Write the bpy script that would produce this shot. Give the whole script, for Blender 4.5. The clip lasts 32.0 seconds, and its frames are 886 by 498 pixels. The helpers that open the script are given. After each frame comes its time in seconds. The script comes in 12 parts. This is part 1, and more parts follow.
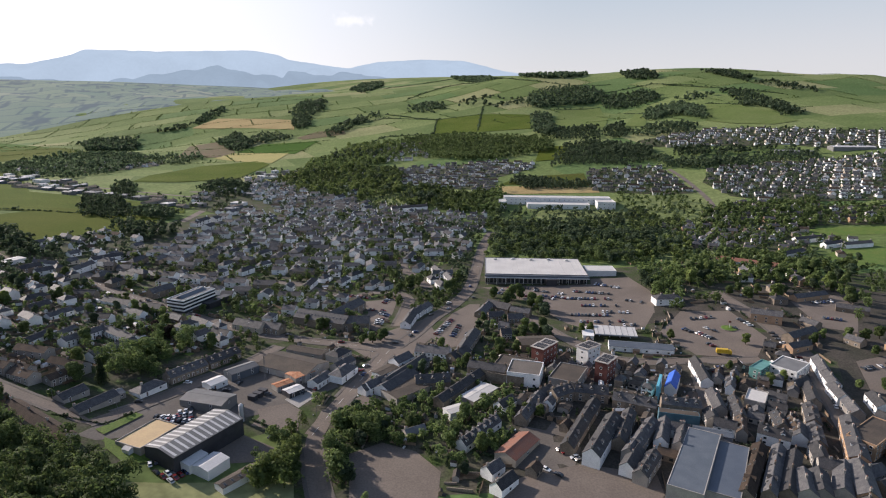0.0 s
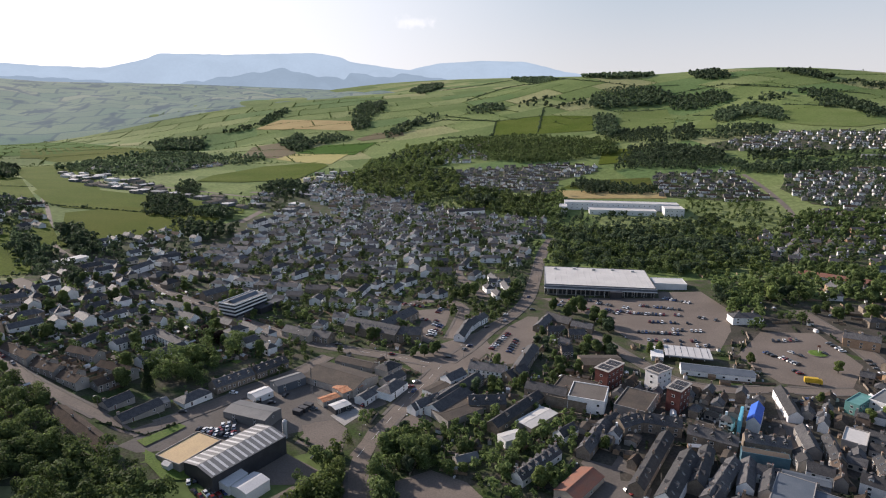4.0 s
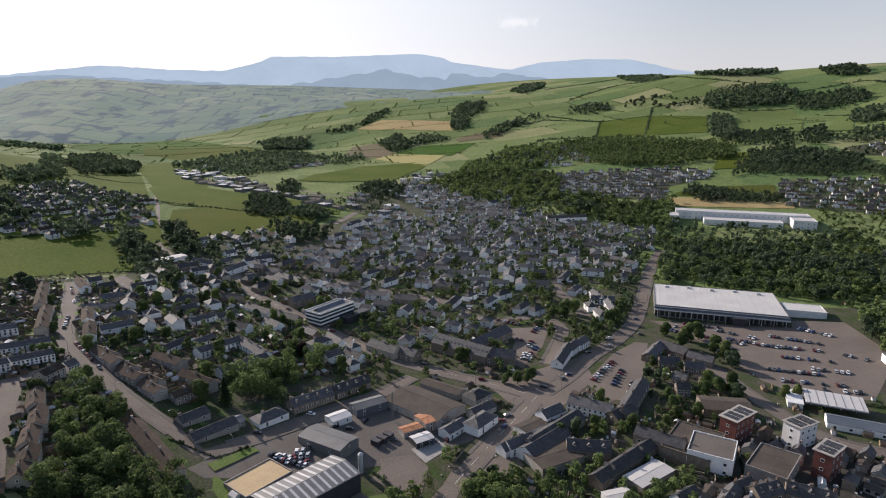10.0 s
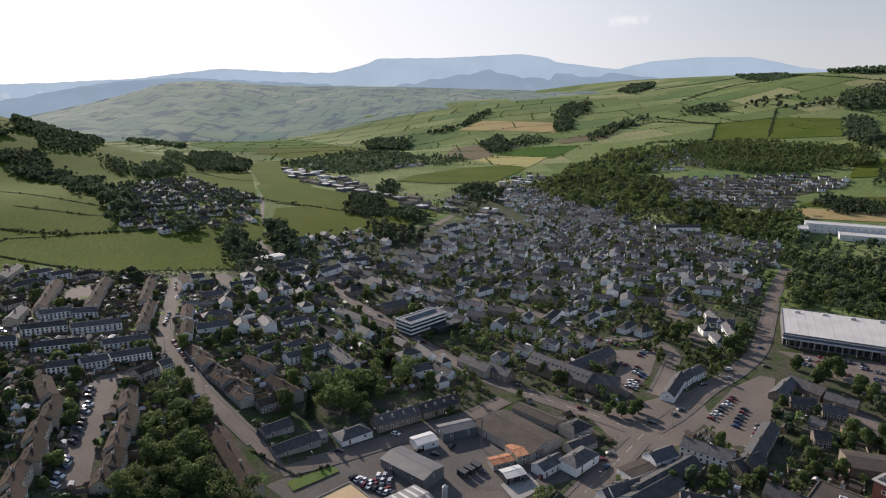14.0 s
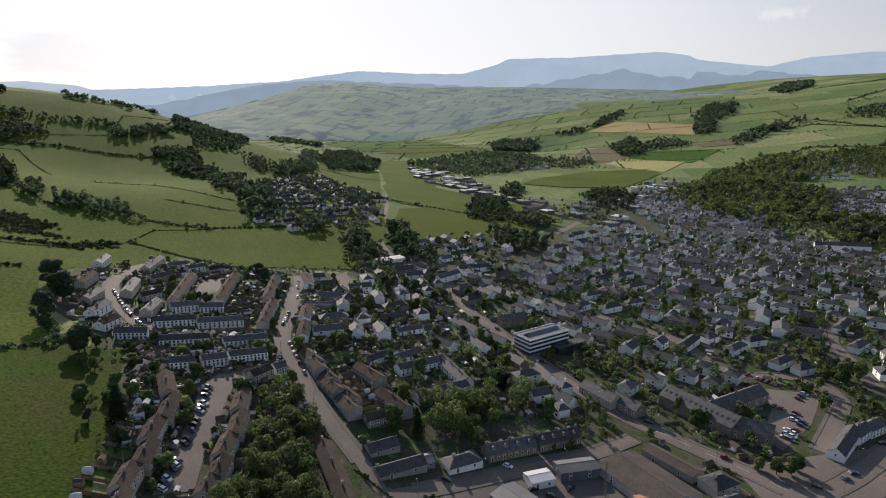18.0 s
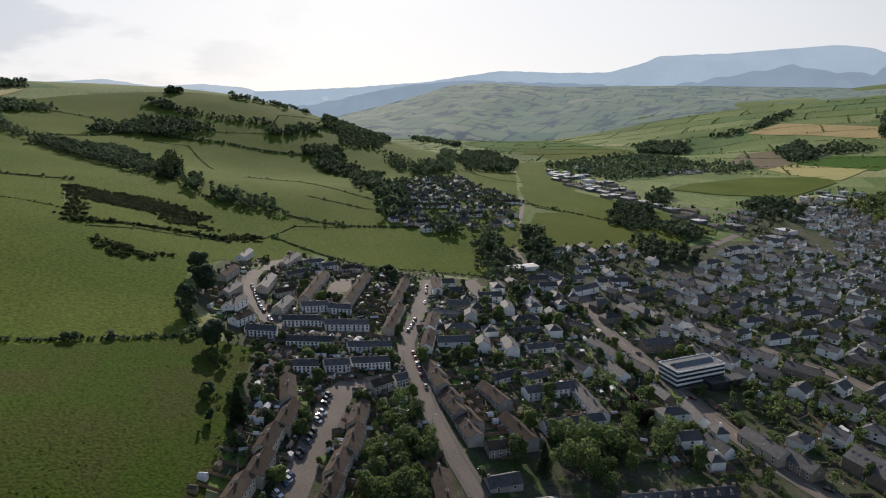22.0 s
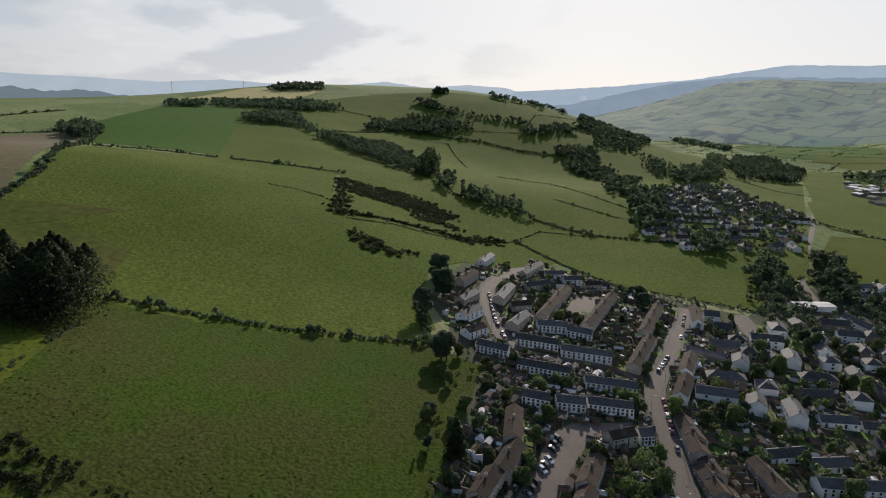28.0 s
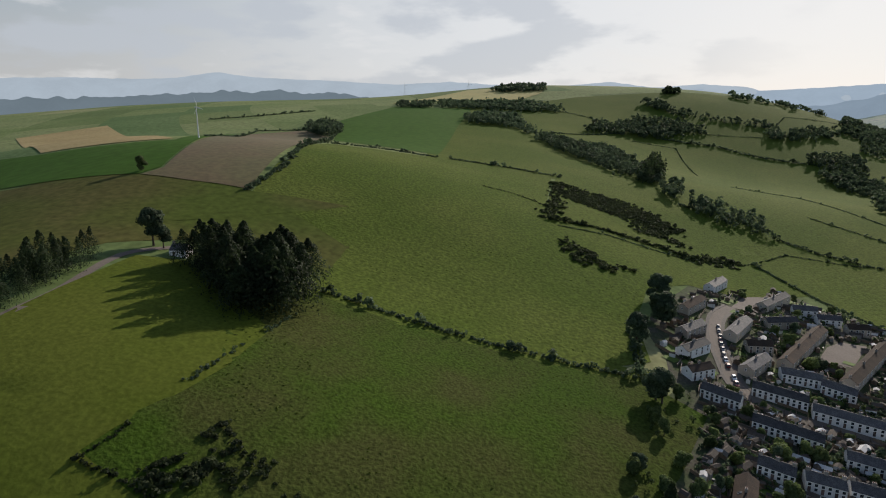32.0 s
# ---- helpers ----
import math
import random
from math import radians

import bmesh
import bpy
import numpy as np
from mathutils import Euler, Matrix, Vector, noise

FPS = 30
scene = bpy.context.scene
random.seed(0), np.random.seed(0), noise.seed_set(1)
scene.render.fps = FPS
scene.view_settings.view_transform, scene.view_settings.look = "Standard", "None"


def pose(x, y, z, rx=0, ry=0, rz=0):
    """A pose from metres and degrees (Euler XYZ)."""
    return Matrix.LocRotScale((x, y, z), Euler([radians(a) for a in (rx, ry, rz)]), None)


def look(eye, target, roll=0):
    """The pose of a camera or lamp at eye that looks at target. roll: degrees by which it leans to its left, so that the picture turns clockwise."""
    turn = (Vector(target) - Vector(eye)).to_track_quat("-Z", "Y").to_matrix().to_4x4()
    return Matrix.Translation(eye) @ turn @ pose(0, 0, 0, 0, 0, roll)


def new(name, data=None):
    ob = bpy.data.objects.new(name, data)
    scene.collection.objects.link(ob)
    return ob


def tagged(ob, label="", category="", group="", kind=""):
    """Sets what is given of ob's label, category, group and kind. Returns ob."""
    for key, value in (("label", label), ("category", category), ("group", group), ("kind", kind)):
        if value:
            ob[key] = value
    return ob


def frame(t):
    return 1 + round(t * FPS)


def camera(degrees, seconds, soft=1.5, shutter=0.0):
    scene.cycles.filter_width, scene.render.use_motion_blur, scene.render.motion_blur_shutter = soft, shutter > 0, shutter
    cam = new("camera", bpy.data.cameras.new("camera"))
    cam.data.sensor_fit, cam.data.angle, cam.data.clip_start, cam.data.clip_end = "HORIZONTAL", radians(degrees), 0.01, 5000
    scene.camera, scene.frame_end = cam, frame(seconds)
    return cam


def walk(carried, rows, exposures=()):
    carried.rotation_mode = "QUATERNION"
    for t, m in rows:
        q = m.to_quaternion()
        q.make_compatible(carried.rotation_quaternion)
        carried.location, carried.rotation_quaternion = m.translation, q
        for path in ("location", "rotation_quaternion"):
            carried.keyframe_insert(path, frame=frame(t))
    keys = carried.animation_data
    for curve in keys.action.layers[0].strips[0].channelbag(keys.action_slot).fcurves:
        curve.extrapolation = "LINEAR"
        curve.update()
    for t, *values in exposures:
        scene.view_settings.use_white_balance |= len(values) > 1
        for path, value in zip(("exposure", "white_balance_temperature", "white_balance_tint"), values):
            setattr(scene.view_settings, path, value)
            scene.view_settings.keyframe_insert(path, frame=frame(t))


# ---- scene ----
cam = camera(72.06, 32.0, soft=1.1)
PATH = [
    (0, look((-0.00, -0.00, 145.32), (-6.805, 97.081, 122.322), 0.18)),
    (1, look((-0.48, 5.49, 145.25), (-9.779, 102.382, 122.313), 0.15)),
    (2, look((-1.06, 11.04, 145.15), (-12.621, 107.693, 122.251), 0.12)),
    (3, look((-1.69, 16.66, 145.08), (-15.448, 113.034, 122.209), 0.17)),
    (3.5, look((-2.07, 19.49, 145.07), (-16.941, 115.708, 122.230), 0.16)),
    (5.5, look((-4.09, 31.11, 145.14), (-23.512, 126.531, 122.378), 0.13)),
    (6, look((-4.68, 33.97, 145.19), (-25.305, 129.132, 122.420), 0.12)),
    (7, look((-5.95, 39.64, 145.30), (-29.025, 134.233, 122.509), 0.08)),
    (8, look((-7.34, 45.29, 145.46), (-32.918, 139.229, 122.642), 0.05)),
    (9, look((-8.90, 50.99, 145.56), (-37.031, 144.209, 122.761), 0.03)),
    (10, look((-10.61, 56.71, 145.45), (-41.682, 148.975, 122.623), -0.02)),
    (11, look((-12.55, 62.39, 145.42), (-46.730, 153.553, 122.590), -0.03)),
    (12, look((-14.82, 68.02, 145.50), (-52.245, 157.909, 122.699), -0.01)),
    (13, look((-17.38, 73.60, 145.65), (-58.722, 161.755, 122.874), -0.02)),
    (14, look((-20.17, 79.09, 145.86), (-65.756, 165.146, 123.135), 0.02)),
    (14.5, look((-21.63, 81.80, 145.94), (-69.347, 166.700, 123.252), 0.01)),
    (16.5, look((-28.03, 92.24, 145.93), (-84.139, 171.866, 123.315), 0.05)),
    (17, look((-29.82, 94.77, 145.94), (-87.965, 172.923, 123.320), 0.02)),
    (18, look((-33.58, 99.78, 145.94), (-95.680, 174.828, 123.327), -0.01)),
    (19, look((-37.66, 104.63, 145.93), (-103.758, 176.190, 123.334), -0.02)),
    (20, look((-42.05, 109.41, 145.91), (-112.058, 177.141, 123.310), 0.05)),
    (21, look((-46.76, 113.89, 145.83), (-120.462, 177.590, 123.243), 0.04)),
    (22, look((-51.76, 118.02, 145.71), (-128.966, 177.422, 123.103), -0.04)),
    (23, look((-57.04, 121.72, 145.58), (-137.895, 176.054, 122.978), -0.02)),
    (24, look((-62.56, 124.99, 145.45), (-146.884, 173.737, 122.808), -0.05)),
    (25, look((-68.34, 127.88, 145.36), (-155.749, 170.822, 122.664), -0.13)),
    (25.5, look((-71.27, 129.23, 145.35), (-160.092, 169.167, 122.654), -0.16)),
    (27.5, look((-83.14, 133.53, 145.58), (-176.556, 161.094, 122.929), -0.08)),
    (28, look((-86.10, 134.24, 145.63), (-180.458, 158.415, 123.020), -0.06)),
    (29, look((-91.99, 135.31, 145.73), (-188.010, 151.803, 123.185), -0.04)),
    (30, look((-97.87, 135.92, 145.90), (-194.956, 144.149, 123.409), 0.01)),
    (31, look((-103.73, 136.07, 146.03), (-201.176, 135.712, 123.581), -0.00)),
    (32, look((-109.48, 135.85, 146.17), (-206.460, 126.297, 123.715), -0.02)),
]
walk(cam, PATH, exposures=[(0, 0.52, 6330, 17), (8, 0.45, 6330, 17), (14, 0.28, 6330, 16), (20, 0.18, 6330, 14), (26, 0.06, 6380, 13), (32, -0.04, 6380, 12)])
# ---- sky and sun ----
SUN_AZ, SUN_EL = 62.0, 24.0        # degrees left of +y, and above the horizon
world = bpy.data.worlds.new("world")
scene.world = world
world.use_nodes = True
wn, wl = world.node_tree.nodes, world.node_tree.links
sky = wn.new("ShaderNodeTexSky")
sky.sky_type, sky.sun_disc = "NISHITA", False
sky.sun_elevation, sky.sun_rotation = radians(SUN_EL), radians(-SUN_AZ)
sky.air_density, sky.dust_density, sky.ozone_density = 1.0, 1.0, 1.0
tex = wn.new("ShaderNodeTexCoord")


def sky_node(op, p, q=None, kind="ShaderNodeMath"):
    k = wn.new(kind)
    k.operation = op
    for sock, val in zip(k.inputs, (p, q)):
        if isinstance(val, (int, float, tuple)):
            sock.default_value = val
        elif val is not None:
            wl.new(val, sock)
    return k.outputs["Value"] if op in ("DOT_PRODUCT", "LENGTH") or kind == "ShaderNodeMath" else k.outputs["Vector"]


def sky_range(value, a, b, lo, hi):
    k = wn.new("ShaderNodeMapRange")
    k.interpolation_type = "SMOOTHSTEP"
    for name, v in (("From Min", a), ("From Max", b), ("To Min", lo), ("To Max", hi)):
        k.inputs[name].default_value = v
    wl.new(value, k.inputs["Value"])
    return k.outputs["Result"]


def sky_mix(fac, first, second):
    k = wn.new("ShaderNodeMixRGB")
    wl.new(fac, k.inputs["Fac"])
    for name, v in (("Color1", first), ("Color2", second)):
        if isinstance(v, tuple):
            k.inputs[name].default_value = v
        else:
            wl.new(v, k.inputs[name])
    return k.outputs["Color"]


def compass(deg, up=0.0):
    return (-math.sin(radians(deg)) * math.cos(radians(up)), math.cos(radians(deg)) * math.cos(radians(up)), math.sin(radians(up)))


way = tex.outputs["Generated"]
# the haze is white round the sun and pale blue-grey away from it
toward = sky_node("DOT_PRODUCT", way, compass(SUN_AZ, 8), "ShaderNodeVectorMath")
split = wn.new("ShaderNodeSeparateXYZ")
wl.new(way, split.inputs["Vector"])
plain = sky_mix(sky_range(split.outputs["Z"], 0.03, 0.19, 0.0, 1.0), (4.2, 4.25, 4.2, 1), (3.1, 3.6, 3.9, 1))
hazy = sky_mix(sky_range(toward, 0.35, 0.98, 0.0, 1.0), plain, (6.5, 6.6, 6.6, 1))
# banks of broken cloud in the south-west
stretch = wn.new("ShaderNodeMapping")
stretch.inputs["Scale"].default_value = (1.0, 1.0, 3.2)
wl.new(way, stretch.inputs["Vector"])
banks = wn.new("ShaderNodeTexNoise")
banks.inputs["Scale"].default_value, banks.inputs["Detail"].default_value = 5.2, 8.0
wl.new(stretch.outputs["Vector"], banks.inputs["Vector"])
quarter = sky_range(sky_node("DOT_PRODUCT", way, compass(112, 12), "ShaderNodeVectorMath"), 0.62, 0.92, 0.0, 1.0)
grey = sky_node("MULTIPLY", quarter, sky_range(banks.outputs["Fac"], 0.48, 0.60, 0.05, 0.8))
hazy = sky_mix(grey, hazy, (4.3, 4.6, 4.95, 1))
lit = sky_node("MULTIPLY", quarter, sky_range(banks.outputs["Fac"], 0.44, 0.36, 0.0, 0.6))
hazy = sky_mix(lit, hazy, (6.5, 6.5, 6.4, 1))
# one small white cloud over the hills to the north
puff = sky_node("SUBTRACT", way, compass(12.2, 7.2), "ShaderNodeVectorMath")
puff = sky_node("MULTIPLY", puff, (22.0, 22.0, 75.0), "ShaderNodeVectorMath")
wisp = wn.new("ShaderNodeTexNoise")
wisp.inputs["Scale"].default_value, wisp.inputs["Detail"].default_value = 60.0, 5.0
wl.new(way, wisp.inputs["Vector"])
edge = sky_node("ADD", sky_node("LENGTH", puff, None, "ShaderNodeVectorMath"), sky_node("MULTIPLY", wisp.outputs["Fac"], 2.2))
hazy = sky_mix(sky_range(edge, 2.0, 1.1, 0.0, 0.55), hazy, (6.6, 6.5, 6.35, 1))
# haze is thick towards the horizon and thins out overhead
cover = sky_range(split.outputs["Z"], 0.14, 0.55, 0.94, 0.04)
wl.new(sky_mix(cover, sky.outputs["Color"], hazy), wn["Background"].inputs["Color"])
wn["Background"].inputs["Strength"].default_value = 0.120

sun = new("sun", bpy.data.lights.new("sun", "SUN"))
sun.data.energy, sun.data.angle, sun.data.color = 4.7, radians(0.55), (1.0, 0.90, 0.76)
sun_to = Vector((-math.sin(radians(SUN_AZ)) * math.cos(radians(SUN_EL)), math.cos(radians(SUN_AZ)) * math.cos(radians(SUN_EL)), math.sin(radians(SUN_EL))))
sun.matrix_world = look(sun_to * 500, (0, 0, 0))


# ---- materials ----
def mat(name, color, rough=0.85, other=None, scale=1.0, bump=0.0, metal=0.0, fine=None, emit=0.0, spread=0.0, spec=0.3, rscale=12.0):
    """A surface of one main colour with a second one in large patches, fine grain, and a shade of its own for each object."""
    m = bpy.data.materials.new(name)
    m.use_nodes = True
    n, l = m.node_tree.nodes, m.node_tree.links
    b = n["Principled BSDF"]
    b.inputs["Roughness"].default_value, b.inputs["Metallic"].default_value = rough, metal
    b.inputs["Specular IOR Level"].default_value = spec
    geo = n.new("ShaderNodeNewGeometry")
    big = n.new("ShaderNodeTexNoise")
    big.inputs["Scale"].default_value, big.inputs["Detail"].default_value = scale, 5.0
    l.new(geo.outputs["Position"], big.inputs["Vector"])
    ramp = n.new("ShaderNodeMapRange")
    ramp.inputs["From Min"].default_value, ramp.inputs["From Max"].default_value = 0.38, 0.64
    l.new(big.outputs["Fac"], ramp.inputs["Value"])
    mix = n.new("ShaderNodeMixRGB")
    mix.inputs["Color1"].default_value = (*color, 1)
    mix.inputs["Color2"].default_value = (*(other or [c * 0.8 for c in color]), 1)
    l.new(ramp.outputs["Result"], mix.inputs["Fac"])
    small = n.new("ShaderNodeTexNoise")
    small.inputs["Scale"].default_value, small.inputs["Detail"].default_value = scale * rscale, 3.0
    l.new(geo.outputs["Position"], small.inputs["Vector"])
    vary = n.new("ShaderNodeMapRange")
    f = 0.3 if fine is None else fine
    vary.inputs["From Min"].default_value, vary.inputs["From Max"].default_value = 0.3, 0.7
    vary.inputs["To Min"].default_value, vary.inputs["To Max"].default_value = 1 - f, 1 + f
    l.new(small.outputs["Fac"], vary.inputs["Value"])
    value = vary.outputs["Result"]
    if spread:
        info = n.new("ShaderNodeObjectInfo")
        own = n.new("ShaderNodeMapRange")
        own.inputs["To Min"].default_value, own.inputs["To Max"].default_value = 1 - spread, 1 + spread
        l.new(info.outputs["Random"], own.inputs["Value"])
        times = n.new("ShaderNodeMath")
        times.operation = "MULTIPLY"
        l.new(value, times.inputs[0]), l.new(own.outputs["Result"], times.inputs[1])
        value = times.outputs["Value"]
    shade = n.new("ShaderNodeVectorMath")
    shade.operation = "SCALE"
    l.new(mix.outputs["Color"], shade.inputs[0]), l.new(value, shade.inputs["Scale"])
    l.new(shade.outputs["Vector"], b.inputs["Base Color"])
    if bump:
        bp = n.new("ShaderNodeBump")
        bp.inputs["Strength"].default_value, bp.inputs["Distance"].default_value = 0.6, bump
        l.new(small.outputs["Fac"], bp.inputs["Height"]), l.new(bp.outputs["Normal"], b.inputs["Normal"])
    # for distant hills: the colour glows by itself and takes no light
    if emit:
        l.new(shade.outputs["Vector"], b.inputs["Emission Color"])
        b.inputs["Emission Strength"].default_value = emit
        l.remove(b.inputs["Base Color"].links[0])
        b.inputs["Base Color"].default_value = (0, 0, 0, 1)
    return m


def leafy(name, color, other, spread=0.25):
    """Foliage: each clump has its own green."""
    m = mat(name, [0.8 * c for c in color], 0.75, [1.25 * c for c in other], 0.085, fine=0.35, spread=spread, spec=0.2, rscale=14)
    n, l = m.node_tree.nodes, m.node_tree.links
    b = n["Principled BSDF"]
    src = b.inputs["Base Color"].links[0].from_socket
    geo = [x for x in n if x.bl_idname == "ShaderNodeNewGeometry"][0]
    own = n.new("ShaderNodeMapRange")
    own.inputs["To Min"].default_value, own.inputs["To Max"].default_value = 0.75, 1.25
    l.new(geo.outputs["Random Per Island"], own.inputs["Value"])
    sc = n.new("ShaderNodeVectorMath")
    sc.operation = "SCALE"
    l.new(src, sc.inputs[0]), l.new(own.outputs["Result"], sc.inputs["Scale"])
    l.new(sc.outputs["Vector"], b.inputs["Base Color"])
    thin = n.new("ShaderNodeBsdfTranslucent")
    l.new(sc.outputs["Vector"], thin.inputs["Color"])
    join = n.new("ShaderNodeMixShader")
    join.inputs["Fac"].default_value = 0.45
    l.new(b.outputs["BSDF"], join.inputs[1]), l.new(thin.outputs["BSDF"], join.inputs[2])
    l.new(join.outputs["Shader"], n["Material Output"].inputs["Surface"])
    return m


FIELD_TURN, FIELD_W, FIELD_H = radians(24), 185.0, 120.0     # the pattern of hedged fields


def farmland(name, hazy=None):
    """Patchwork of pasture and crops: cells of their own green, with rough tufts and mown lines."""
    m = mat(name, (0.108, 0.150, 0.050), 1.0, (0.134, 0.172, 0.062), 0.010, fine=0.25, rscale=18, spec=0.06)
    n, l = m.node_tree.nodes, m.node_tree.links
    b = n["Principled BSDF"]
    src = b.inputs["Base Color"].links[0].from_socket
    geo = [x for x in n if x.bl_idname == "ShaderNodeNewGeometry"][0]
    c, s = math.cos(FIELD_TURN), math.sin(FIELD_TURN)

    def math_node(op, p, q=None):
        k = n.new("ShaderNodeMath")
        k.operation = op
        for sock, val in zip(k.inputs, (p, q)):
            if isinstance(val, (int, float)):
                sock.default_value = val
            elif val is not None:
                l.new(val, sock)
        return k.outputs["Value"]

    def along(v):
        k = n.new("ShaderNodeVectorMath")
        k.operation = "DOT_PRODUCT"
        l.new(geo.outputs["Position"], k.inputs[0])
        k.inputs[1].default_value = v
        return k.outputs["Value"]
    x, y = along((c, s, 0)), along((-s, c, 0))
    u = math_node("ADD", x, math_node("MULTIPLY", math_node("SINE", math_node("ADD", math_node("DIVIDE", y, 310.0), 0.5)), 55.0))
    v = math_node("ADD", y, math_node("MULTIPLY", math_node("SINE", math_node("DIVIDE", x, 270.0)), 45.0))
    row = math_node("FLOOR", math_node("DIVIDE", v, FIELD_H))
    col = math_node("FLOOR", math_node("ADD", math_node("DIVIDE", u, FIELD_W), math_node("FLOORED_MODULO", math_node("MULTIPLY", row, 0.618), 1.0)))
    pair = n.new("ShaderNodeCombineXYZ")
    l.new(row, pair.inputs[0]), l.new(col, pair.inputs[1])
    cell = n.new("ShaderNodeTexWhiteNoise")
    cell.noise_dimensions = "2D"
    l.new(pair.outputs["Vector"], cell.inputs["Vector"])
    part = n.new("ShaderNodeSeparateColor")
    l.new(cell.outputs["Color"], part.inputs["Color"])
    ramp = n.new("ShaderNodeValToRGB")
    ramp.color_ramp.interpolation = "CONSTANT"
    for k, (at, c) in enumerate([(0.0, (0.88, 0.9, 0.9)), (0.22, (1.0, 1.0, 1.0)), (0.45, (1.2, 1.15, 1.2)), (0.62, (0.8, 0.92, 0.95)), (0.76, (1.35, 1.22, 1.4)), (0.92, (1.8, 1.4, 1.9))]):
        e = ramp.color_ramp.elements[k] if k < 2 else ramp.color_ramp.elements.new(at)
        e.position, e.color = at, (*c, 1)
    l.new(part.outputs["Red"], ramp.inputs["Fac"])
    mul = n.new("ShaderNodeVectorMath")
    mul.operation = "MULTIPLY"
    l.new(src, mul.inputs[0]), l.new(ramp.outputs["Color"], mul.inputs[1])
    l.new(mul.outputs["Vector"], b.inputs["Base Color"])
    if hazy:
        # far off: haze painted in as emission, with fields and woods faint in it
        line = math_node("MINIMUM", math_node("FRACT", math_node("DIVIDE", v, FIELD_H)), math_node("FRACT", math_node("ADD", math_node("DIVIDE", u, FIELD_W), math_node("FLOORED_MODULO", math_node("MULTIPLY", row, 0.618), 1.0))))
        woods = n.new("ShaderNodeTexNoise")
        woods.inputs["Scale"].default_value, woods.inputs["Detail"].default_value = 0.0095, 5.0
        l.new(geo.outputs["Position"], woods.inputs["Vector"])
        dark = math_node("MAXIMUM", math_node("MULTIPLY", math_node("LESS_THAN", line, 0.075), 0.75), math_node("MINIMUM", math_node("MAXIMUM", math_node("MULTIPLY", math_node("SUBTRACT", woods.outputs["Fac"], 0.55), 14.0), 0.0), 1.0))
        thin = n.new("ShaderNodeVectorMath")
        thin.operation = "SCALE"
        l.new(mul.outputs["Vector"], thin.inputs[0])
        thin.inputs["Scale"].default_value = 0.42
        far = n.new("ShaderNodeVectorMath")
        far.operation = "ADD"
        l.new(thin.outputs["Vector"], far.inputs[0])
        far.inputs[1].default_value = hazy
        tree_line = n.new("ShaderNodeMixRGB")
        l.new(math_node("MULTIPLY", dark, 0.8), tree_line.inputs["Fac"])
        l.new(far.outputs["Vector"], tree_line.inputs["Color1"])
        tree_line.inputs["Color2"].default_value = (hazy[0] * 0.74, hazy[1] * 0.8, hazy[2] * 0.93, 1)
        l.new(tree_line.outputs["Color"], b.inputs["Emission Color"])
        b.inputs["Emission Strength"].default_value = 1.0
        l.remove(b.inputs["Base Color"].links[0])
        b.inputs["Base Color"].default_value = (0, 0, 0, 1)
    return m


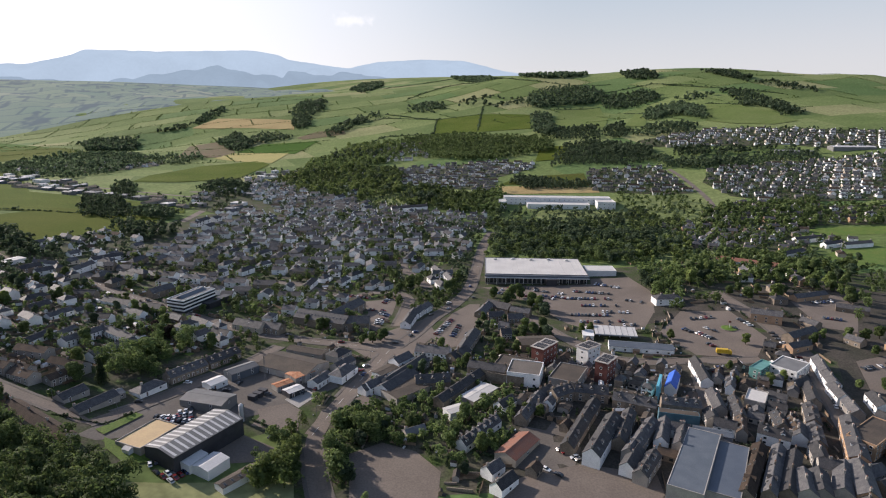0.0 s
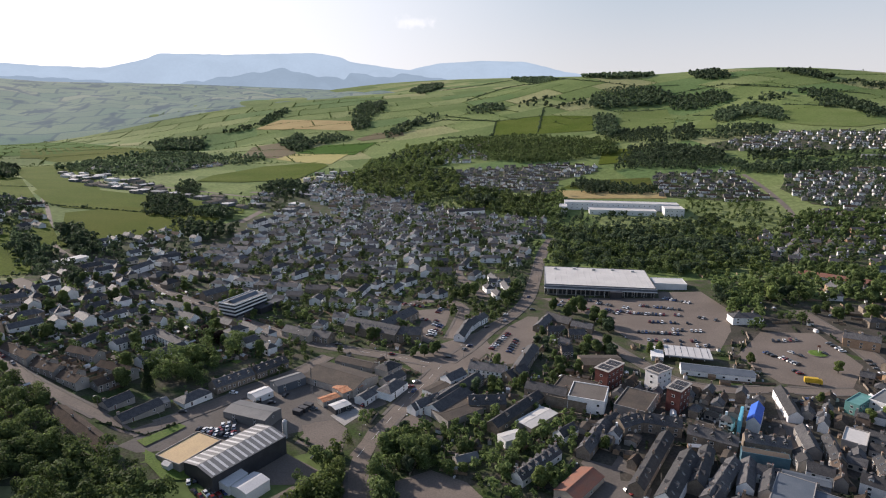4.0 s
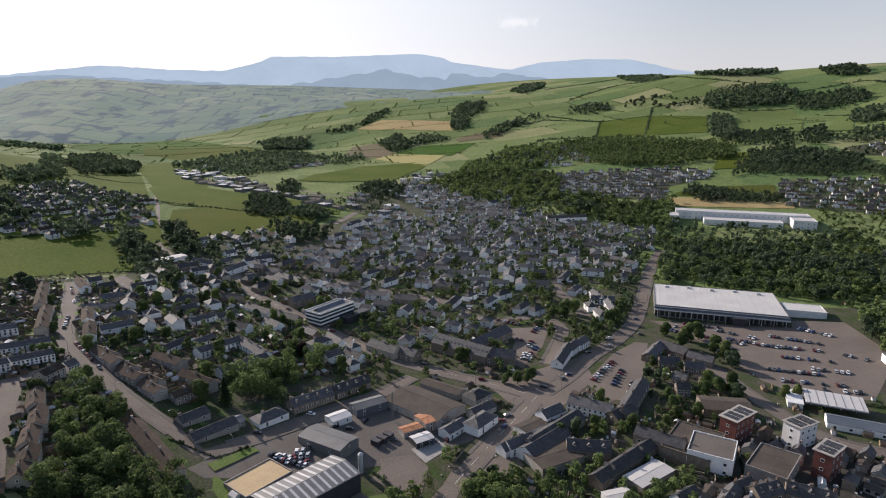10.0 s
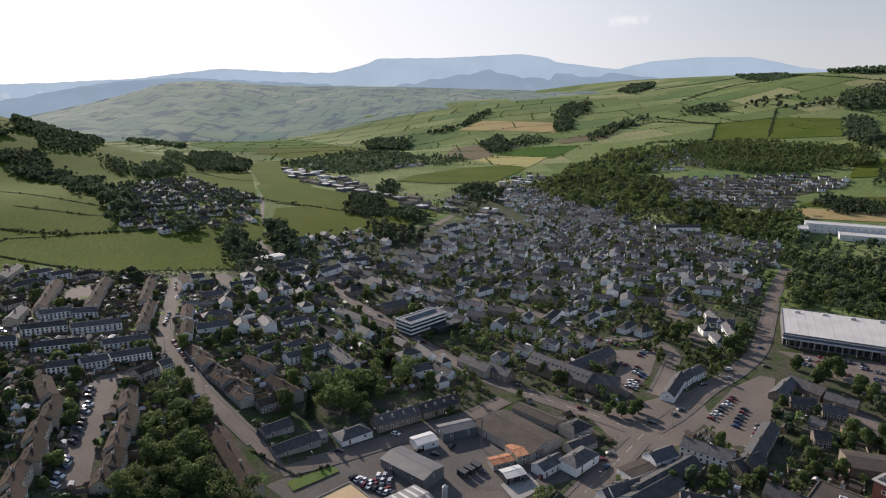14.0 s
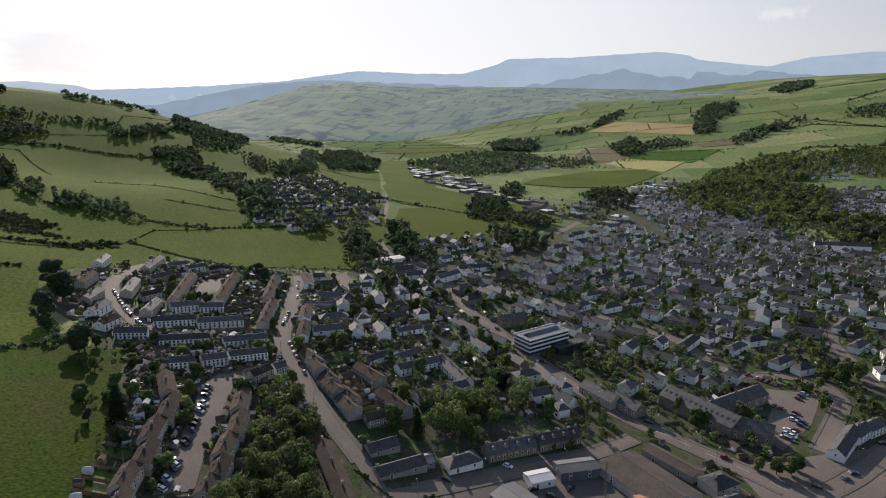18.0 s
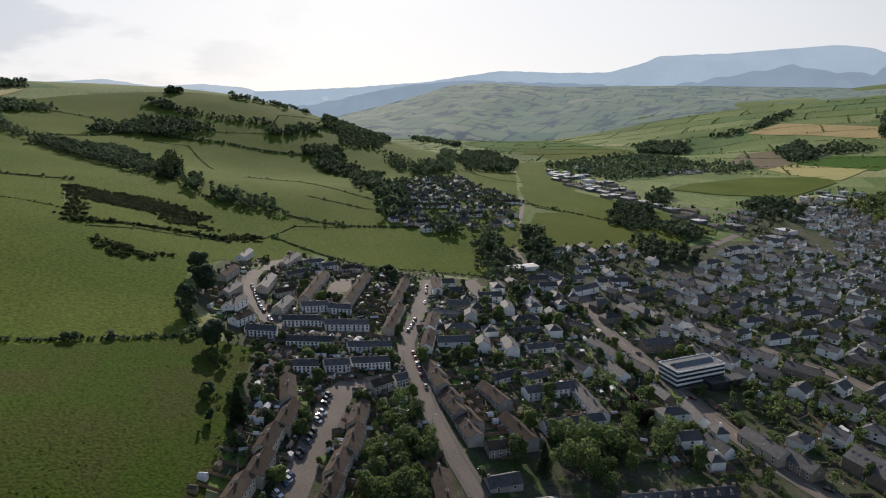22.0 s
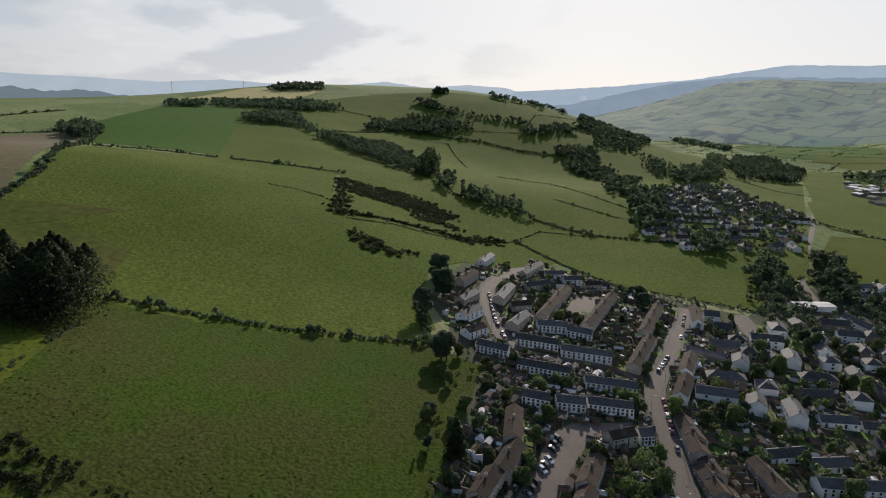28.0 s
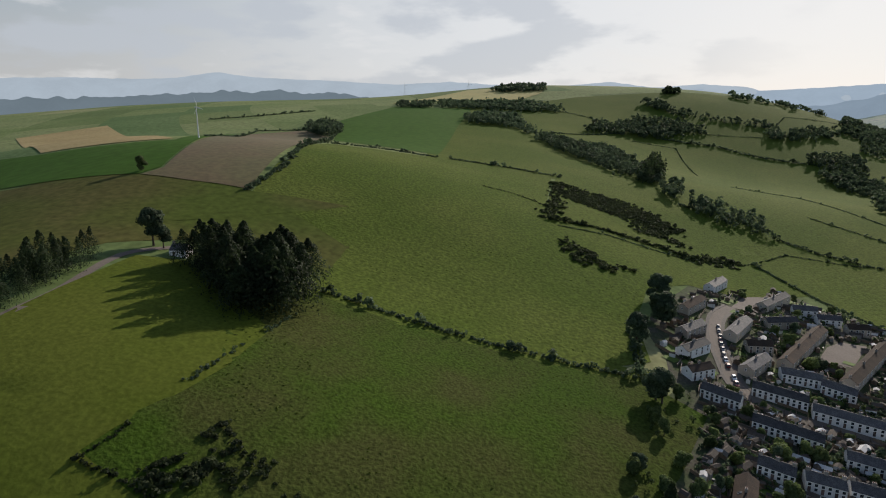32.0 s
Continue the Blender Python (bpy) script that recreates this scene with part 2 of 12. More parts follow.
M = {
    "farmland": farmland("farmland"),
    "far_fields_haze": farmland("far_fields_haze", (0.082, 0.107, 0.124)),
    "pasture": mat("pasture", (0.064, 0.094, 0.013), 1.0, (0.086, 0.110, 0.020), 0.011, 0.8, fine=0.35, rscale=45, spec=0.04),
    "rough_pasture": mat("rough_pasture", (0.040, 0.070, 0.008), 1.0, (0.052, 0.060, 0.015), 0.028, 0.7, fine=0.4, rscale=30, spec=0.04),
    "mown": mat("mown", (0.070, 0.092, 0.012), 1.0, (0.084, 0.100, 0.016), 0.02, 0.3, fine=0.22, rscale=30, spec=0.04),
    "bright_crop": mat("bright_crop", (0.045, 0.098, 0.014), 1.0, (0.052, 0.105, 0.017), 0.01, 0.1, fine=0.15, spec=0.04),
    "hay_green": mat("hay_green", (0.112, 0.150, 0.046), 1.0, (0.130, 0.162, 0.056), 0.02, 0.2, fine=0.2, spec=0.04),
    "stubble": mat("stubble", (0.30, 0.23, 0.11), 1.0, (0.34, 0.27, 0.13), 0.02, 0.1, fine=0.15, spec=0.05),
    "ripe_crop": mat("ripe_crop", (0.30, 0.26, 0.08), 0.95, (0.26, 0.24, 0.07), 0.02, 0.1, fine=0.15),
    "ploughed": mat("ploughed", (0.105, 0.075, 0.034), 1.0, (0.09, 0.08, 0.03), 0.02, 0.2, fine=0.2),
    "town_ground": mat("town_ground", (0.076, 0.070, 0.052), 0.95, (0.040, 0.062, 0.018), 0.11, 0.05, fine=0.35, rscale=8, spec=0.1),
    "asphalt": mat("asphalt", (0.126, 0.103, 0.086), 0.9, (0.152, 0.125, 0.104), 0.05, 0.01, fine=0.16, rscale=25),
    "concrete": mat("concrete", (0.10, 0.087, 0.076), 0.9, (0.128, 0.112, 0.098), 0.06, 0.01, fine=0.14, rscale=20),
    "thin_grass": mat("thin_grass", (0.082, 0.078, 0.024), 1.0, (0.062, 0.084, 0.015), 0.012, 0.2, fine=0.25, spec=0.04, rscale=20),
    "lawn": mat("lawn", (0.075, 0.13, 0.018), 0.9, (0.10, 0.14, 0.025), 0.1, 0.1, fine=0.25),
    "white_line": mat("white_line", (0.6, 0.6, 0.57), 0.8),
    "slate": mat("slate", (0.054, 0.053, 0.056), 0.73, (0.082, 0.079, 0.078), 0.5, 0.03, fine=0.5, spread=0.45, spec=0.28, rscale=7),
    "brown_tile": mat("brown_tile", (0.056, 0.044, 0.036), 0.95, (0.078, 0.058, 0.044), 0.3, 0.02, fine=0.3, spread=0.3, spec=0.1, rscale=9),
    "red_tile": mat("red_tile", (0.20, 0.085, 0.055), 0.75, (0.17, 0.09, 0.065), 0.3, 0.02, fine=0.25, spread=0.2),
    "harl": mat("harl", (0.79, 0.78, 0.765), 0.9, (0.69, 0.68, 0.66), 0.25, 0.01, fine=0.12, spread=0.15),
    "cream": mat("cream", (0.46, 0.405, 0.33), 0.9, (0.40, 0.35, 0.285), 0.25, 0.01, fine=0.12, spread=0.2),
    "grey_harl": mat("grey_harl", (0.31, 0.285, 0.255), 0.9, (0.255, 0.235, 0.215), 0.25, 0.01, fine=0.14, spread=0.25),
    "stone": mat("stone", (0.165, 0.135, 0.105), 0.9, (0.22, 0.18, 0.14), 0.5, 0.03, fine=0.3, spread=0.2, rscale=6),
    "sandstone": mat("sandstone", (0.40, 0.27, 0.17), 0.9, (0.34, 0.22, 0.14), 0.4, 0.02, fine=0.2, spread=0.1),
    "red_brick": mat("red_brick", (0.135, 0.050, 0.040), 0.85, (0.16, 0.062, 0.05), 0.5, 0.02, fine=0.2),
    "membrane": mat("membrane", (0.52, 0.50, 0.47), 0.6, (0.46, 0.44, 0.415), 0.06, fine=0.06, rscale=12),
    "felt": mat("felt", (0.058, 0.048, 0.040), 0.9, (0.082, 0.066, 0.052), 0.15, 0.01, fine=0.25),
    "sand_roof": mat("sand_roof", (0.46, 0.34, 0.19), 0.85, (0.42, 0.31, 0.18), 0.15, fine=0.1),
    "steel_grey": mat("steel_grey", (0.17, 0.168, 0.165), 0.55, (0.14, 0.138, 0.135), 0.2, fine=0.1, metal=0.0, spread=0.15),
    "steel_pale": mat("steel_pale", (0.50, 0.49, 0.48), 0.78, (0.46, 0.45, 0.44), 0.2, fine=0.1, spread=0.1),
    "steel_blue": mat("steel_blue", (0.088, 0.104, 0.124), 0.55, (0.11, 0.125, 0.145), 0.2, fine=0.12, spread=0.1),
    "steel_dark": mat("steel_dark", (0.075, 0.09, 0.115), 0.5, (0.09, 0.105, 0.13), 0.2, fine=0.15, spread=0.1),
    "pale_yard": mat("pale_yard", (0.33, 0.31, 0.29), 0.85, (0.27, 0.255, 0.235), 0.2, fine=0.15),
    "lane_ground": mat("lane_ground", (0.070, 0.061, 0.052), 0.95, (0.048, 0.047, 0.036), 0.09, 0.02, fine=0.3, rscale=10, spec=0.1),
    "dark_clad": mat("dark_clad", (0.035, 0.035, 0.04), 0.6, (0.05, 0.05, 0.055), 0.3, fine=0.2),
    "white_clad": mat("white_clad", (0.66, 0.66, 0.65), 0.75, (0.60, 0.60, 0.59), 0.2, fine=0.06),
    "white_paint": mat("white_paint", (0.78, 0.78, 0.76), 0.5, (0.72, 0.72, 0.70), 0.5, fine=0.05),
    "glass": mat("glass", (0.025, 0.03, 0.035), 0.12, (0.035, 0.04, 0.045), 0.5, fine=0.2, spec=0.6),
    "timber": mat("timber", (0.16, 0.11, 0.075), 0.85, (0.20, 0.15, 0.10), 0.6, fine=0.3, spread=0.3),
    "door_paint": mat("door_paint", (0.10, 0.07, 0.06), 0.5, (0.12, 0.08, 0.07), 0.6, fine=0.2, spread=0.6),
    "rubber": mat("rubber", (0.02, 0.02, 0.02), 0.8, fine=0.1),
    "green_clad": mat("green_clad", (0.10, 0.24, 0.22), 0.6, (0.12, 0.27, 0.25), 0.3, fine=0.1),
    "blue_sheet": mat("blue_sheet", (0.03, 0.10, 0.45), 0.6, (0.04, 0.13, 0.5), 0.5, fine=0.2),
    "cyan_sheet": mat("cyan_sheet", (0.10, 0.36, 0.46), 0.6, (0.14, 0.42, 0.52), 0.5, fine=0.2),
    "teal_net": mat("teal_net", (0.05, 0.11, 0.14), 0.8, (0.07, 0.13, 0.16), 0.5, fine=0.2),
    "yellow_paint": mat("yellow_paint", (0.60, 0.38, 0.03), 0.5, fine=0.1),
    "orange_roof": mat("orange_roof", (0.34, 0.13, 0.06), 0.8, (0.42, 0.22, 0.12), 0.6, fine=0.2),
    "bark": mat("bark", (0.06, 0.045, 0.032), 0.95, (0.08, 0.065, 0.05), 1.0, 0.03, fine=0.3),
    "leaf": leafy("leaf", (0.092, 0.134, 0.046), (0.115, 0.153, 0.053)),
    "leaf_light": leafy("leaf_light", (0.125, 0.17, 0.05), (0.15, 0.19, 0.06)),
    "leaf_dark": leafy("leaf_dark", (0.064, 0.095, 0.052), (0.080, 0.112, 0.060)),
    "conifer": leafy("conifer", (0.026, 0.042, 0.018), (0.034, 0.052, 0.021), 0.15),
    "gorse": leafy("gorse", (0.034, 0.050, 0.020), (0.046, 0.060, 0.025)),
    "tuft": leafy("tuft", (0.066, 0.100, 0.014), (0.078, 0.104, 0.020)),
    "copper_leaf": leafy("copper_leaf", (0.035, 0.026, 0.02), (0.045, 0.03, 0.025)),
}


# ---- lie of the land ----
LEVEL = -5
HILLS = []       # centre x, y, radius and height of each rise or hollow
HILLS += [(-1881, 4005, 2000, 170.8), (-1792, -558, 780, 101.2), (-693, 1053, 780, -68.1), (1950, 3900, 1300, 44.6), (-5200, 0, 2000, 116.3), (-465, -17, 170, 55.4), (-1867, 2663, 780, -55.2), (325, 520, 450, -61.3)]
HILLS += [(-1950, 1708, 450, -70.3), (-1702, 769, 280, 55.9), (-2946, -1451, 450, 47.5), (-1023, 77, 450, 46), (-1881, 4005, 450, -66.7), (824, 2466, 450, 81.5), (-313, -16, 110, 19.5), (-647, -140, 110, 13.2)]
HILLS += [(0, 5850, 2000, 147), (-3550, 3038, 280, 32.7), (-78, 182, 110, -25.4), (-2735, 2424, 110, -76.5), (-939, 3301, 280, -41.9), (-4199, 2005, 110, -53), (-620, 1627, 450, -42.9), (1312, 2245, 110, 31.3)]
HILLS += [(120, 2531, 170, 35.3), (-368, 52, 110, -53.8), (-4015, 2366, 110, -45), (-3926, 814, 450, -12.2), (-1806, 264, 280, 50.5), (-278, 46, 110, 36.9), (202, 447, 170, 33.9), (-2078, 2146, 280, -54)]
HILLS += [(-1533, 3017, 110, -36.6), (1950, 3900, 2000, 139.1), (-4550, 3900, 2000, 82.9), (380, 1956, 170, -37.3), (-3250, -3250, 2000, 82.6), (-17, 273, 110, 17.7), (-1054, 1851, 110, -33.3), (-2470, 0, 170, 42.7)]
HILLS += [(-567, 303, 110, -14.2), (-1027, 498, 170, -34.1), (98, 373, 110, -13.8), (-725, 541, 170, 9.2), (-200, 939, 110, -9.7), (-65, 728, 170, 7.5), (-2786, 3321, 170, -17.3), (-686, -309, 110, 19.8)]
HILLS += [(-1341, 1411, 110, -18), (52, 208, 110, 6.9), (3250, 5200, 2000, 71), (-4352, 1717, 110, 33.9), (-3609, 1807, 110, 28), (-1867, 2663, 110, -20.3), (-3992, 504, 110, 18.6), (-1320, 3446, 280, -18.3)]
# the flat valley floor behind the west hill
HILLS += [(-852, 1115, 180, 8.9), (-1037, 1352, 220, -2.6), (-1283, 1667, 280, -17.0), (-1591, 2061, 350, -77.3), (-1930, 2494, 420, 42.2), (-2330, 3007, 480, -53.4), (-971, 1010, 180, -13.6), (-1183, 1222, 220, -7.6)]
HILLS += [(-1466, 1505, 280, 14.5), (-1820, 1859, 350, 33.4), (-2209, 2248, 420, -12.1), (-2668, 2707, 480, -50.8), (-1076, 891, 180, 6.9), (-1313, 1076, 220, -13.5), (-1628, 1322, 280, -24.5), (-2022, 1630, 350, 27.1)]
HILLS += [(-2455, 1969, 420, -35.7), (-2968, 2369, 480, 54.7), (-1166, 761, 180, 15.3), (-1423, 915, 220, 5.9), (-1766, 1121, 280, -23.4), (-2195, 1379, 350, -26.7), (-2666, 1662, 420, -9.6), (-3224, 1997, 480, -100.6)]
HILLS += [(-1240, 620, 180, -14.4), (-1514, 742, 220, 1.9), (-1879, 904, 280, 2.1), (-2336, 1108, 350, -47.7), (-2838, 1332, 420, 13.6), (-3432, 1596, 480, -108.4), (-1295, 471, 180, 4.6), (-1582, 559, 220, 13.2)]
HILLS += [(-1965, 676, 280, -5.7), (-2443, 822, 350, 29.4), (-2969, 983, 420, -43.1), (-3590, 1173, 480, 39.7)]
HILLS += [(-1628, 728, 250, 20), (-1851, 154, 200, 12)]


def land(x, y):
    z = LEVEL
    for cx, cy, r, h in HILLS:
        z += h * math.exp(-((x - cx) ** 2 + (y - cy) ** 2) / (2 * r * r))
    return z


def lands(x, y):
    x, y = np.asarray(x, float), np.asarray(y, float)
    z = np.full(x.shape, float(LEVEL))
    for cx, cy, r, h in HILLS:
        z = z + h * np.exp(-((x - cx) ** 2 + (y - cy) ** 2) / (2 * r * r))
    return z


# ---- making meshes ----
def mesh_of(name, verts, faces, mats, which=None, smooth=False):
    me = bpy.data.meshes.new(name)
    me.from_pydata([tuple(v) for v in verts], [], [tuple(f) for f in faces])
    for m in mats if isinstance(mats, (list, tuple)) else [mats]:
        me.materials.append(m)
    if which is not None:
        me.polygons.foreach_set("material_index", which)
    if smooth:
        me.polygons.foreach_set("use_smooth", [True] * len(me.polygons))
    return me


def part(name, me, parent, label="", at=None):
    ob = new(name, me)
    ob.parent = parent
    if at is not None:
        ob.matrix_local = at
    if label:
        ob["label"] = label
    return ob


class Shape:
    """Collects boxes and slabs into one mesh."""

    def __init__(self):
        self.v, self.f, self.w = [], [], []

    def add(self, verts, faces, which=0):
        k = len(self.v)
        self.v += verts
        self.f += [[k + i for i in f] for f in faces]
        self.w += [which] * len(faces)
        return self

    def box(self, x0, x1, y0, y1, z0, z1, which=0):
        return self.add([(x0, y0, z0), (x1, y0, z0), (x1, y1, z0), (x0, y1, z0), (x0, y0, z1), (x1, y0, z1), (x1, y1, z1), (x0, y1, z1)],
                        [(3, 2, 1, 0), (4, 5, 6, 7), (0, 1, 5, 4), (1, 2, 6, 5), (2, 3, 7, 6), (3, 0, 4, 7)], which)

    def tube(self, x, y, z0, z1, r0, r1, n=8, which=0):
        a = [2 * math.pi * i / n for i in range(n)]
        return self.add([(x + r0 * math.cos(t), y + r0 * math.sin(t), z0) for t in a] + [(x + r1 * math.cos(t), y + r1 * math.sin(t), z1) for t in a],
                        [(i, (i + 1) % n, n + (i + 1) % n, n + i) for i in range(n)] + [tuple(range(n))[::-1], tuple(range(n, 2 * n))], which)

    def slab(self, quad, thick, which=0):
        """A plate with the quad as its top."""
        a, b, c, d = [Vector(p) for p in quad]
        n = (b - a).cross(d - a).normalized() * thick
        return self.add([tuple(p) for p in (a, b, c, d, a - n, b - n, c - n, d - n)],
                        [(0, 1, 2, 3), (7, 6, 5, 4), (0, 4, 5, 1), (1, 5, 6, 2), (2, 6, 7, 3), (3, 7, 4, 0)], which)

    def mesh(self, name, mats, smooth=False):
        return mesh_of(name, self.v, self.f, mats, self.w, smooth)


def inside(poly, x, y):
    x, y = np.asarray(x), np.asarray(y)
    hit = np.zeros(x.shape, bool)
    for (ax, ay), (bx, by) in zip(poly, poly[1:] + poly[:1]):
        cross = (ay > y) != (by > y)
        with np.errstate(divide="ignore", invalid="ignore"):
            hit ^= cross & (x < (bx - ax) * (y - ay) / (by - ay + 1e-12) + ax)
    return hit


def drape(name, poly, material, lift=0.1, step=12.0, label="", category="", kind="structure"):
    """A patch of ground that follows the land within the outline."""
    from mathutils.geometry import delaunay_2d_cdt
    pts = []
    for (ax, ay), (bx, by) in zip(poly, poly[1:] + poly[:1]):
        n = max(1, int(math.hypot(bx - ax, by - ay) / step))
        pts += [(ax + (bx - ax) * i / n, ay + (by - ay) * i / n) for i in range(n)]
    edge = len(pts)
    xs, ys = [p[0] for p in poly], [p[1] for p in poly]
    gx, gy = np.meshgrid(np.arange(min(xs) + step / 2, max(xs), step), np.arange(min(ys) + step / 2, max(ys), step))
    gx, gy = gx.ravel(), gy.ravel()
    keep = inside(poly, gx, gy)
    pts += list(zip(gx[keep], gy[keep]))
    vs, _, fs, *_ = delaunay_2d_cdt([Vector(p) for p in pts], [(i, (i + 1) % edge) for i in range(edge)], [], 1, 0.01)
    z = lands([v.x for v in vs], [v.y for v in vs]) + lift
    ob = new(name, mesh_of(name, [(v.x, v.y, h) for v, h in zip(vs, z)], fs, material, smooth=True))
    if category in ("car park", "yard", "road"):
        CLEAR.append(poly)
    return tagged(ob, label, category, "", kind)


CLEAR = []


def smooth_line(pts, step):
    """Points along a Catmull-Rom curve."""
    p = [Vector(q) for q in pts]
    p = [2 * p[0] - p[1]] + p + [2 * p[-1] - p[-2]]
    out = []
    for a, b, c, d in zip(p, p[1:], p[2:], p[3:]):
        n = max(1, int((c - b).length / step))
        for i in range(n):
            t = i / n
            out.append(0.5 * (2 * b + (c - a) * t + (2 * a - 5 * b + 4 * c - d) * t * t + (3 * b - a - 3 * c + d) * t ** 3))
    return out + [p[-2]]


ROADS = []


def ribbon(name, pts, width, material, lift, step=6.0):
    line = smooth_line(pts, step)
    vs, fs = [], []
    for i, q in enumerate(line):
        d = (line[min(i + 1, len(line) - 1)] - line[max(i - 1, 0)]).normalized()
        s = Vector((-d.y, d.x)) * width / 2
        vs += [(*(q + s), land(*(q + s)) + lift), (*(q - s), land(*(q - s)) + lift)]
        if i:
            fs.append((2 * i - 2, 2 * i - 1, 2 * i + 1, 2 * i))
    return new(name, mesh_of(name, vs, fs, material)), line


def road(pts, width=7.0, footway=True, label="grey tarmac street with worn surface", line_marks=False):
    """A street. Its pavements follow in pavements(), once all streets are known."""
    ob, line = ribbon("road", pts, width, M["asphalt"], 0.16 + 0.012 * (len(ROADS) % 5))
    tagged(ob, label, "road", "", "structure")
    ROADS.append((np.array([(q.x, q.y) for q in line]), width / 2 + (2.0 if footway else 0.5), line, width if footway else 0))
    if line_marks:
        s = Shape()
        for a, b in list(zip(line, line[1:]))[::2]:
            d = (b - a).normalized()
            n = Vector((-d.y, d.x)) * 0.08
            s.add([(*(p), land(*p) + 0.24) for p in (a - n, b - n, b + n, a + n)], [(0, 1, 2, 3)])
        tagged(new("road_marking", s.mesh("road_marking", M["white_line"])), "broken white centre line on the road", "road marking", "", "structure")


def pavements():
    """Footways raised by a kerb on both sides of the streets, left open where another street crosses."""
    for n, (_, _, line, width) in enumerate(ROADS):
        if not width:
            continue
        for side in (1, -1):
            vs, fs, good = [], [], []
            for i, q in enumerate(line):
                d = (line[min(i + 1, len(line) - 1)] - line[max(i - 1, 0)]).normalized()
                s = Vector((-d.y, d.x)) * side
                a, b = q + s * width / 2, q + s * (width / 2 + 1.8)
                m = (a + b) / 2
                good.append(all(k == n or np.min((o[0][:, 0] - m.x) ** 2 + (o[0][:, 1] - m.y) ** 2) > (o[1] + 1.5) ** 2 for k, o in enumerate(ROADS)))
                za, zb = land(*a), land(*b)
                vs += [(*a, za + 0.1), (*a, za + 0.3), (*b, zb + 0.3), (*b, zb + 0.0)]
                if i and good[-1] and good[-2]:
                    k = 4 * i
                    for j in range(3):
                        f = (k - 4 + j, k - 3 + j, k + 1 + j, k + j)
                        fs.append(f if side < 0 else f[::-1])
            if fs:
                tagged(new("pavement", mesh_of("pavement", vs, fs, M["concrete"])), "pale grey paved footway with a raised kerb", "pavement", "", "structure")


def in_clear(p, x, y):
    (x0, y0), (x1, y1) = np.min(p, 0), np.max(p, 0)
    box = (x >= x0) & (x <= x1) & (y >= y0) & (y <= y1)
    if np.any(box):
        box[box] = inside(p, x[box], y[box])
    return box


def open_at(x, y, road_gap=0.0, house_gap=0.0):
    """Which of many points stand clear of streets, paved areas and buildings."""
    ok = np.ones(x.shape, bool)
    for p in CLEAR:
        ok &= ~in_clear(p, x, y)
    for pts, half, *_ in ROADS:
        r = half + road_gap
        (x0, y0), (x1, y1) = pts.min(0) - r, pts.max(0) + r
        k = np.nonzero(ok & (x > x0) & (x < x1) & (y > y0) & (y < y1))[0]
        if k.size:
            d = (x[k][:, None] - pts[None, :, 0]) ** 2 + (y[k][:, None] - pts[None, :, 1]) ** 2
            ok[k[d.min(1) < r * r]] = False
    for cx, cy, ux, uy, hl, hw in FOOT:
        dx, dy = x - cx, y - cy
        ok &= ~((np.abs(dx * ux + dy * uy) < hl + house_gap) & (np.abs(-dx * uy + dy * ux) < hw + house_gap))
    return ok


def near_road(x, y, gap=0.0):
    if gap >= 0 and any(in_clear(p, np.array([x]), np.array([y]))[0] for p in CLEAR):
        return True
    for pts, half, *_ in ROADS:
        if np.min((pts[:, 0] - x) ** 2 + (pts[:, 1] - y) ** 2) < (half + gap) ** 2:
            return True
    return False


# ---- trees ----
def leaf_cloud(rng, centres, radii, count, size, flat=0.8):
    """Many small leaf sprays scattered on the outside of lumps. Returns corners (n, 4, 3)."""
    k = rng.integers(0, len(centres), count)
    d = rng.normal(size=(count, 3))
    d /= np.linalg.norm(d, axis=1)[:, None]
    d[:, 2] = np.where(d[:, 2] < -0.5, -d[:, 2], d[:, 2])
    at = centres[k] + d * (radii[k] * rng.uniform(0.72, 1.08, count))[:, None] * [1, 1, flat]
    nrm = d + rng.normal(scale=0.26, size=(count, 3))
    nrm /= np.linalg.norm(nrm, axis=1)[:, None]
    u = np.cross(nrm, rng.normal(size=(count, 3)))
    u /= np.linalg.norm(u, axis=1)[:, None]
    v = np.cross(nrm, u)
    s = (size * rng.uniform(0.6, 1.35, count))[:, None]
    bend = nrm * s * 0.25
    return np.stack([at - u * s - bend, at - v * s * 0.7, at + u * s - bend, at + v * s * 0.7 + bend], 1)


def quads_mesh(name, q, material, extra=None):
    n = len(q)
    v = q.reshape(-1, 3)
    f = np.arange(4 * n).reshape(-1, 4)
    if extra:
        v = np.concatenate([v, extra[0]])
        me = mesh_of(name, v, list(map(tuple, f)) + [tuple(4 * n + i for i in g) for g in extra[1]], material)
    else:
        me = bpy.data.meshes.new(name)
        me.vertices.add(4 * n), me.loops.add(4 * n), me.polygons.add(n)
        me.vertices.foreach_set("co", v.astype(np.float32).ravel())
        me.loops.foreach_set("vertex_index", f.ravel().astype(np.int32))
        me.polygons.foreach_set("loop_start", np.arange(0, 4 * n, 4, dtype=np.int32))
        me.update(calc_edges=True)
        me.materials.append(material)
    return me


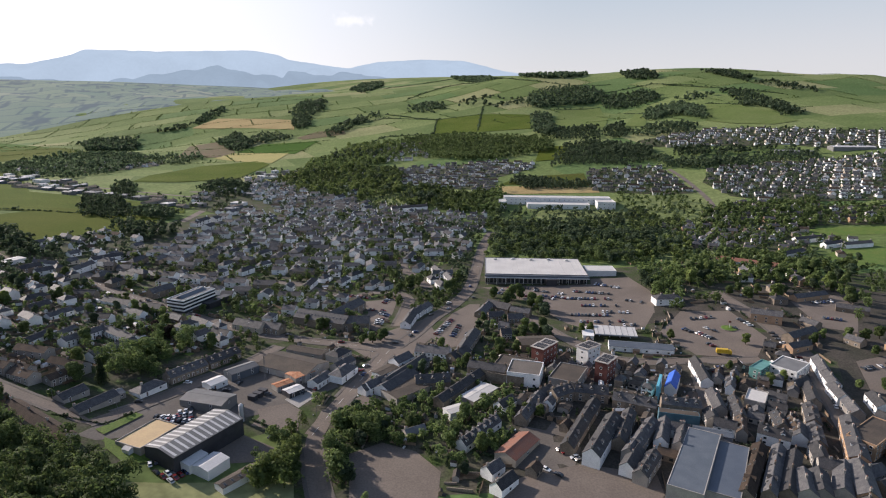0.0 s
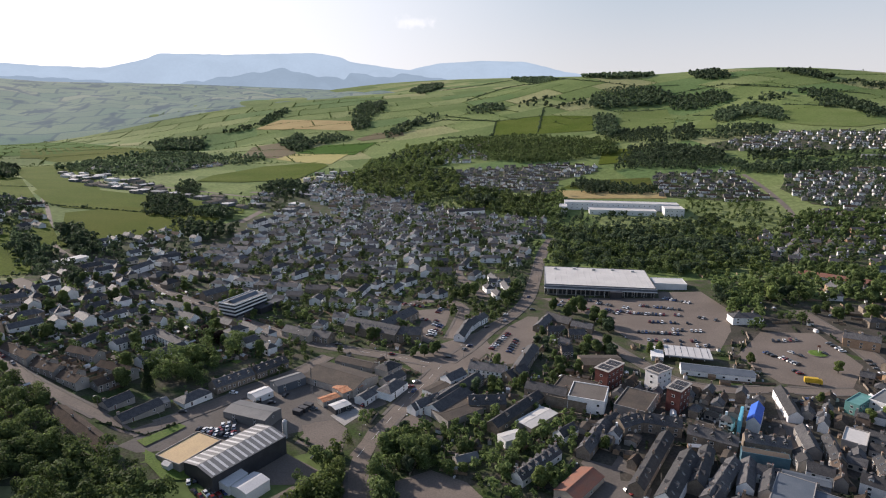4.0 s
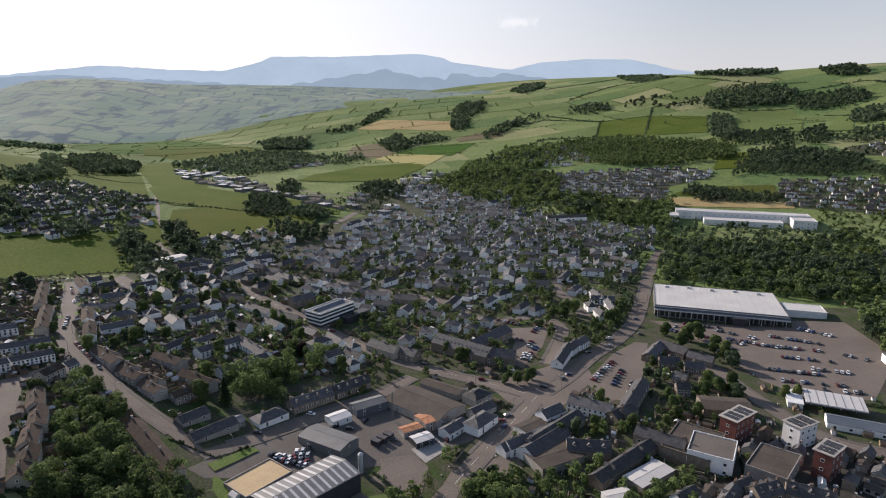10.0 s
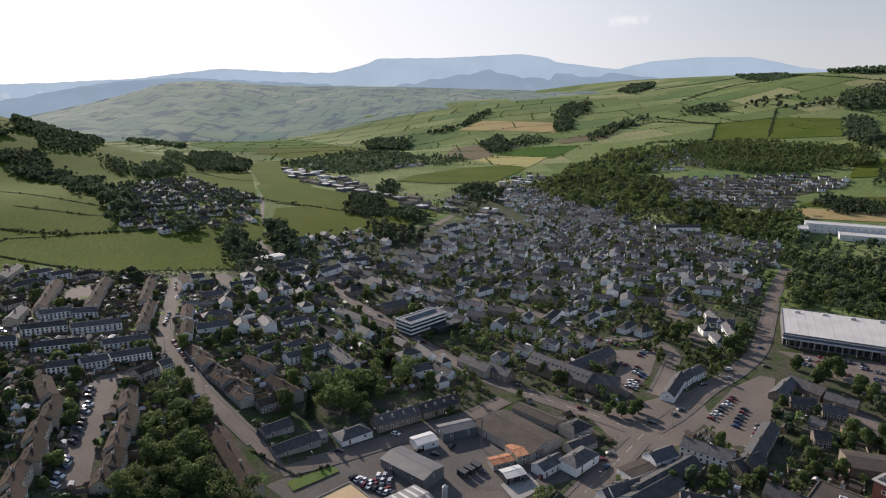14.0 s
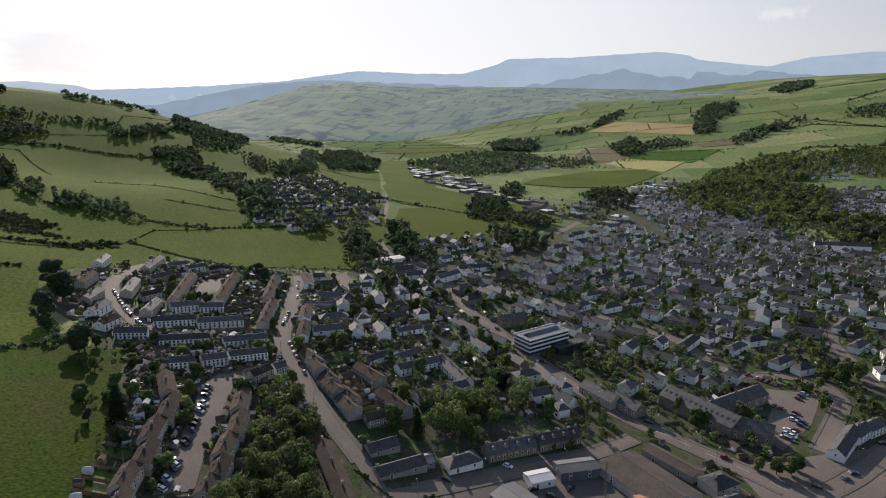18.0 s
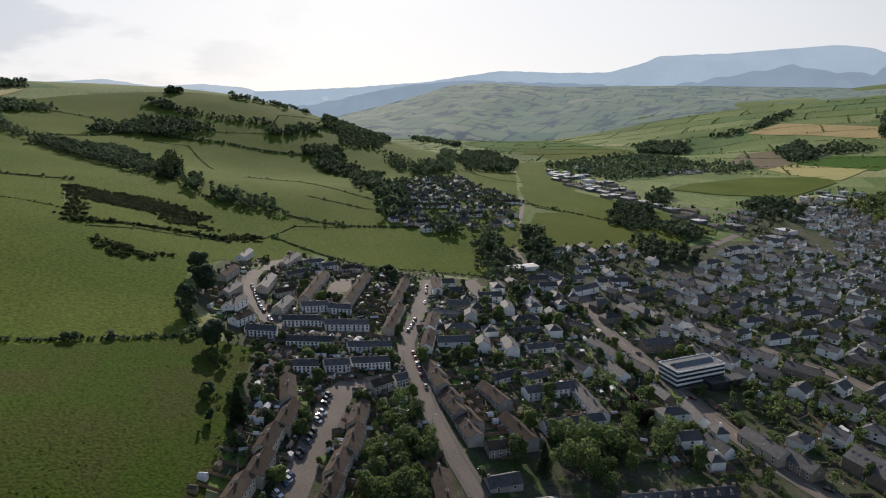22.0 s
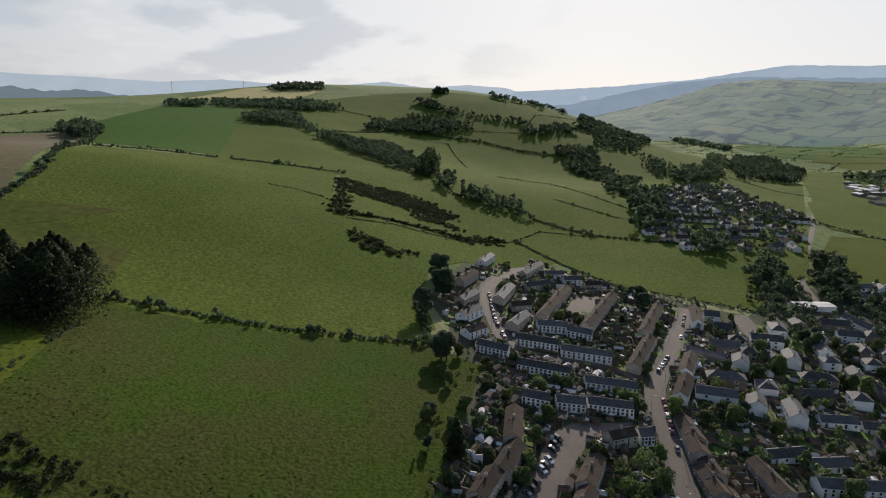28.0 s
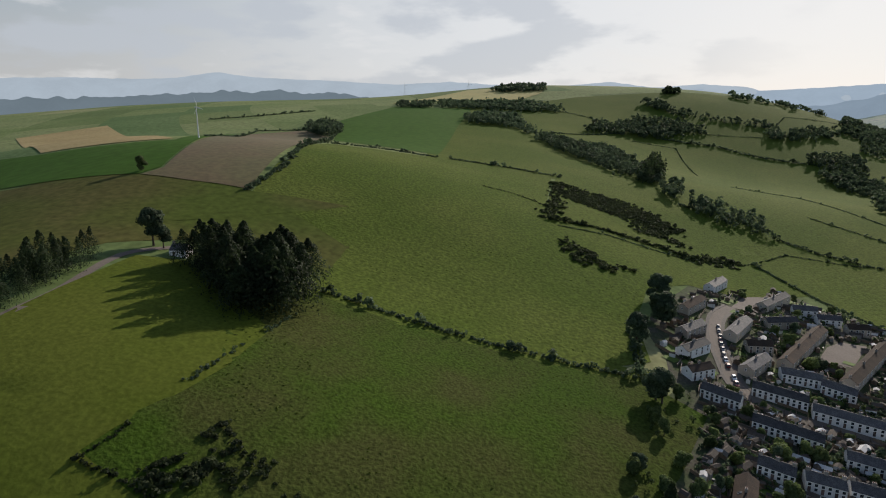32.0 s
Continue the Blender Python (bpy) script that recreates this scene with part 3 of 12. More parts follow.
def crown_lumps(rng, h, w, kind):
    if kind == "conifer":
        n = 16
        t = np.linspace(0.08, 0.98, n)
        r = (1 - t) ** 0.85 * w * 0.5 + 0.25
        a = rng.uniform(0, 6.28, n)
        c = np.stack([np.cos(a) * r * 0.25, np.sin(a) * r * 0.25, t * h], 1)
        return c, r
    if kind == "low":
        n = 9
        a, out = rng.uniform(0, 6.28, n), np.sqrt(rng.uniform(0, 1, n)) * 0.34 * w
        c = np.stack([np.cos(a) * out, np.sin(a) * out, rng.uniform(0.15, 0.5, n) * h], 1)
        return c, rng.uniform(0.2, 0.3, n) * w
    n = 13
    a, t = rng.uniform(0, 6.28, n), rng.uniform(0.20, 0.86, n)
    spread = np.sin(np.clip((t - 0.02) / 0.98, 0, 1) * math.pi) ** 0.7
    out = rng.uniform(0.2, 1.0, n) * w * 0.32 * spread
    c = np.stack([np.cos(a) * out, np.sin(a) * out, t * h], 1)
    r = rng.uniform(0.16, 0.27, n) * w
    c[0], r[0] = (0, 0, 0.58 * h), 0.30 * w
    return c, r


def tree_kind(seed, h, w, kind, material):
    """One tree at the origin: a tapered trunk with limbs, and a crown of leaf sprays."""
    rng = np.random.default_rng(seed)
    c, r = crown_lumps(rng, h, w, kind)
    s = Shape()
    s.tube(0, 0, -0.8, h * 0.55, 0.035 * h, 0.018 * h, 7)
    if kind != "conifer":
        for k in range(1, 7):
            b = Vector(c[k])
            a = Vector((0, 0, h * rng.uniform(0.2, 0.42)))
            d = (b - a)
            side = d.cross(Vector((0, 0, 1))).normalized() * 0.011 * h
            up = d.cross(side).normalized() * 0.011 * h
            s.add([tuple(a + side), tuple(a + up), tuple(a - side), tuple(a - up), tuple(b)], [(0, 1, 4), (1, 2, 4), (2, 3, 4), (3, 0, 4)])
    trunk = s.mesh("trunk", M["bark"])
    count, size = (2600, 0.05 * w) if kind != "conifer" else (2400, 0.056 * w)
    q = leaf_cloud(rng, c, r, count, size, 0.85 if kind != "conifer" else 0.7)
    # dark inner mass, so that the sky does not show through everywhere
    core = leaf_cloud(rng, c, r * 0.6, 260, 0.13 * w)
    crown = quads_mesh("crown", np.concatenate([q, core]), material)
    return trunk, crown


TREES = {}


def tree_kinds():
    for name, m, seeds in (("leaf", "leaf", 4), ("leaf_light", "leaf_light", 2), ("leaf_dark", "leaf_dark", 2), ("copper", "copper_leaf", 1)):
        TREES[name] = [tree_kind(11 * k + len(name), 10, 8.4 + 0.5 * k, "broad", M[m]) for k in range(seeds)]
    TREES["conifer"] = [tree_kind(70 + k, 10, 5.2 - 0.7 * k, "conifer", M["conifer"]) for k in range(2)]
    TREES["bush"] = [tree_kind(90 + k, 10, 13, "broad", M["leaf" if k else "leaf_light"]) for k in range(2)]


TREE_LABEL = {"leaf": "broad leafy tree with a full mid-green crown", "leaf_light": "broad tree with a pale fresh-green crown", "leaf_dark": "dense dark-green deciduous tree",
              "copper": "copper beech with dark purple-brown leaves", "conifer": "tall dark conifer with a pointed crown", "bush": "low rounded green garden shrub"}
PLACED = []


def tree(x, y, h, kind="leaf", wide=1.0, group=""):
    k = TREES[kind][random.randrange(len(TREES[kind]))]
    ob = new("shrub" if kind == "bush" else "tree", k[0])
    s = h / 10
    ob.matrix_world = Matrix.LocRotScale((x, y, land(x, y)), Euler((0, 0, random.uniform(0, 6.28))), (s * wide, s * wide, s))
    tagged(ob, TREE_LABEL[kind], "shrub" if kind == "bush" else "tree", group)
    part("crown", k[1], ob)
    PLACED.append((x, y, h * 0.3 * wide))
    return ob


def wood_mesh(name, xs, ys, hs, ws, material, label, kind="broad", per=46, category="woodland", seed=5):
    """Many trees that nobody could count, as one mass of crowns and stems."""
    rng = np.random.default_rng(seed)
    zs = lands(xs, ys)
    all_q = []
    for x, y, z, h, w in zip(xs, ys, zs, hs, ws):
        c, r = crown_lumps(rng, h, w, kind)
        pick = np.append(0, rng.permutation(len(c) - 1)[:8 if per > 75 else 4] + 1) if kind != "conifer" else np.arange(len(c))
        q = leaf_cloud(rng, c[pick] + [x, y, z], r[pick], per, 0.95 * w / math.sqrt(per), min(0.9, 1.1 * h / w) if kind == "low" else 0.8)
        stem = np.array([[(x - 0.02 * h, y, z - 1), (x + 0.02 * h, y, z - 1), (x + 0.012 * h, y, z + 0.6 * h), (x - 0.012 * h, y, z + 0.6 * h)]])
        all_q += [q] if kind == "low" else [q, stem]
    ob = new(name, quads_mesh(name, np.concatenate(all_q), material))
    return tagged(ob, label, category, "", "stuff")


def wood(poly, spacing, h0, h1, material="leaf", label="dense mixed woodland with uneven crowns", kind="broad", per=46, seed=3, wide=1.05, name="woodland", clear=True, density=1.0):
    rng = np.random.default_rng(seed)
    xs, ys = [p[0] for p in poly], [p[1] for p in poly]
    sway = min(7.0, 0.06 * math.sqrt((max(xs) - min(xs)) * (max(ys) - min(ys))))
    gx, gy = np.meshgrid(np.arange(min(xs) - sway, max(xs) + sway, spacing), np.arange(min(ys) - sway, max(ys) + sway, spacing))
    gx, gy = gx.ravel() + rng.uniform(-0.5, 0.5, gx.size) * spacing, gy.ravel() + rng.uniform(-0.5, 0.5, gx.size) * spacing
    wx = gx + sway * (0.7 * np.sin(gy / (0.9 * sway) + seed) + 0.45 * rng.normal(size=gx.size))
    wy = gy + sway * (0.7 * np.sin(gx / (0.8 * sway) + 2 * seed) + 0.45 * rng.normal(size=gx.size))
    keep = inside(poly, wx, wy) & (rng.uniform(size=gx.size) < density)
    gx, gy = gx[keep], gy[keep]
    if clear:
        ok = open_at(gx, gy, 1.0, 1.5)
        gx, gy = gx[ok], gy[ok]
    if len(gx) == 0:
        return None
    swell = np.sin(gx / (5.1 * spacing) + seed) + np.sin(gy / (4.3 * spacing) + 0.7 * seed) + np.sin((gx + gy) / (7.9 * spacing))
    h = rng.uniform(h0, h1, gx.size) * (1 + 0.11 * swell)
    return wood_mesh(name, gx, gy, h, h * wide * rng.uniform(0.8, 1.15, gx.size), M[material], label, kind, per, seed=seed)


def hedge(pts, h=2.5, w=3.0, material="leaf_dark", gap=0.06, label="overgrown dark-green field hedge", seed=1, per=26, tall=0.10, name="hedge"):
    """A hedgerow along a line, with gaps and a few taller bushes."""
    rng = np.random.default_rng(seed)
    line = []
    for (ax, ay), (bx, by) in zip(pts, pts[1:]):
        n = max(1, int(math.hypot(bx - ax, by - ay) / (w * 0.33)))
        t = (np.arange(n) + rng.uniform(0, 1, n)) / n
        line += [(ax + (bx - ax) * u, ay + (by - ay) * u) for u in t]
    line = np.array(line)
    line = line[rng.uniform(size=len(line)) > gap]
    line += rng.normal(scale=w * 0.16, size=line.shape)
    hs = rng.uniform(0.6, 1.25, len(line)) * h * np.where(rng.uniform(size=len(line)) < tall, 2.4, 1.0)
    return wood_mesh(name, line[:, 0], line[:, 1], hs * 1.1, np.maximum(hs * 0.9, w * 0.75), M[material], label, "low", per, "hedge", seed)


# ---- houses ----
FOOT = []


def free(x, y, gap=0.0):
    for cx, cy, ux, uy, hl, hw in FOOT:
        dx, dy = x - cx, y - cy
        if abs(dx * ux + dy * uy) < hl + gap and abs(-dx * uy + dy * ux) < hw + gap:
            return False
    return True


PANES = {}


def window_mesh(w, h):
    """A framed window: a raised white surround with the pane set back in it."""
    key = (round(w, 1), round(h, 1))
    if key not in PANES:
        t, f, g = 0.11, -0.07, -0.01
        o = [(-w / 2, f, 0), (w / 2, f, 0), (w / 2, f, h), (-w / 2, f, h)]
        i = [(-w / 2 + t, f, t), (w / 2 - t, f, t), (w / 2 - t, f, h - t), (-w / 2 + t, f, h - t)]
        p = [(x, g, z) for x, _, z in i]
        k = [(x, 0.05, z) for x, _, z in o]
        v = o + i + p + k
        fc, wh = [], []
        for a in range(4):
            b = (a + 1) % 4
            fc += [(a, b, 4 + b, 4 + a), (4 + a, 4 + b, 8 + b, 8 + a), (b, a, 12 + a, 12 + b)]
            wh += [0, 0, 0]
        fc.append((8, 9, 10, 11)), wh.append(1)
        PANES[key] = mesh_of("window", v, fc, [M["white_paint"], M["glass"]], wh)
    return PANES[key]


def door_mesh():
    if "door" not in PANES:
        s = Shape()
        s.box(-0.5, 0.5, -0.05, 0.05, 0, 2.1).box(-0.62, -0.5, -0.08, 0.05, 0, 2.2, 1).box(0.5, 0.62, -0.08, 0.05, 0, 2.2, 1).box(-0.62, 0.62, -0.08, 0.05, 2.1, 2.25, 1)
        PANES["door"] = s.mesh("door", [M["door_paint"], M["white_paint"]])
    return PANES["door"]


def chimney_mesh(w=0.7, l=1.2, h=1.35, m="stone"):
    key = ("chimney", w, l, h, m)
    if key not in PANES:
        s = Shape()
        s.box(-l / 2, l / 2, -w / 2, w / 2, -1.6, h).box(-l / 2 - 0.08, l / 2 + 0.08, -w / 2 - 0.08, w / 2 + 0.08, h - 0.22, h - 0.05)
        for x in (-l / 4, l / 4):
            s.tube(x, 0, h, h + 0.45, 0.15, 0.12, 7, 1)
        PANES[key] = s.mesh("chimney", [M[m], M["red_tile"]])
    return PANES[key]


def skylight_mesh():
    if "sky" not in PANES:
        PANES["sky"] = Shape().box(-0.55, 0.55, -0.75, 0.75, -0.02, 0.1).box(-0.45, 0.45, -0.65, 0.65, 0.1, 0.12, 1).mesh("skylight", [M["steel_grey"], M["glass"]])
    return PANES["sky"]


def house(a, b, width=8.0, eaves=5.0, rise=2.7, walls="harl", roof="slate", units=1, label="", near=2, hip=False, dormers=0, chim=None, name="house", skylights=0, drop=0.0, gable_walls=None, group=""):
    """A pitched-roof building whose ridge runs from a to b. near: 0 far off, 1 middle distance, 2 near."""
    (ax, ay), (bx, by) = a, b
    L = max(math.hypot(bx - ax, by - ay), 4.0)
    cx, cy = (ax + bx) / 2, (ay + by) / 2
    ang = math.atan2(by - ay, bx - ax)
    ux, uy = math.cos(ang), math.sin(ang)
    z = min(land(cx + s * ux * L / 2, cy + s * uy * L / 2) for s in (-1, 0, 1)) - drop
    slope = max(land(cx + s * ux * L / 2, cy + s * uy * L / 2) for s in (-1, 0, 1)) - z
    z += 0.4 * slope
    tilt = 0.0
    if units > 2 and not hip:
        tilt = (land(bx, by) - land(ax, ay)) / L
        tilt, z, slope = max(-0.11, min(0.11, tilt)), land(cx, cy), 0.0
    top = new(name)
    top.matrix_world = pose(cx, cy, z, 0, 0, math.degrees(ang))
    storeys = "two-storey" if eaves > 3.7 else "single-storey"
    wall_word = {"harl": "white-harled", "cream": "cream-rendered", "grey_harl": "grey-harled", "stone": "dark stone", "sandstone": "warm sandstone", "red_brick": "red brick", "white_clad": "white-clad", "steel_grey": "grey-clad"}.get(walls, "rendered")
    roof_word = {"slate": "grey slate", "brown_tile": "brown tiled", "red_tile": "red tiled", "felt": "felted"}.get(roof, "metal")
    tagged(top, label or f"{storeys} {wall_word} {'terrace' if units > 2 else 'house'} with a {roof_word} roof", "house", group)
    FOOT.append((cx, cy, ux, uy, L / 2, width / 2))
    w, l = width / 2, L / 2

    def lean(shape):
        shape.v = [(x, y, z + tilt * x) for x, y, z in shape.v]
    s = Shape()
    base = -1.5 - slope
    if hip:
        s.box(-l, l, -w, w, base, eaves)
    else:
        s.add([(-l, -w, base), (l, -w, base), (l, w, base), (-l, w, base), (-l, -w, eaves), (l, -w, eaves), (l, w, eaves), (-l, w, eaves), (-l, 0, eaves + rise - 0.05), (l, 0, eaves + rise - 0.05)],
              [(3, 2, 1, 0), (0, 1, 5, 4), (2, 3, 7, 6), (1, 2, 6, 9, 5), (3, 0, 4, 8, 7), (4, 5, 9, 8), (6, 7, 8, 9)])
    lean(s)
    part("wall", s.mesh("wall", M[walls]), top)
    o, k = 0.2, rise / w
    lo = eaves - o * k
    s = Shape()
    if hip:
        h = min(w, l * 0.9)
        e, r0 = 0.35, eaves + rise
        A, B, C, D, E, Fp = (-l - e, -w - e, eaves), (l + e, -w - e, eaves), (l + e, w + e, eaves), (-l - e, w + e, eaves), (-l + h, 0, r0), (l - h, 0, r0)
        s.add([A, B, C, D, E, Fp], [(0, 1, 5, 4), (1, 2, 5), (2, 3, 4, 5), (3, 0, 4), (3, 2, 1, 0)])
    else:
        for sg in (1, -1):
            q = [(-l - 0.15, sg * (w + o), lo + 0.1), (l + 0.15, sg * (w + o), lo + 0.1), (l + 0.15, 0, eaves + rise + 0.1), (-l - 0.15, 0, eaves + rise + 0.1)]
            s.slab(q if sg < 0 else [q[1], q[0], q[3], q[2]], 0.14)
        if near:
            s.box(-l - 0.16, l + 0.16, -0.12, 0.12, eaves + rise + 0.04, eaves + rise + 0.16)
    lean(s)
    part("roof", s.mesh("roof", M[roof]), top)
    chim = (units + 1) // 2 + (1 if units > 2 else 0) if chim is None else chim
    for i in range(chim):
        x = (-l + 0.7 + (2 * l - 1.4) * (i / (chim - 1) if chim > 1 else (0 if units == 1 else 0.5))) * (1 - 0.5 * hip)
        part("chimney", chimney_mesh(m="stone" if walls == "stone" else "grey_harl"), top, at=pose(x, 0, eaves + rise - 0.1 + tilt * x))
    if near:
        floors = 2 if eaves > 3.7 else 1
        per = 2 if near > 1 else 1
        step = L / (units * per)
        if near == 1:
            step = max(step, 5.5)
        n = max(1, int(round(L / step)))
        wm = window_mesh(1.2 if near > 1 else 1.5, 1.3)
        for f in range(floors):
            for i in range(n):
                x = -l + L * (i + 0.5) / n
                for sg in (-1, 1):
                    is_door = near > 1 and f == 0 and i % 2 == 0 and sg < 0
                    part("door" if is_door else "window", door_mesh() if is_door else wm, top, at=pose(x, sg * (w + 0.01), (0.25 if is_door else min(0.9 + 2.2 * f, eaves - 1.55 - 0.2 * k)) + tilt * x, 0, 0, 0 if sg < 0 else 180))
        if near > 1 and not hip and floors > 1 and units < 3:
            for sg in (-1, 1):
                part("window", window_mesh(0.9, 1.2), top, at=pose(sg * (l + 0.01), 0, 2.9, 0, 0, 90 * sg))
    for i in range(dormers):
        x = -l + L * (i + 0.5) / dormers
        for sg in (-1, 1):
            s = Shape()
            y = w * 0.62
            s.box(x - 0.9, x + 0.9, sg * y if sg < 0 else 0.3 * w, -0.3 * w if sg < 0 else sg * y, eaves + 0.2, eaves + 1.9)
            s.slab([(x - 1.1, sg * (y + 0.25), eaves + 1.85), (x, sg * (y + 0.25), eaves + 2.75), (x, 0, eaves + 2.75), (x - 1.1, 0, eaves + 1.85)] if sg > 0 else [(x, sg * (y + 0.25), eaves + 2.75), (x - 1.1, sg * (y + 0.25), eaves + 1.85), (x - 1.1, 0, eaves + 1.85), (x, 0, eaves + 2.75)], 0.1, 1)
            s.slab([(x, sg * (y + 0.25), eaves + 2.75), (x + 1.1, sg * (y + 0.25), eaves + 1.85), (x + 1.1, 0, eaves + 1.85), (x, 0, eaves + 2.75)] if sg > 0 else [(x + 1.1, sg * (y + 0.25), eaves + 1.85), (x, sg * (y + 0.25), eaves + 2.75), (x, 0, eaves + 2.75), (x + 1.1, 0, eaves + 1.85)], 0.1, 1)
            lean(s)
            d = part("dormer", s.mesh("dormer", [M["harl" if walls != "stone" else "stone"], M[roof]]), top)
            part("window", window_mesh(1.1, 1.2), d, at=pose(x, sg * (y + 0.02), eaves + 0.45 + tilt * x, 0, 0, 0 if sg < 0 else 180))
    for i in range(skylights):
        x = -l + L * (i + 0.5) / skylights
        t = math.degrees(math.atan(k))
        part("skylight", skylight_mesh(), top, at=pose(x, -w * 0.5, eaves + rise * 0.5 + 0.14 + tilt * x, t, 0, 0))
    return top


def block(a, b, c, height, walls, roof, label, name="building", category="building", parapet=0.5, rim=None, bands=0, glass_h=1.4, win=0, drop=1.5, z=None, floors=1):
    """A flat-roofed building on the corner a, along the front to b, and back to c."""
    (ax, ay), (bx, by) = a, b
    L, ang = math.hypot(bx - ax, by - ay), math.atan2(by - ay, bx - ax)
    ux, uy = math.cos(ang), math.sin(ang)
    D = abs(-(c[0] - ax) * uy + (c[1] - ay) * ux)
    cx, cy = ax + ux * L / 2 - uy * D / 2, ay + uy * L / 2 + ux * D / 2
    top = new(name)
    gz = land(cx, cy) if z is None else z
    top.matrix_world = pose(cx, cy, gz, 0, 0, math.degrees(ang))
    tagged(top, label, category)
    FOOT.append((cx, cy, ux, uy, L / 2, D / 2))
    l, d = L / 2, D / 2
    part("wall", Shape().box(-l, l, -d, d, -drop, height).mesh("wall", M[walls]), top)
    s = Shape()
    s.box(-l + 0.3, l - 0.3, -d + 0.3, d - 0.3, height, height + 0.06)
    part("roof", s.mesh("roof", M[roof]), top)
    if parapet:
        s = Shape()
        s.box(-l - 0.04, l + 0.04, -d - 0.04, -d + 0.3, height - 0.2, height + parapet).box(-l - 0.04, l + 0.04, d - 0.3, d + 0.04, height - 0.2, height + parapet)
        s.box(-l - 0.04, -l + 0.3, -d + 0.3, d - 0.3, height - 0.2, height + parapet).box(l - 0.3, l + 0.04, -d + 0.3, d - 0.3, height - 0.2, height + parapet)
        part("parapet", s.mesh("parapet", M[rim or walls]), top)
    for f in range(floors if win else 0):
        z0 = 0.9 + f * (height - 0.3) / floors
        n = max(1, int(L / win))
        for i in range(n):
            for sg in (-1, 1):
                part("window", window_mesh(1.4, glass_h), top, at=pose(-l + L * (i + 0.5) / n, sg * (d + 0.01), z0, 0, 0, 0 if sg < 0 else 180))
        n = max(1, int(D / win))
        for i in range(n):
            for sg in (-1, 1):
                part("window", window_mesh(1.4, glass_h), top, at=pose(sg * (l + 0.01), -d + D * (i + 0.5) / n, z0, 0, 0, 90 * sg))
    return top, l, d


# ---- cars ----
CARS = []
CAR_PAINT = [("white", (0.75, 0.75, 0.74)), ("silver", (0.45, 0.46, 0.48)), ("black", (0.015, 0.015, 0.018)), ("dark blue", (0.02, 0.04, 0.12)), ("dark red", (0.16, 0.018, 0.018)), ("grey", (0.13, 0.135, 0.14)), ("dark grey", (0.035, 0.037, 0.04))]


def car_kinds():
    for word, c in CAR_PAINT:
        m = mat("car_paint", c, 0.25, [v * 0.95 for v in c], 0.5, fine=0.03, spec=0.6)
        s = Shape()
        prof = [(-2.1, 0.35), (-2.15, 0.75), (-1.95, 0.95), (1.1, 0.92), (2.0, 0.78), (2.15, 0.55), (2.1, 0.35)]
        n = len(prof)
        s.add([(x, -0.86, z) for x, z in prof] + [(x, 0.86, z) for x, z in prof], [tuple(range(n))[::-1] if False else tuple(range(n - 1, -1, -1)), tuple(range(n, 2 * n))] + [(i, (i + 1) % n, n + (i + 1) % n, n + i) for i in range(n)])
        s.add([(-1.35, -0.66, 1.42), (0.35, -0.66, 1.44), (0.35, 0.66, 1.44), (-1.35, 0.66, 1.42), (-1.2, -0.6, 1.49), (0.2, -0.6, 1.5), (0.2, 0.6, 1.5), (-1.2, 0.6, 1.49)], [(4, 5, 6, 7), (0, 1, 5, 4), (1, 2, 6, 5), (2, 3, 7, 6), (3, 0, 4, 7)])
        body = s.mesh("car", m)
        g = Shape()
        g.add([(-1.9, -0.8, 0.93), (1.05, -0.8, 0.92), (1.05, 0.8, 0.92), (-1.9, 0.8, 0.93), (-1.36, -0.65, 1.43), (0.35, -0.65, 1.45), (0.35, 0.65, 1.45), (-1.36, 0.65, 1.43)], [(4, 5, 6, 7), (0, 1, 5, 4), (1, 2, 6, 5), (2, 3, 7, 6), (3, 0, 4, 7)])
        glass = g.mesh("cabin_glass", M["glass"])
        CARS.append((word, body, glass))
    w = Shape()
    a = [2 * math.pi * i / 10 for i in range(10)]
    w.add([(0.32 * math.cos(t), -0.1, 0.32 * math.sin(t)) for t in a] + [(0.32 * math.cos(t), 0.1, 0.32 * math.sin(t)) for t in a], [tuple(range(10)), tuple(range(19, 9, -1))] + [(i, 10 + i, 10 + (i + 1) % 10, (i + 1) % 10) for i in range(10)])
    CARS.append(w.mesh("wheel", M["rubber"]))


def car(x, y, deg, near=True, group="parked cars", which=None, lift=0.2):
    word, body, glass = CARS[random.randrange(len(CAR_PAINT)) if which is None else which]
    ob = new("car", body)
    e = 1.5
    r = radians(deg)
    dz = land(x + e * math.cos(r), y + e * math.sin(r)) - land(x - e * math.cos(r), y - e * math.sin(r))
    ob.matrix_world = pose(x, y, land(x, y) + lift, 0, -math.degrees(math.atan2(dz, 2 * e)), deg)
    tagged(ob, f"{word} hatchback car parked on the tarmac", "car", group)
    part("cabin_glass", glass, ob, "dark tinted car glass")
    if near:
        for wx, wy in ((-1.3, -0.82), (1.35, -0.82), (-1.3, 0.82), (1.35, 0.82)):
            part("wheel", CARS[-1], ob, at=pose(wx, wy, 0.32))
    return ob


def car_row(a, b, n, turn=90, skip=0.15, near=True, group="parked cars"):
    """Cars side by side along a line, each turned by that many degrees from it."""
    d = math.degrees(math.atan2(b[1] - a[1], b[0] - a[0]))
    n = max(1, min(n, int(math.hypot(b[0] - a[0], b[1] - a[1]) / (5.4 if abs(turn) < 30 else 2.5))))
    for i in range(n):
        if random.random() < skip:
            continue
        t = (i + 0.5) / n
        car(a[0] + (b[0] - a[0]) * t + random.uniform(-0.15, 0.15), a[1] + (b[1] - a[1]) * t + random.uniform(-0.15, 0.15), d + turn + random.uniform(-2, 2) + random.choice((0, 180)), near, group)


tree_kinds()
car_kinds()


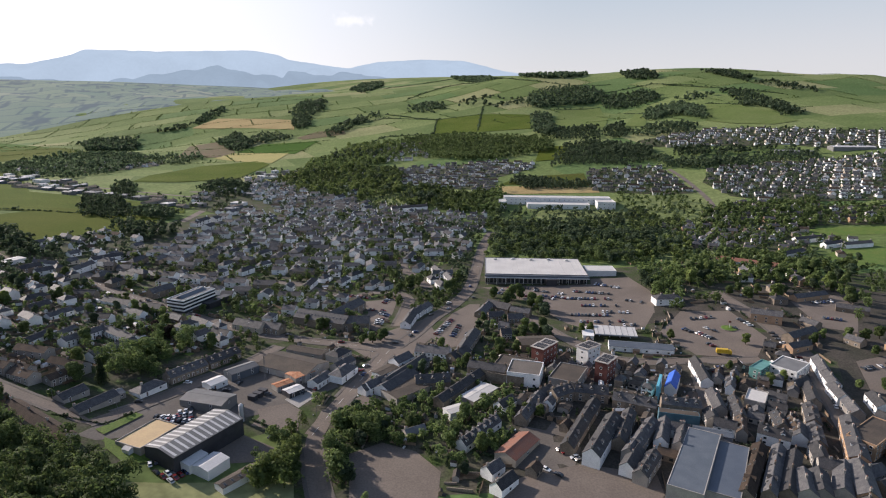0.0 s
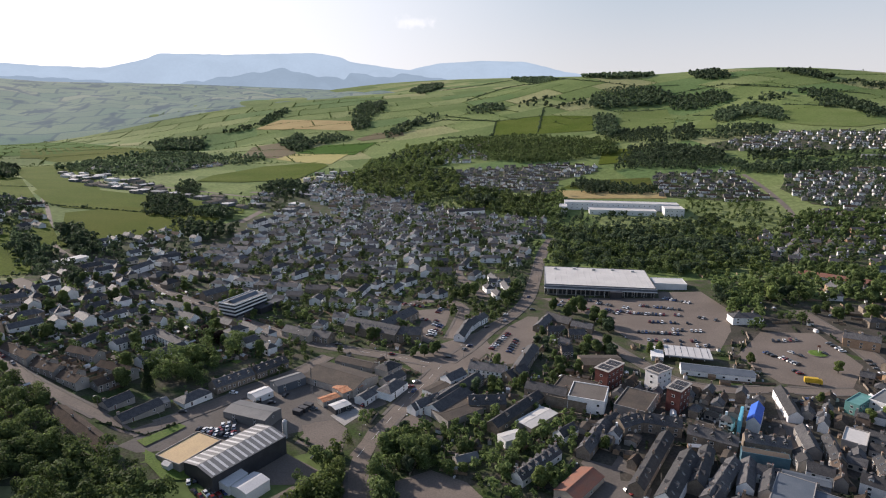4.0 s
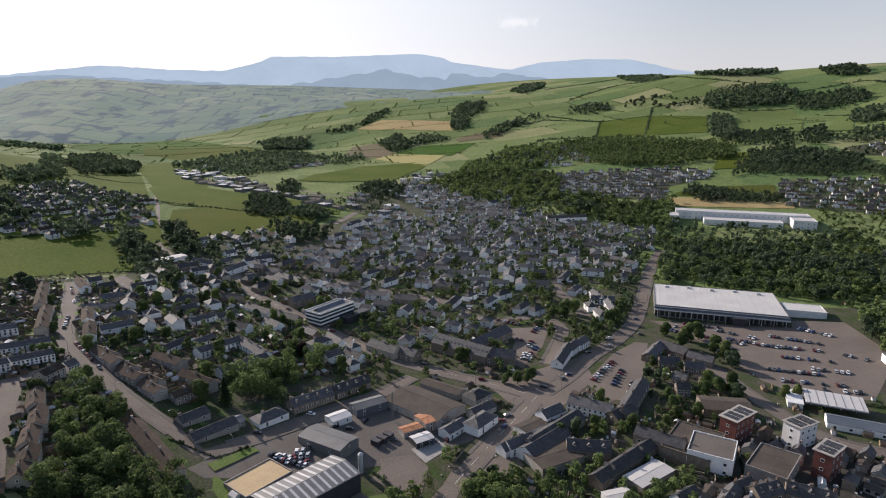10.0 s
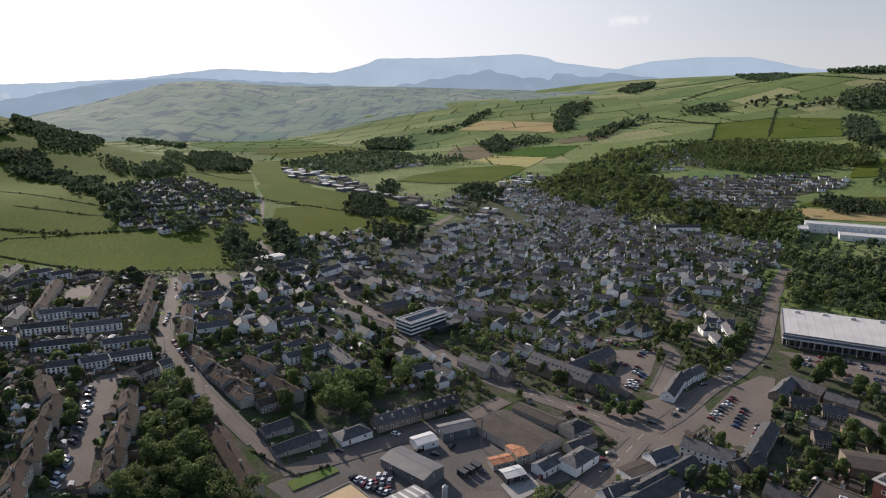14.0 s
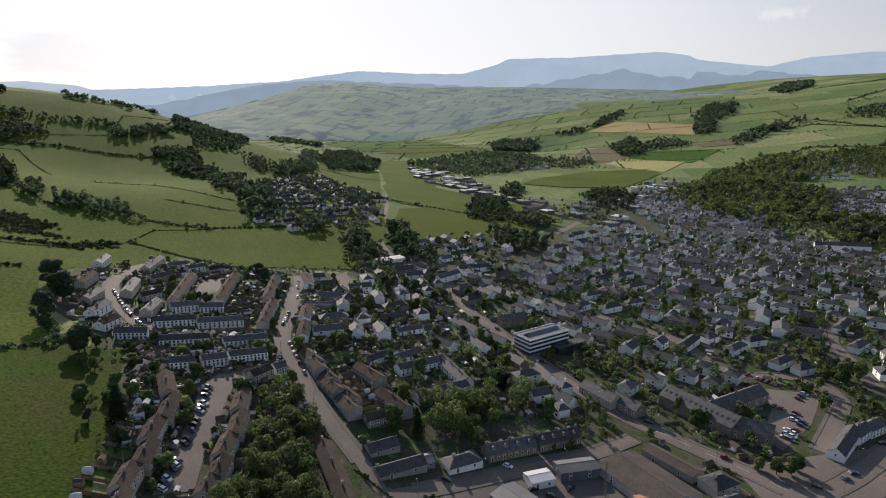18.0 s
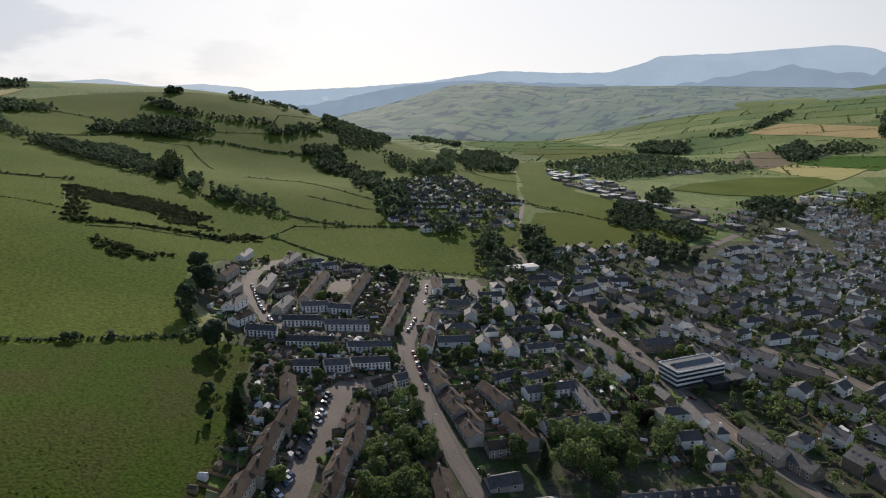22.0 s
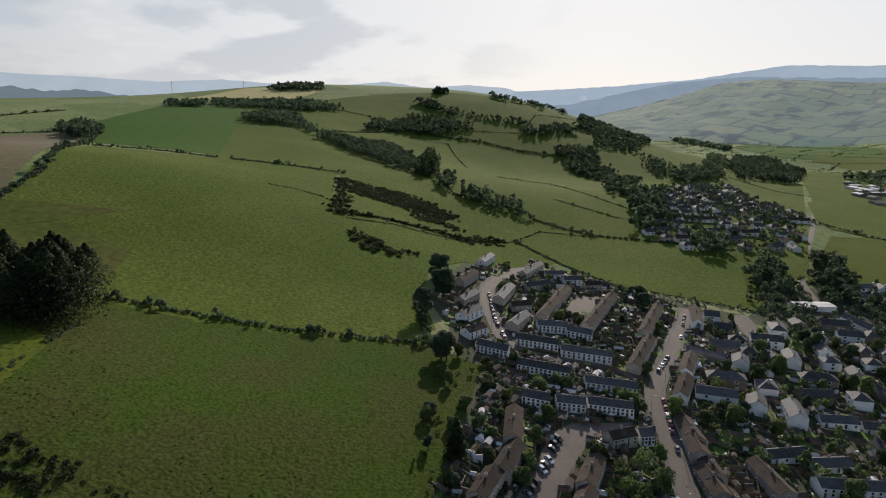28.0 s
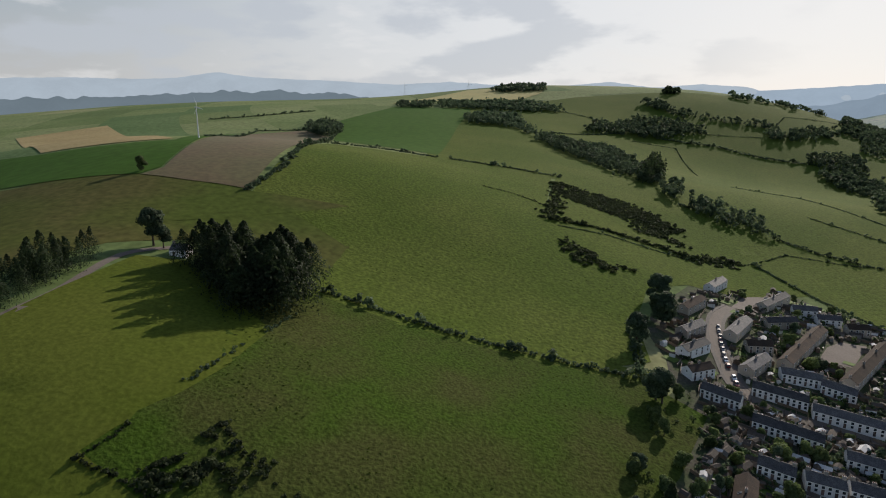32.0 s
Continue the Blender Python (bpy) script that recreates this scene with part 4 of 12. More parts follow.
def far_house(s, x, y, a, l, w, eaves, rise, wall, roof, glass):
    """One house of a far district: gabled walls, roof plates with eaves, a stack, and windows set on the long sides."""
    c, n, z = math.cos(a), math.sin(a), land(x, y)

    def put(p):
        return [(x + u * c - v * n, y + u * n + v * c, z + h) for u, v, h in p]
    hip = eaves > 4 and int(x * 7 + y * 3) % 2 == 0
    s.add(put([(-l, -w, -2), (l, -w, -2), (l, w, -2), (-l, w, -2), (-l, -w, eaves), (l, -w, eaves), (l, w, eaves), (-l, w, eaves)] + ([] if hip else [(-l, 0, eaves + rise), (l, 0, eaves + rise)])),
          [(0, 1, 5, 4), (2, 3, 7, 6), (1, 2, 6, 5) if hip else (1, 2, 6, 9, 5), (3, 0, 4, 7) if hip else (3, 0, 4, 8, 7)], wall)
    if hip:
        e, h = 0.35, min(w, l * 0.8)
        s.add(put([(-l - e, -w - e, eaves), (l + e, -w - e, eaves), (l + e, w + e, eaves), (-l - e, w + e, eaves), (-l + h, 0, eaves + rise), (l - h, 0, eaves + rise)]), [(0, 1, 5, 4), (1, 2, 5), (2, 3, 4, 5), (3, 0, 4), (3, 2, 1, 0)], roof)
    for g in (-1, 1):
        q = put([(-l - 0.2, g * (w + 0.35), eaves - 0.1), (l + 0.2, g * (w + 0.35), eaves - 0.1), (l + 0.2, 0, eaves + rise + 0.12), (-l - 0.2, 0, eaves + rise + 0.12)])
        if not hip:
            s.slab(q if g < 0 else [q[1], q[0], q[3], q[2]], 0.15, roof)
        for f in range(2 if eaves > 4 else 1):
            for u in (-0.5, 0.5):
                s.add(put([(u * l - 0.8, g * (w + 0.04), 0.9 + 2.4 * f), (u * l + 0.8, g * (w + 0.04), 0.9 + 2.4 * f), (u * l + 0.8, g * (w + 0.04), 2.2 + 2.4 * f), (u * l - 0.8, g * (w + 0.04), 2.2 + 2.4 * f)]),
                      [(0, 1, 2, 3) if g < 0 else (3, 2, 1, 0)], glass)
    k = (l - 0.6) * (0.3 if hip else 1)
    s.add(put([(k - 0.5, -0.4, eaves + 1), (k + 0.5, -0.4, eaves + 1), (k + 0.5, 0.4, eaves + 1), (k - 0.5, 0.4, eaves + 1), (k - 0.5, -0.4, eaves + rise + 1.5), (k + 0.5, -0.4, eaves + rise + 1.5), (k + 0.5, 0.4, eaves + rise + 1.5), (k - 0.5, 0.4, eaves + rise + 1.5)]),
          [(4, 5, 6, 7), (0, 1, 5, 4), (1, 2, 6, 5), (2, 3, 7, 6), (3, 0, 4, 7)], wall)


def infill(poly, deg, step, row, styles, near=1, keep=0.85, seed=1, length=(8.5, 11.5), width=(7.4, 8.8), group="", far_label="distant white and grey houses with pitched roofs"):
    """Houses in rows at that angle within an outline, where no street and no other house is. styles: walls, roof, eaves, rise, units."""
    rng = random.Random(seed)
    cx, cy = sum(p[0] for p in poly) / len(poly), sum(p[1] for p in poly) / len(poly)
    c, s = math.cos(radians(deg)), math.sin(radians(deg))
    n = 60
    names, roofs, shape = sorted({t[0] for t in styles}), sorted({t[1] for t in styles}), Shape()
    for j in range(-n, n):
        for i in range(-n, n):
            u, v = i * step + (j % 2) * step * 0.4 + rng.uniform(-0.12, 0.12) * step, j * row + rng.uniform(-0.1, 0.1) * row
            x, y = cx + u * c - v * s, cy + u * s + v * c
            walls, roof, eaves, rise, units = rng.choice(styles)
            L, w = rng.uniform(*length) * (1 + 0.55 * (units > 1)), rng.uniform(*width)
            lean, skip = deg + rng.choice((0, 0, 0, 90)) + rng.uniform(-4, 4), rng.random() > keep
            if skip or not inside(poly, np.array([x]), np.array([y]))[0] or near_road(x, y, w * 0.75) or not free(x, y, 0.55 * L):
                continue
            dx, dy = math.cos(radians(lean)) * L / 2, math.sin(radians(lean)) * L / 2
            if not near:
                far_house(shape, x, y, radians(lean), L / 2, w / 2, eaves, rise, names.index(walls), len(names) + roofs.index(roof), len(names) + len(roofs))
                FOOT.append((x, y, math.cos(radians(lean)), math.sin(radians(lean)), L / 2, w / 2))
                continue
            house((x - dx, y - dy), (x + dx, y + dy), w, eaves, rise, walls, roof, units, near=near, chim=units, group=group, hip=rng.random() < 0.5)
    if shape.v:
        tagged(new("distant_houses", shape.mesh("distant_houses", [M[k] for k in names] + [M[k] for k in roofs] + [M["glass"]])), far_label, "houses", "", "stuff")


def grove(poly, count, h0, h1, material="leaf", seed=1, per=60, wide=0.85, label="garden trees and shrubs between the houses", gap=1.2):
    """Garden trees that nobody could count, standing clear of houses and streets."""
    rng = np.random.default_rng(seed)
    xs, ys = [p[0] for p in poly], [p[1] for p in poly]
    x, y = rng.uniform(min(xs), max(xs), count * 6), rng.uniform(min(ys), max(ys), count * 6)
    keep = inside(poly, x, y)
    x, y = x[keep], y[keep]
    ok = open_at(x, y, 0.8, gap)
    x, y = x[ok][:count], y[ok][:count]
    h = rng.uniform(h0, h1, x.size) * rng.uniform(0.7, 1.1, x.size)
    return wood_mesh("garden_trees", x, y, h, h * wide * rng.uniform(0.8, 1.2, x.size), M[material], label, "broad", per, "trees", seed) if x.size else None


def field_grid(u, v):
    """From the coordinates of the field pattern back to the ground."""
    x, y = u.copy(), v.copy()
    for _ in range(8):
        x, y = u - 55 * np.sin(y / 310 + 0.5), v - 45 * np.sin(x / 270)
    c, s = math.cos(FIELD_TURN), math.sin(FIELD_TURN)
    return x * c - y * s, x * s + y * c


def hedgerows(poly, h=5.0, seed=1, keep=0.75, step=4.5, material="leaf_dark", label="hedgerows and field trees dividing the distant fields"):
    """Hedges along the edges of the fields within an outline, with gaps and single trees."""
    rng = np.random.default_rng(seed)
    U, V = [], []

    def run(u0, v0, u1, v1):
        if rng.uniform() > keep:
            return
        m = max(2, int(math.hypot(u1 - u0, v1 - v0) / step))
        t = (np.arange(m) + rng.uniform(-0.3, 0.3, m)) / m
        full = rng.uniform(0.55, 1.0)
        t = t[(rng.uniform(size=m) < full)]
        U.append(u0 + (u1 - u0) * t), V.append(v0 + (v1 - v0) * t)
    for j in range(-36, 36):
        off = FIELD_W * ((j * 0.618) % 1.0)
        for i in range(-26, 26):
            run(i * FIELD_W - off, j * FIELD_H, (i + 1) * FIELD_W - off, j * FIELD_H)
            run(i * FIELD_W - off, j * FIELD_H, i * FIELD_W - off, (j + 1) * FIELD_H)
    X, Y = field_grid(np.concatenate(U), np.concatenate(V))
    X, Y = X + rng.normal(size=X.size) * 1.2, Y + rng.normal(size=X.size) * 1.2
    ok = inside(poly, X, Y)
    X, Y = X[ok], Y[ok]
    ok = open_at(X, Y, 1.0, 3.0)
    X, Y = X[ok], Y[ok]
    H = h * rng.uniform(0.6, 1.1, X.size) * np.where(rng.uniform(size=X.size) < 0.07, 2.6, 1.0)
    return wood_mesh("hedgerows", X, Y, H, np.maximum(H * 0.8, step * 0.95), M[material], label, "broad", 12, "hedges", seed)


def fence_mesh(length):
    s = Shape()
    n = max(2, int(length / 1.8))
    for i in range(n + 1):
        s.box(length * i / n - 0.05, length * i / n + 0.05, -0.05, 0.05, -0.6, 1.6)
    s.box(0, length, 0.05, 0.08, 0.1, 1.5)
    return s.mesh("fence", M["timber"])


def shed(x, y, deg, w=2.2, l=2.8, m="timber"):
    key = ("shed", w, l, m)
    if key not in PANES:
        PANES[key] = (Shape().box(-l / 2, l / 2, -w / 2, w / 2, -0.6, 2.0).mesh("wall", M[m]),
                      Shape().slab([(-l / 2 - 0.1, -w / 2 - 0.15, 1.95), (l / 2 + 0.1, -w / 2 - 0.15, 1.95), (l / 2 + 0.1, 0, 2.6), (-l / 2 - 0.1, 0, 2.6)], 0.06)
                      .slab([(l / 2 + 0.1, w / 2 + 0.15, 1.95), (-l / 2 - 0.1, w / 2 + 0.15, 1.95), (-l / 2 - 0.1, 0, 2.6), (l / 2 + 0.1, 0, 2.6)], 0.06).mesh("roof", M["felt" if m == "timber" else "steel_pale"]))
    ob = new("garden_shed", PANES[key][0])
    ob.matrix_world = pose(x, y, land(x, y) + 0.1, 0, 0, deg)
    tagged(ob, "small garden shed with a pitched roof" if m == "timber" else "small white garden hut with a pale roof", "shed", "garden sheds")
    part("roof", PANES[key][1], ob)


def gardens(a, b, units, side, depth=11.0, off=3.4, seed=1):
    """Back gardens along a terrace: board fences between them, lawns, and a hut at the end of some."""
    rng = random.Random(seed)
    ang = math.atan2(b[1] - a[1], b[0] - a[0])
    L = math.hypot(b[0] - a[0], b[1] - a[1])
    u, v = Vector((math.cos(ang), math.sin(ang))), Vector((-math.sin(ang), math.cos(ang))) * side
    deg = math.degrees(math.atan2(v.y, v.x))
    key = ("fence", depth)
    if key not in PANES:
        PANES[key] = fence_mesh(depth)
    for i in range(units + 1):
        p = Vector(a) + u * L * i / units + v * off
        q = p + v * depth
        if near_road(q.x, q.y) or not free(q.x, q.y):
            continue
        f = new("fence", PANES[key])
        f.matrix_world = pose(p.x, p.y, land(p.x, p.y) + 0.05, 0, -math.degrees(math.atan2(land(q.x, q.y) - land(p.x, p.y), depth)), deg)
        tagged(f, "weathered timber board fence between back gardens", "fence", "garden fences")
        if i < units:
            w = L / units
            if rng.random() < 0.6:
                k0, k1 = rng.uniform(1, 3), depth - rng.uniform(0, 3)
                drape("lawn", [tuple(p + u * 0.5 + v * k0), tuple(p + u * (w - 0.5) + v * k0), tuple(p + u * (w - 0.5) + v * k1), tuple(p + u * 0.5 + v * k1)], M["lawn"], 0.13, 6, "small green back-garden lawn", "lawn")
            if rng.random() < 0.55:
                r = p + u * w * 0.5 + v * (depth - 1.6)
                if free(r.x, r.y, 1.0):
                    shed(r.x, r.y, deg + rng.choice((0, 90)), m=rng.choice(("timber", "timber", "white_clad")))


def lawns(poly, deg, count, seed=1):
    """Small green back lawns between the houses, more than one could count."""
    rng = np.random.default_rng(seed)
    xs, ys = [p[0] for p in poly], [p[1] for p in poly]
    x, y = rng.uniform(min(xs), max(xs), count * 12), rng.uniform(min(ys), max(ys), count * 12)
    keep = inside(poly, x, y)
    x, y = x[keep], y[keep]
    keep = open_at(x, y, 1.5, 1.2)
    x, y = x[keep][:count], y[keep][:count]
    s = Shape()
    for cx, cy in zip(x, y):
        a, l, w = radians(deg + rng.normal() * 6), rng.uniform(2.5, 5.5), rng.uniform(2.0, 3.6)
        c, n = math.cos(a), math.sin(a)
        q = [(cx + u * c - v * n, cy + u * n + v * c) for u, v in ((-l, -w), (l, -w * 0.9), (l * 0.95, w), (-l * 0.9, w * 0.95))]
        s.add([(*p, land(*p) + 0.34) for p in q], [(0, 1, 2, 3)])
    tagged(new("lawns", s.mesh("lawns", M["lawn"])), "small bright green back lawns between the houses", "lawns", "", "stuff")


def scatter(poly, count, h0, h1, kinds=("leaf", "leaf", "leaf_light", "leaf_dark"), seed=1, gap=2.2, group=""):
    """Single trees among the houses."""
    rng = random.Random(seed)
    xs, ys = [p[0] for p in poly], [p[1] for p in poly]
    done = tries = 0
    while done < count and tries < count * 30:
        tries += 1
        x, y = rng.uniform(min(xs), max(xs)), rng.uniform(min(ys), max(ys))
        if not inside(poly, np.array([x]), np.array([y]))[0] or near_road(x, y, 1.0) or not free(x, y, gap):
            continue
        tree(x, y, rng.uniform(h0, h1), rng.choice(kinds), rng.uniform(0.8, 1.15), group)
        done += 1


def tussocks(poly, count, seed=1, h=0.55, material="tuft", label="coarse yellow-green tufts in the pasture"):
    rng = np.random.default_rng(seed)
    xs, ys = [p[0] for p in poly], [p[1] for p in poly]
    x, y = rng.uniform(min(xs), max(xs), count * 3), rng.uniform(min(ys), max(ys), count * 3)
    patch = np.sin(x * 0.045 + 2 * np.sin(y * 0.03)) + np.sin(y * 0.06 + 1.5 * np.sin(x * 0.025)) + rng.normal(size=x.size) * 0.7
    keep = inside(poly, x, y) & (patch > 0.5)
    x, y = x[keep][:count], y[keep][:count]
    return wood_mesh("tussocks", x, y, h * rng.uniform(0.4, 1.0, x.size), rng.uniform(0.6, 1.5, x.size), M[material], label, "low", 12, "rough grass", seed)


def plots(poly, deg, count, seed=1, share=(0.45, 0.3, 0.25), clutter=1.0):
    """Boundaries of gardens that nobody could count: hedges, stone walls and board fences, with the small things that stand about in them."""
    rng = np.random.default_rng(seed)
    xs, ys = [p[0] for p in poly], [p[1] for p in poly]
    x, y = rng.uniform(min(xs), max(xs), count * 8), rng.uniform(min(ys), max(ys), count * 8)
    keep = inside(poly, x, y)
    x, y = x[keep], y[keep]
    keep = open_at(x, y, 0.8, 0.6)
    x, y = x[keep][:count], y[keep][:count]
    wall, fence, hx, hy = Shape(), Shape(), [], []
    turn = np.radians(deg + rng.choice((0, 90), x.size) + rng.normal(size=x.size) * 5)
    run = rng.uniform(4, 13, x.size)
    good = np.ones(x.size, bool)
    for t in (-0.5, -0.25, 0.25, 0.5):
        good &= open_at(x + np.cos(turn) * run * t, y + np.sin(turn) * run * t, 0.2, 0.3)
    for cx, cy, a, L in zip(x[good], y[good], turn[good], run[good]):
        u, v = Vector((math.cos(a), math.sin(a))), Vector((-math.sin(a), math.cos(a)))
        k = rng.choice(3, p=share)
        if k == 0:
            n = int(L / 0.9)
            hx.append(cx + u.x * np.linspace(-L / 2, L / 2, n))
            hy.append(cy + u.y * np.linspace(-L / 2, L / 2, n))
            continue
        s, h, w = (wall, rng.uniform(0.9, 1.6), 0.18) if k == 1 else (fence, rng.uniform(1.2, 1.7), 0.05)
        p, q = Vector((cx, cy)) - u * L / 2, Vector((cx, cy)) + u * L / 2
        zp, zq = land(*p), land(*q)
        s.add([(*(p - v * w), zp - 0.5), (*(q - v * w), zq - 0.5), (*(q + v * w), zq - 0.5), (*(p + v * w), zp - 0.5), (*(p - v * w), zp + h), (*(q - v * w), zq + h), (*(q + v * w), zq + h), (*(p + v * w), zp + h)],
              [(4, 5, 6, 7), (0, 1, 5, 4), (1, 2, 6, 5), (2, 3, 7, 6), (3, 0, 4, 7)])
    if wall.v:
        tagged(new("garden_walls", wall.mesh("garden_walls", M["stone"])), "low rubble stone garden walls between the plots", "garden walls", "", "stuff")
    if fence.v:
        tagged(new("garden_fences", fence.mesh("garden_fences", M["timber"])), "weathered board fences between the plots", "garden fences", "", "stuff")
    if hx:
        hx, hy = np.concatenate(hx), np.concatenate(hy)
        hs = rng.uniform(1.1, 2.2, hx.size)
        wood_mesh("garden_hedges", hx, hy, hs, hs * 0.75 + 0.5, M["leaf_dark"], "clipped dark-green garden hedges", "broad", 9, "hedges", seed)
    n = int(count * clutter)
    x, y = rng.uniform(min(xs), max(xs), n * 8), rng.uniform(min(ys), max(ys), n * 8)
    keep = inside(poly, x, y)
    x, y = x[keep], y[keep]
    keep = open_at(x, y, 0.6, 0.9)
    x, y = x[keep][:n], y[keep][:n]
    s = Shape()
    for cx, cy in zip(x, y):
        a, k, z = radians(deg + rng.choice((0, 90)) + rng.normal() * 8), rng.integers(0, 6), land(cx, cy)
        c, d = math.cos(a), math.sin(a)

        def put(p):
            return [(cx + u * c - v * d, cy + u * d + v * c, z + h) for u, v, h in p]
        if k < 4:
            l, w, h, r = (rng.uniform(0.9, 1.7), rng.uniform(0.8, 1.2), rng.uniform(1.7, 2.1), 0.5) if k < 3 else (rng.uniform(1.8, 2.8), 1.4, 2.1, 0.8)
            s.add(put([(-l, -w, -0.5), (l, -w, -0.5), (l, w, -0.5), (-l, w, -0.5), (-l, -w, h), (l, -w, h), (l, w, h), (-l, w, h), (-l, 0, h + r), (l, 0, h + r)]), [(0, 1, 5, 4), (2, 3, 7, 6), (1, 2, 6, 9, 5), (3, 0, 4, 8, 7)], int(rng.choice((0, 0, 0, 2, 1, 0))))
            e = 0.12
            s.add(put([(-l - e, -w - e, h - 0.05), (l + e, -w - e, h - 0.05), (l + e, 0, h + r + 0.05), (-l - e, 0, h + r + 0.05), (l + e, w + e, h - 0.05), (-l - e, w + e, h - 0.05)]), [(0, 1, 2, 3), (3, 2, 4, 5)], int(rng.choice((3, 3, 3, 3, 4))))
        else:
            l, w, h = rng.uniform(0.3, 0.9), rng.uniform(0.25, 0.5), rng.uniform(0.5, 1.1)
            s.add(put([(-l, -w, -0.3), (l, -w, -0.3), (l, w, -0.3), (-l, w, -0.3), (-l * 0.9, -w * 0.9, h), (l * 0.9, -w * 0.9, h), (l * 0.9, w * 0.9, h), (-l * 0.9, w * 0.9, h)]), [(4, 5, 6, 7), (0, 1, 5, 4), (1, 2, 6, 5), (2, 3, 7, 6), (3, 0, 4, 7)], int(rng.choice((1, 4, 5, 2))))
    if s.v:
        tagged(new("garden_clutter", s.mesh("garden_clutter", [M["timber"], M["white_clad"], M["grey_harl"], M["felt"], M["steel_pale"], M["dark_clad"]])), "small huts, bins and garden furniture in the plots", "garden clutter", "", "stuff")


# ---- landmarks ----
def supermarket():
    top, l, d = block((1.3, 520), (91, 521.3), (91, 580), 8.2, "steel_grey", "membrane", "large supermarket with a pale flat roof and a glazed front", "supermarket", "supermarket", 0.35)
    part("fascia", Shape().box(-l - 0.6, l + 0.6, -d - 2.6, -d - 0.06, 6.4, 7.9).mesh("fascia", M["steel_blue"]), top, "blue-grey metal fascia over the front")
    part("canopy", Shape().box(-l - 0.6, l + 0.6, -d - 4.2, -d - 0.05, 5.6, 6.1).mesh("canopy", M["steel_pale"]), top, "white projecting canopy")
    pane = Shape().box(-1.35, 1.35, -0.05, 0.05, 0, 4.9).mesh("pane", M["glass"])
    for i in range(24):
        part("pane", pane, top, at=pose(-l + 1.6 + i * (2 * l - 3.2) / 23, -d - 0.06, 0.4))
    post = Shape().tube(0, 0, 0, 5.6, 0.12, 0.12, 8).mesh("post", M["white_paint"])
    for i in range(12):
        part("post", post, top, at=pose(-l + 2 + i * (2 * l - 4) / 11, -d - 3.7, 0))
    part("porch", Shape().box(8, 17, -d - 7.5, -d - 0.1, 0, 5.6).box(7.6, 17.4, -d - 8, -d - 0.1, 5.6, 6.0).mesh("porch", [M["dark_clad"]]), top, "dark glazed entrance porch")
    unit = Shape().box(-1.6, 1.6, -1.1, 1.1, 0, 1.3).box(-1.2, 1.2, -0.8, 0.8, 1.3, 1.55).mesh("roof_unit", M["steel_pale"])
    for i in range(5):
        part("roof_unit", unit, top, at=pose(-l + 10 + i * 17, d - 8 + (i % 2) * 2, 8.25))
    seam = Shape().box(-0.08, 0.08, -d + 0.4, d - 0.4, 0, 0.12).mesh("roof_seam", M["steel_pale"])
    for i in range(17):
        part("roof_seam", seam, top, at=pose(-l + 4 + i * (2 * l - 8) / 16, 0, 8.26))
    block((93, 543), (120, 544), (120, 562), 5.2, "white_clad", "membrane", "low white service annexe beside the supermarket", "annexe", "building", 0.3)


def school():
    block((28, 925), (188, 925), (188, 946), 9.5, "white_clad", "membrane", "long white two-storey school block with a flat roof", "school", "school", 0.4, win=7, floors=2)
    block((62, 897), (153, 897), (153, 922), 5.6, "white_clad", "membrane", "low school hall with a pale flat roof", "school", "school", 0.4, win=9)
    block((164, 897), (190, 897), (190, 923), 9.5, "white_clad", "membrane", "white two-storey school wing", "school", "school", 0.4, win=6, floors=2)
    block((20, 897), (31, 897), (31, 923), 9.5, "white_clad", "membrane", "white end wing of the school", "school", "school", 0.4, win=6, floors=2)


def office(a, b, c):
    """Offices with white bands between dark window strips, and a low flat annexe."""
    top, l, d = block(a, b, c, 10.1, "dark_clad", "steel_grey", "white four-storey office block with banded ribbon windows", "office_building", "offices", 0)
    for z0, z1 in ((0.0, 0.5), (2.4, 3.5), (5.0, 6.1), (7.6, 8.6), (9.8, 10.6)):
        s = Shape()
        s.box(-l - 0.25, l + 0.25, -d - 0.25, -d + 0.02, z0, z1).box(-l - 0.25, l + 0.25, d - 0.02, d + 0.25, z0, z1)
        s.box(-l - 0.25, -l + 0.02, -d + 0.02, d - 0.02, z0, z1).box(l - 0.02, l + 0.25, -d + 0.02, d - 0.02, z0, z1)
        part("band", s.mesh("band", M["white_paint"]), top, "white spandrel band")
    for f in range(3):
        z0 = (3.5, 6.1, 8.6)[f]
        n = 10
        pane = Shape().box(-l / n + 0.12, l / n - 0.12, -0.03, 0.03, 0, 1.2).mesh("pane", M["glass"])
        for i in range(n):
            for sg in (-1, 1):
                part("pane", pane, top, at=pose(-l + 2 * l * (i + 0.5) / n, sg * (d + 0.06), z0))
    part("rooflight", Shape().slab([(-l * 0.8, -2.8, 10.2), (l * 0.8, -2.8, 10.2), (l * 0.8, 0, 11.9), (-l * 0.8, 0, 11.9)], 0.2).slab([(l * 0.8, 2.8, 10.2), (-l * 0.8, 2.8, 10.2), (-l * 0.8, 0, 11.9), (l * 0.8, 0, 11.9)], 0.2).mesh("rooflight", M["steel_blue"]), top, "long blue-grey rooflight")
    part("annexe", Shape().box(l * 0.1, l + 9, -d - 7, -d - 0.3, -1.5, 3.2).box(l * 0.1 - 0.3, l + 9.3, -d - 7.3, -d - 0.3, 3.2, 3.6).mesh("annexe", [M["dark_clad"]]), top, "low dark annexe with a flat roof")


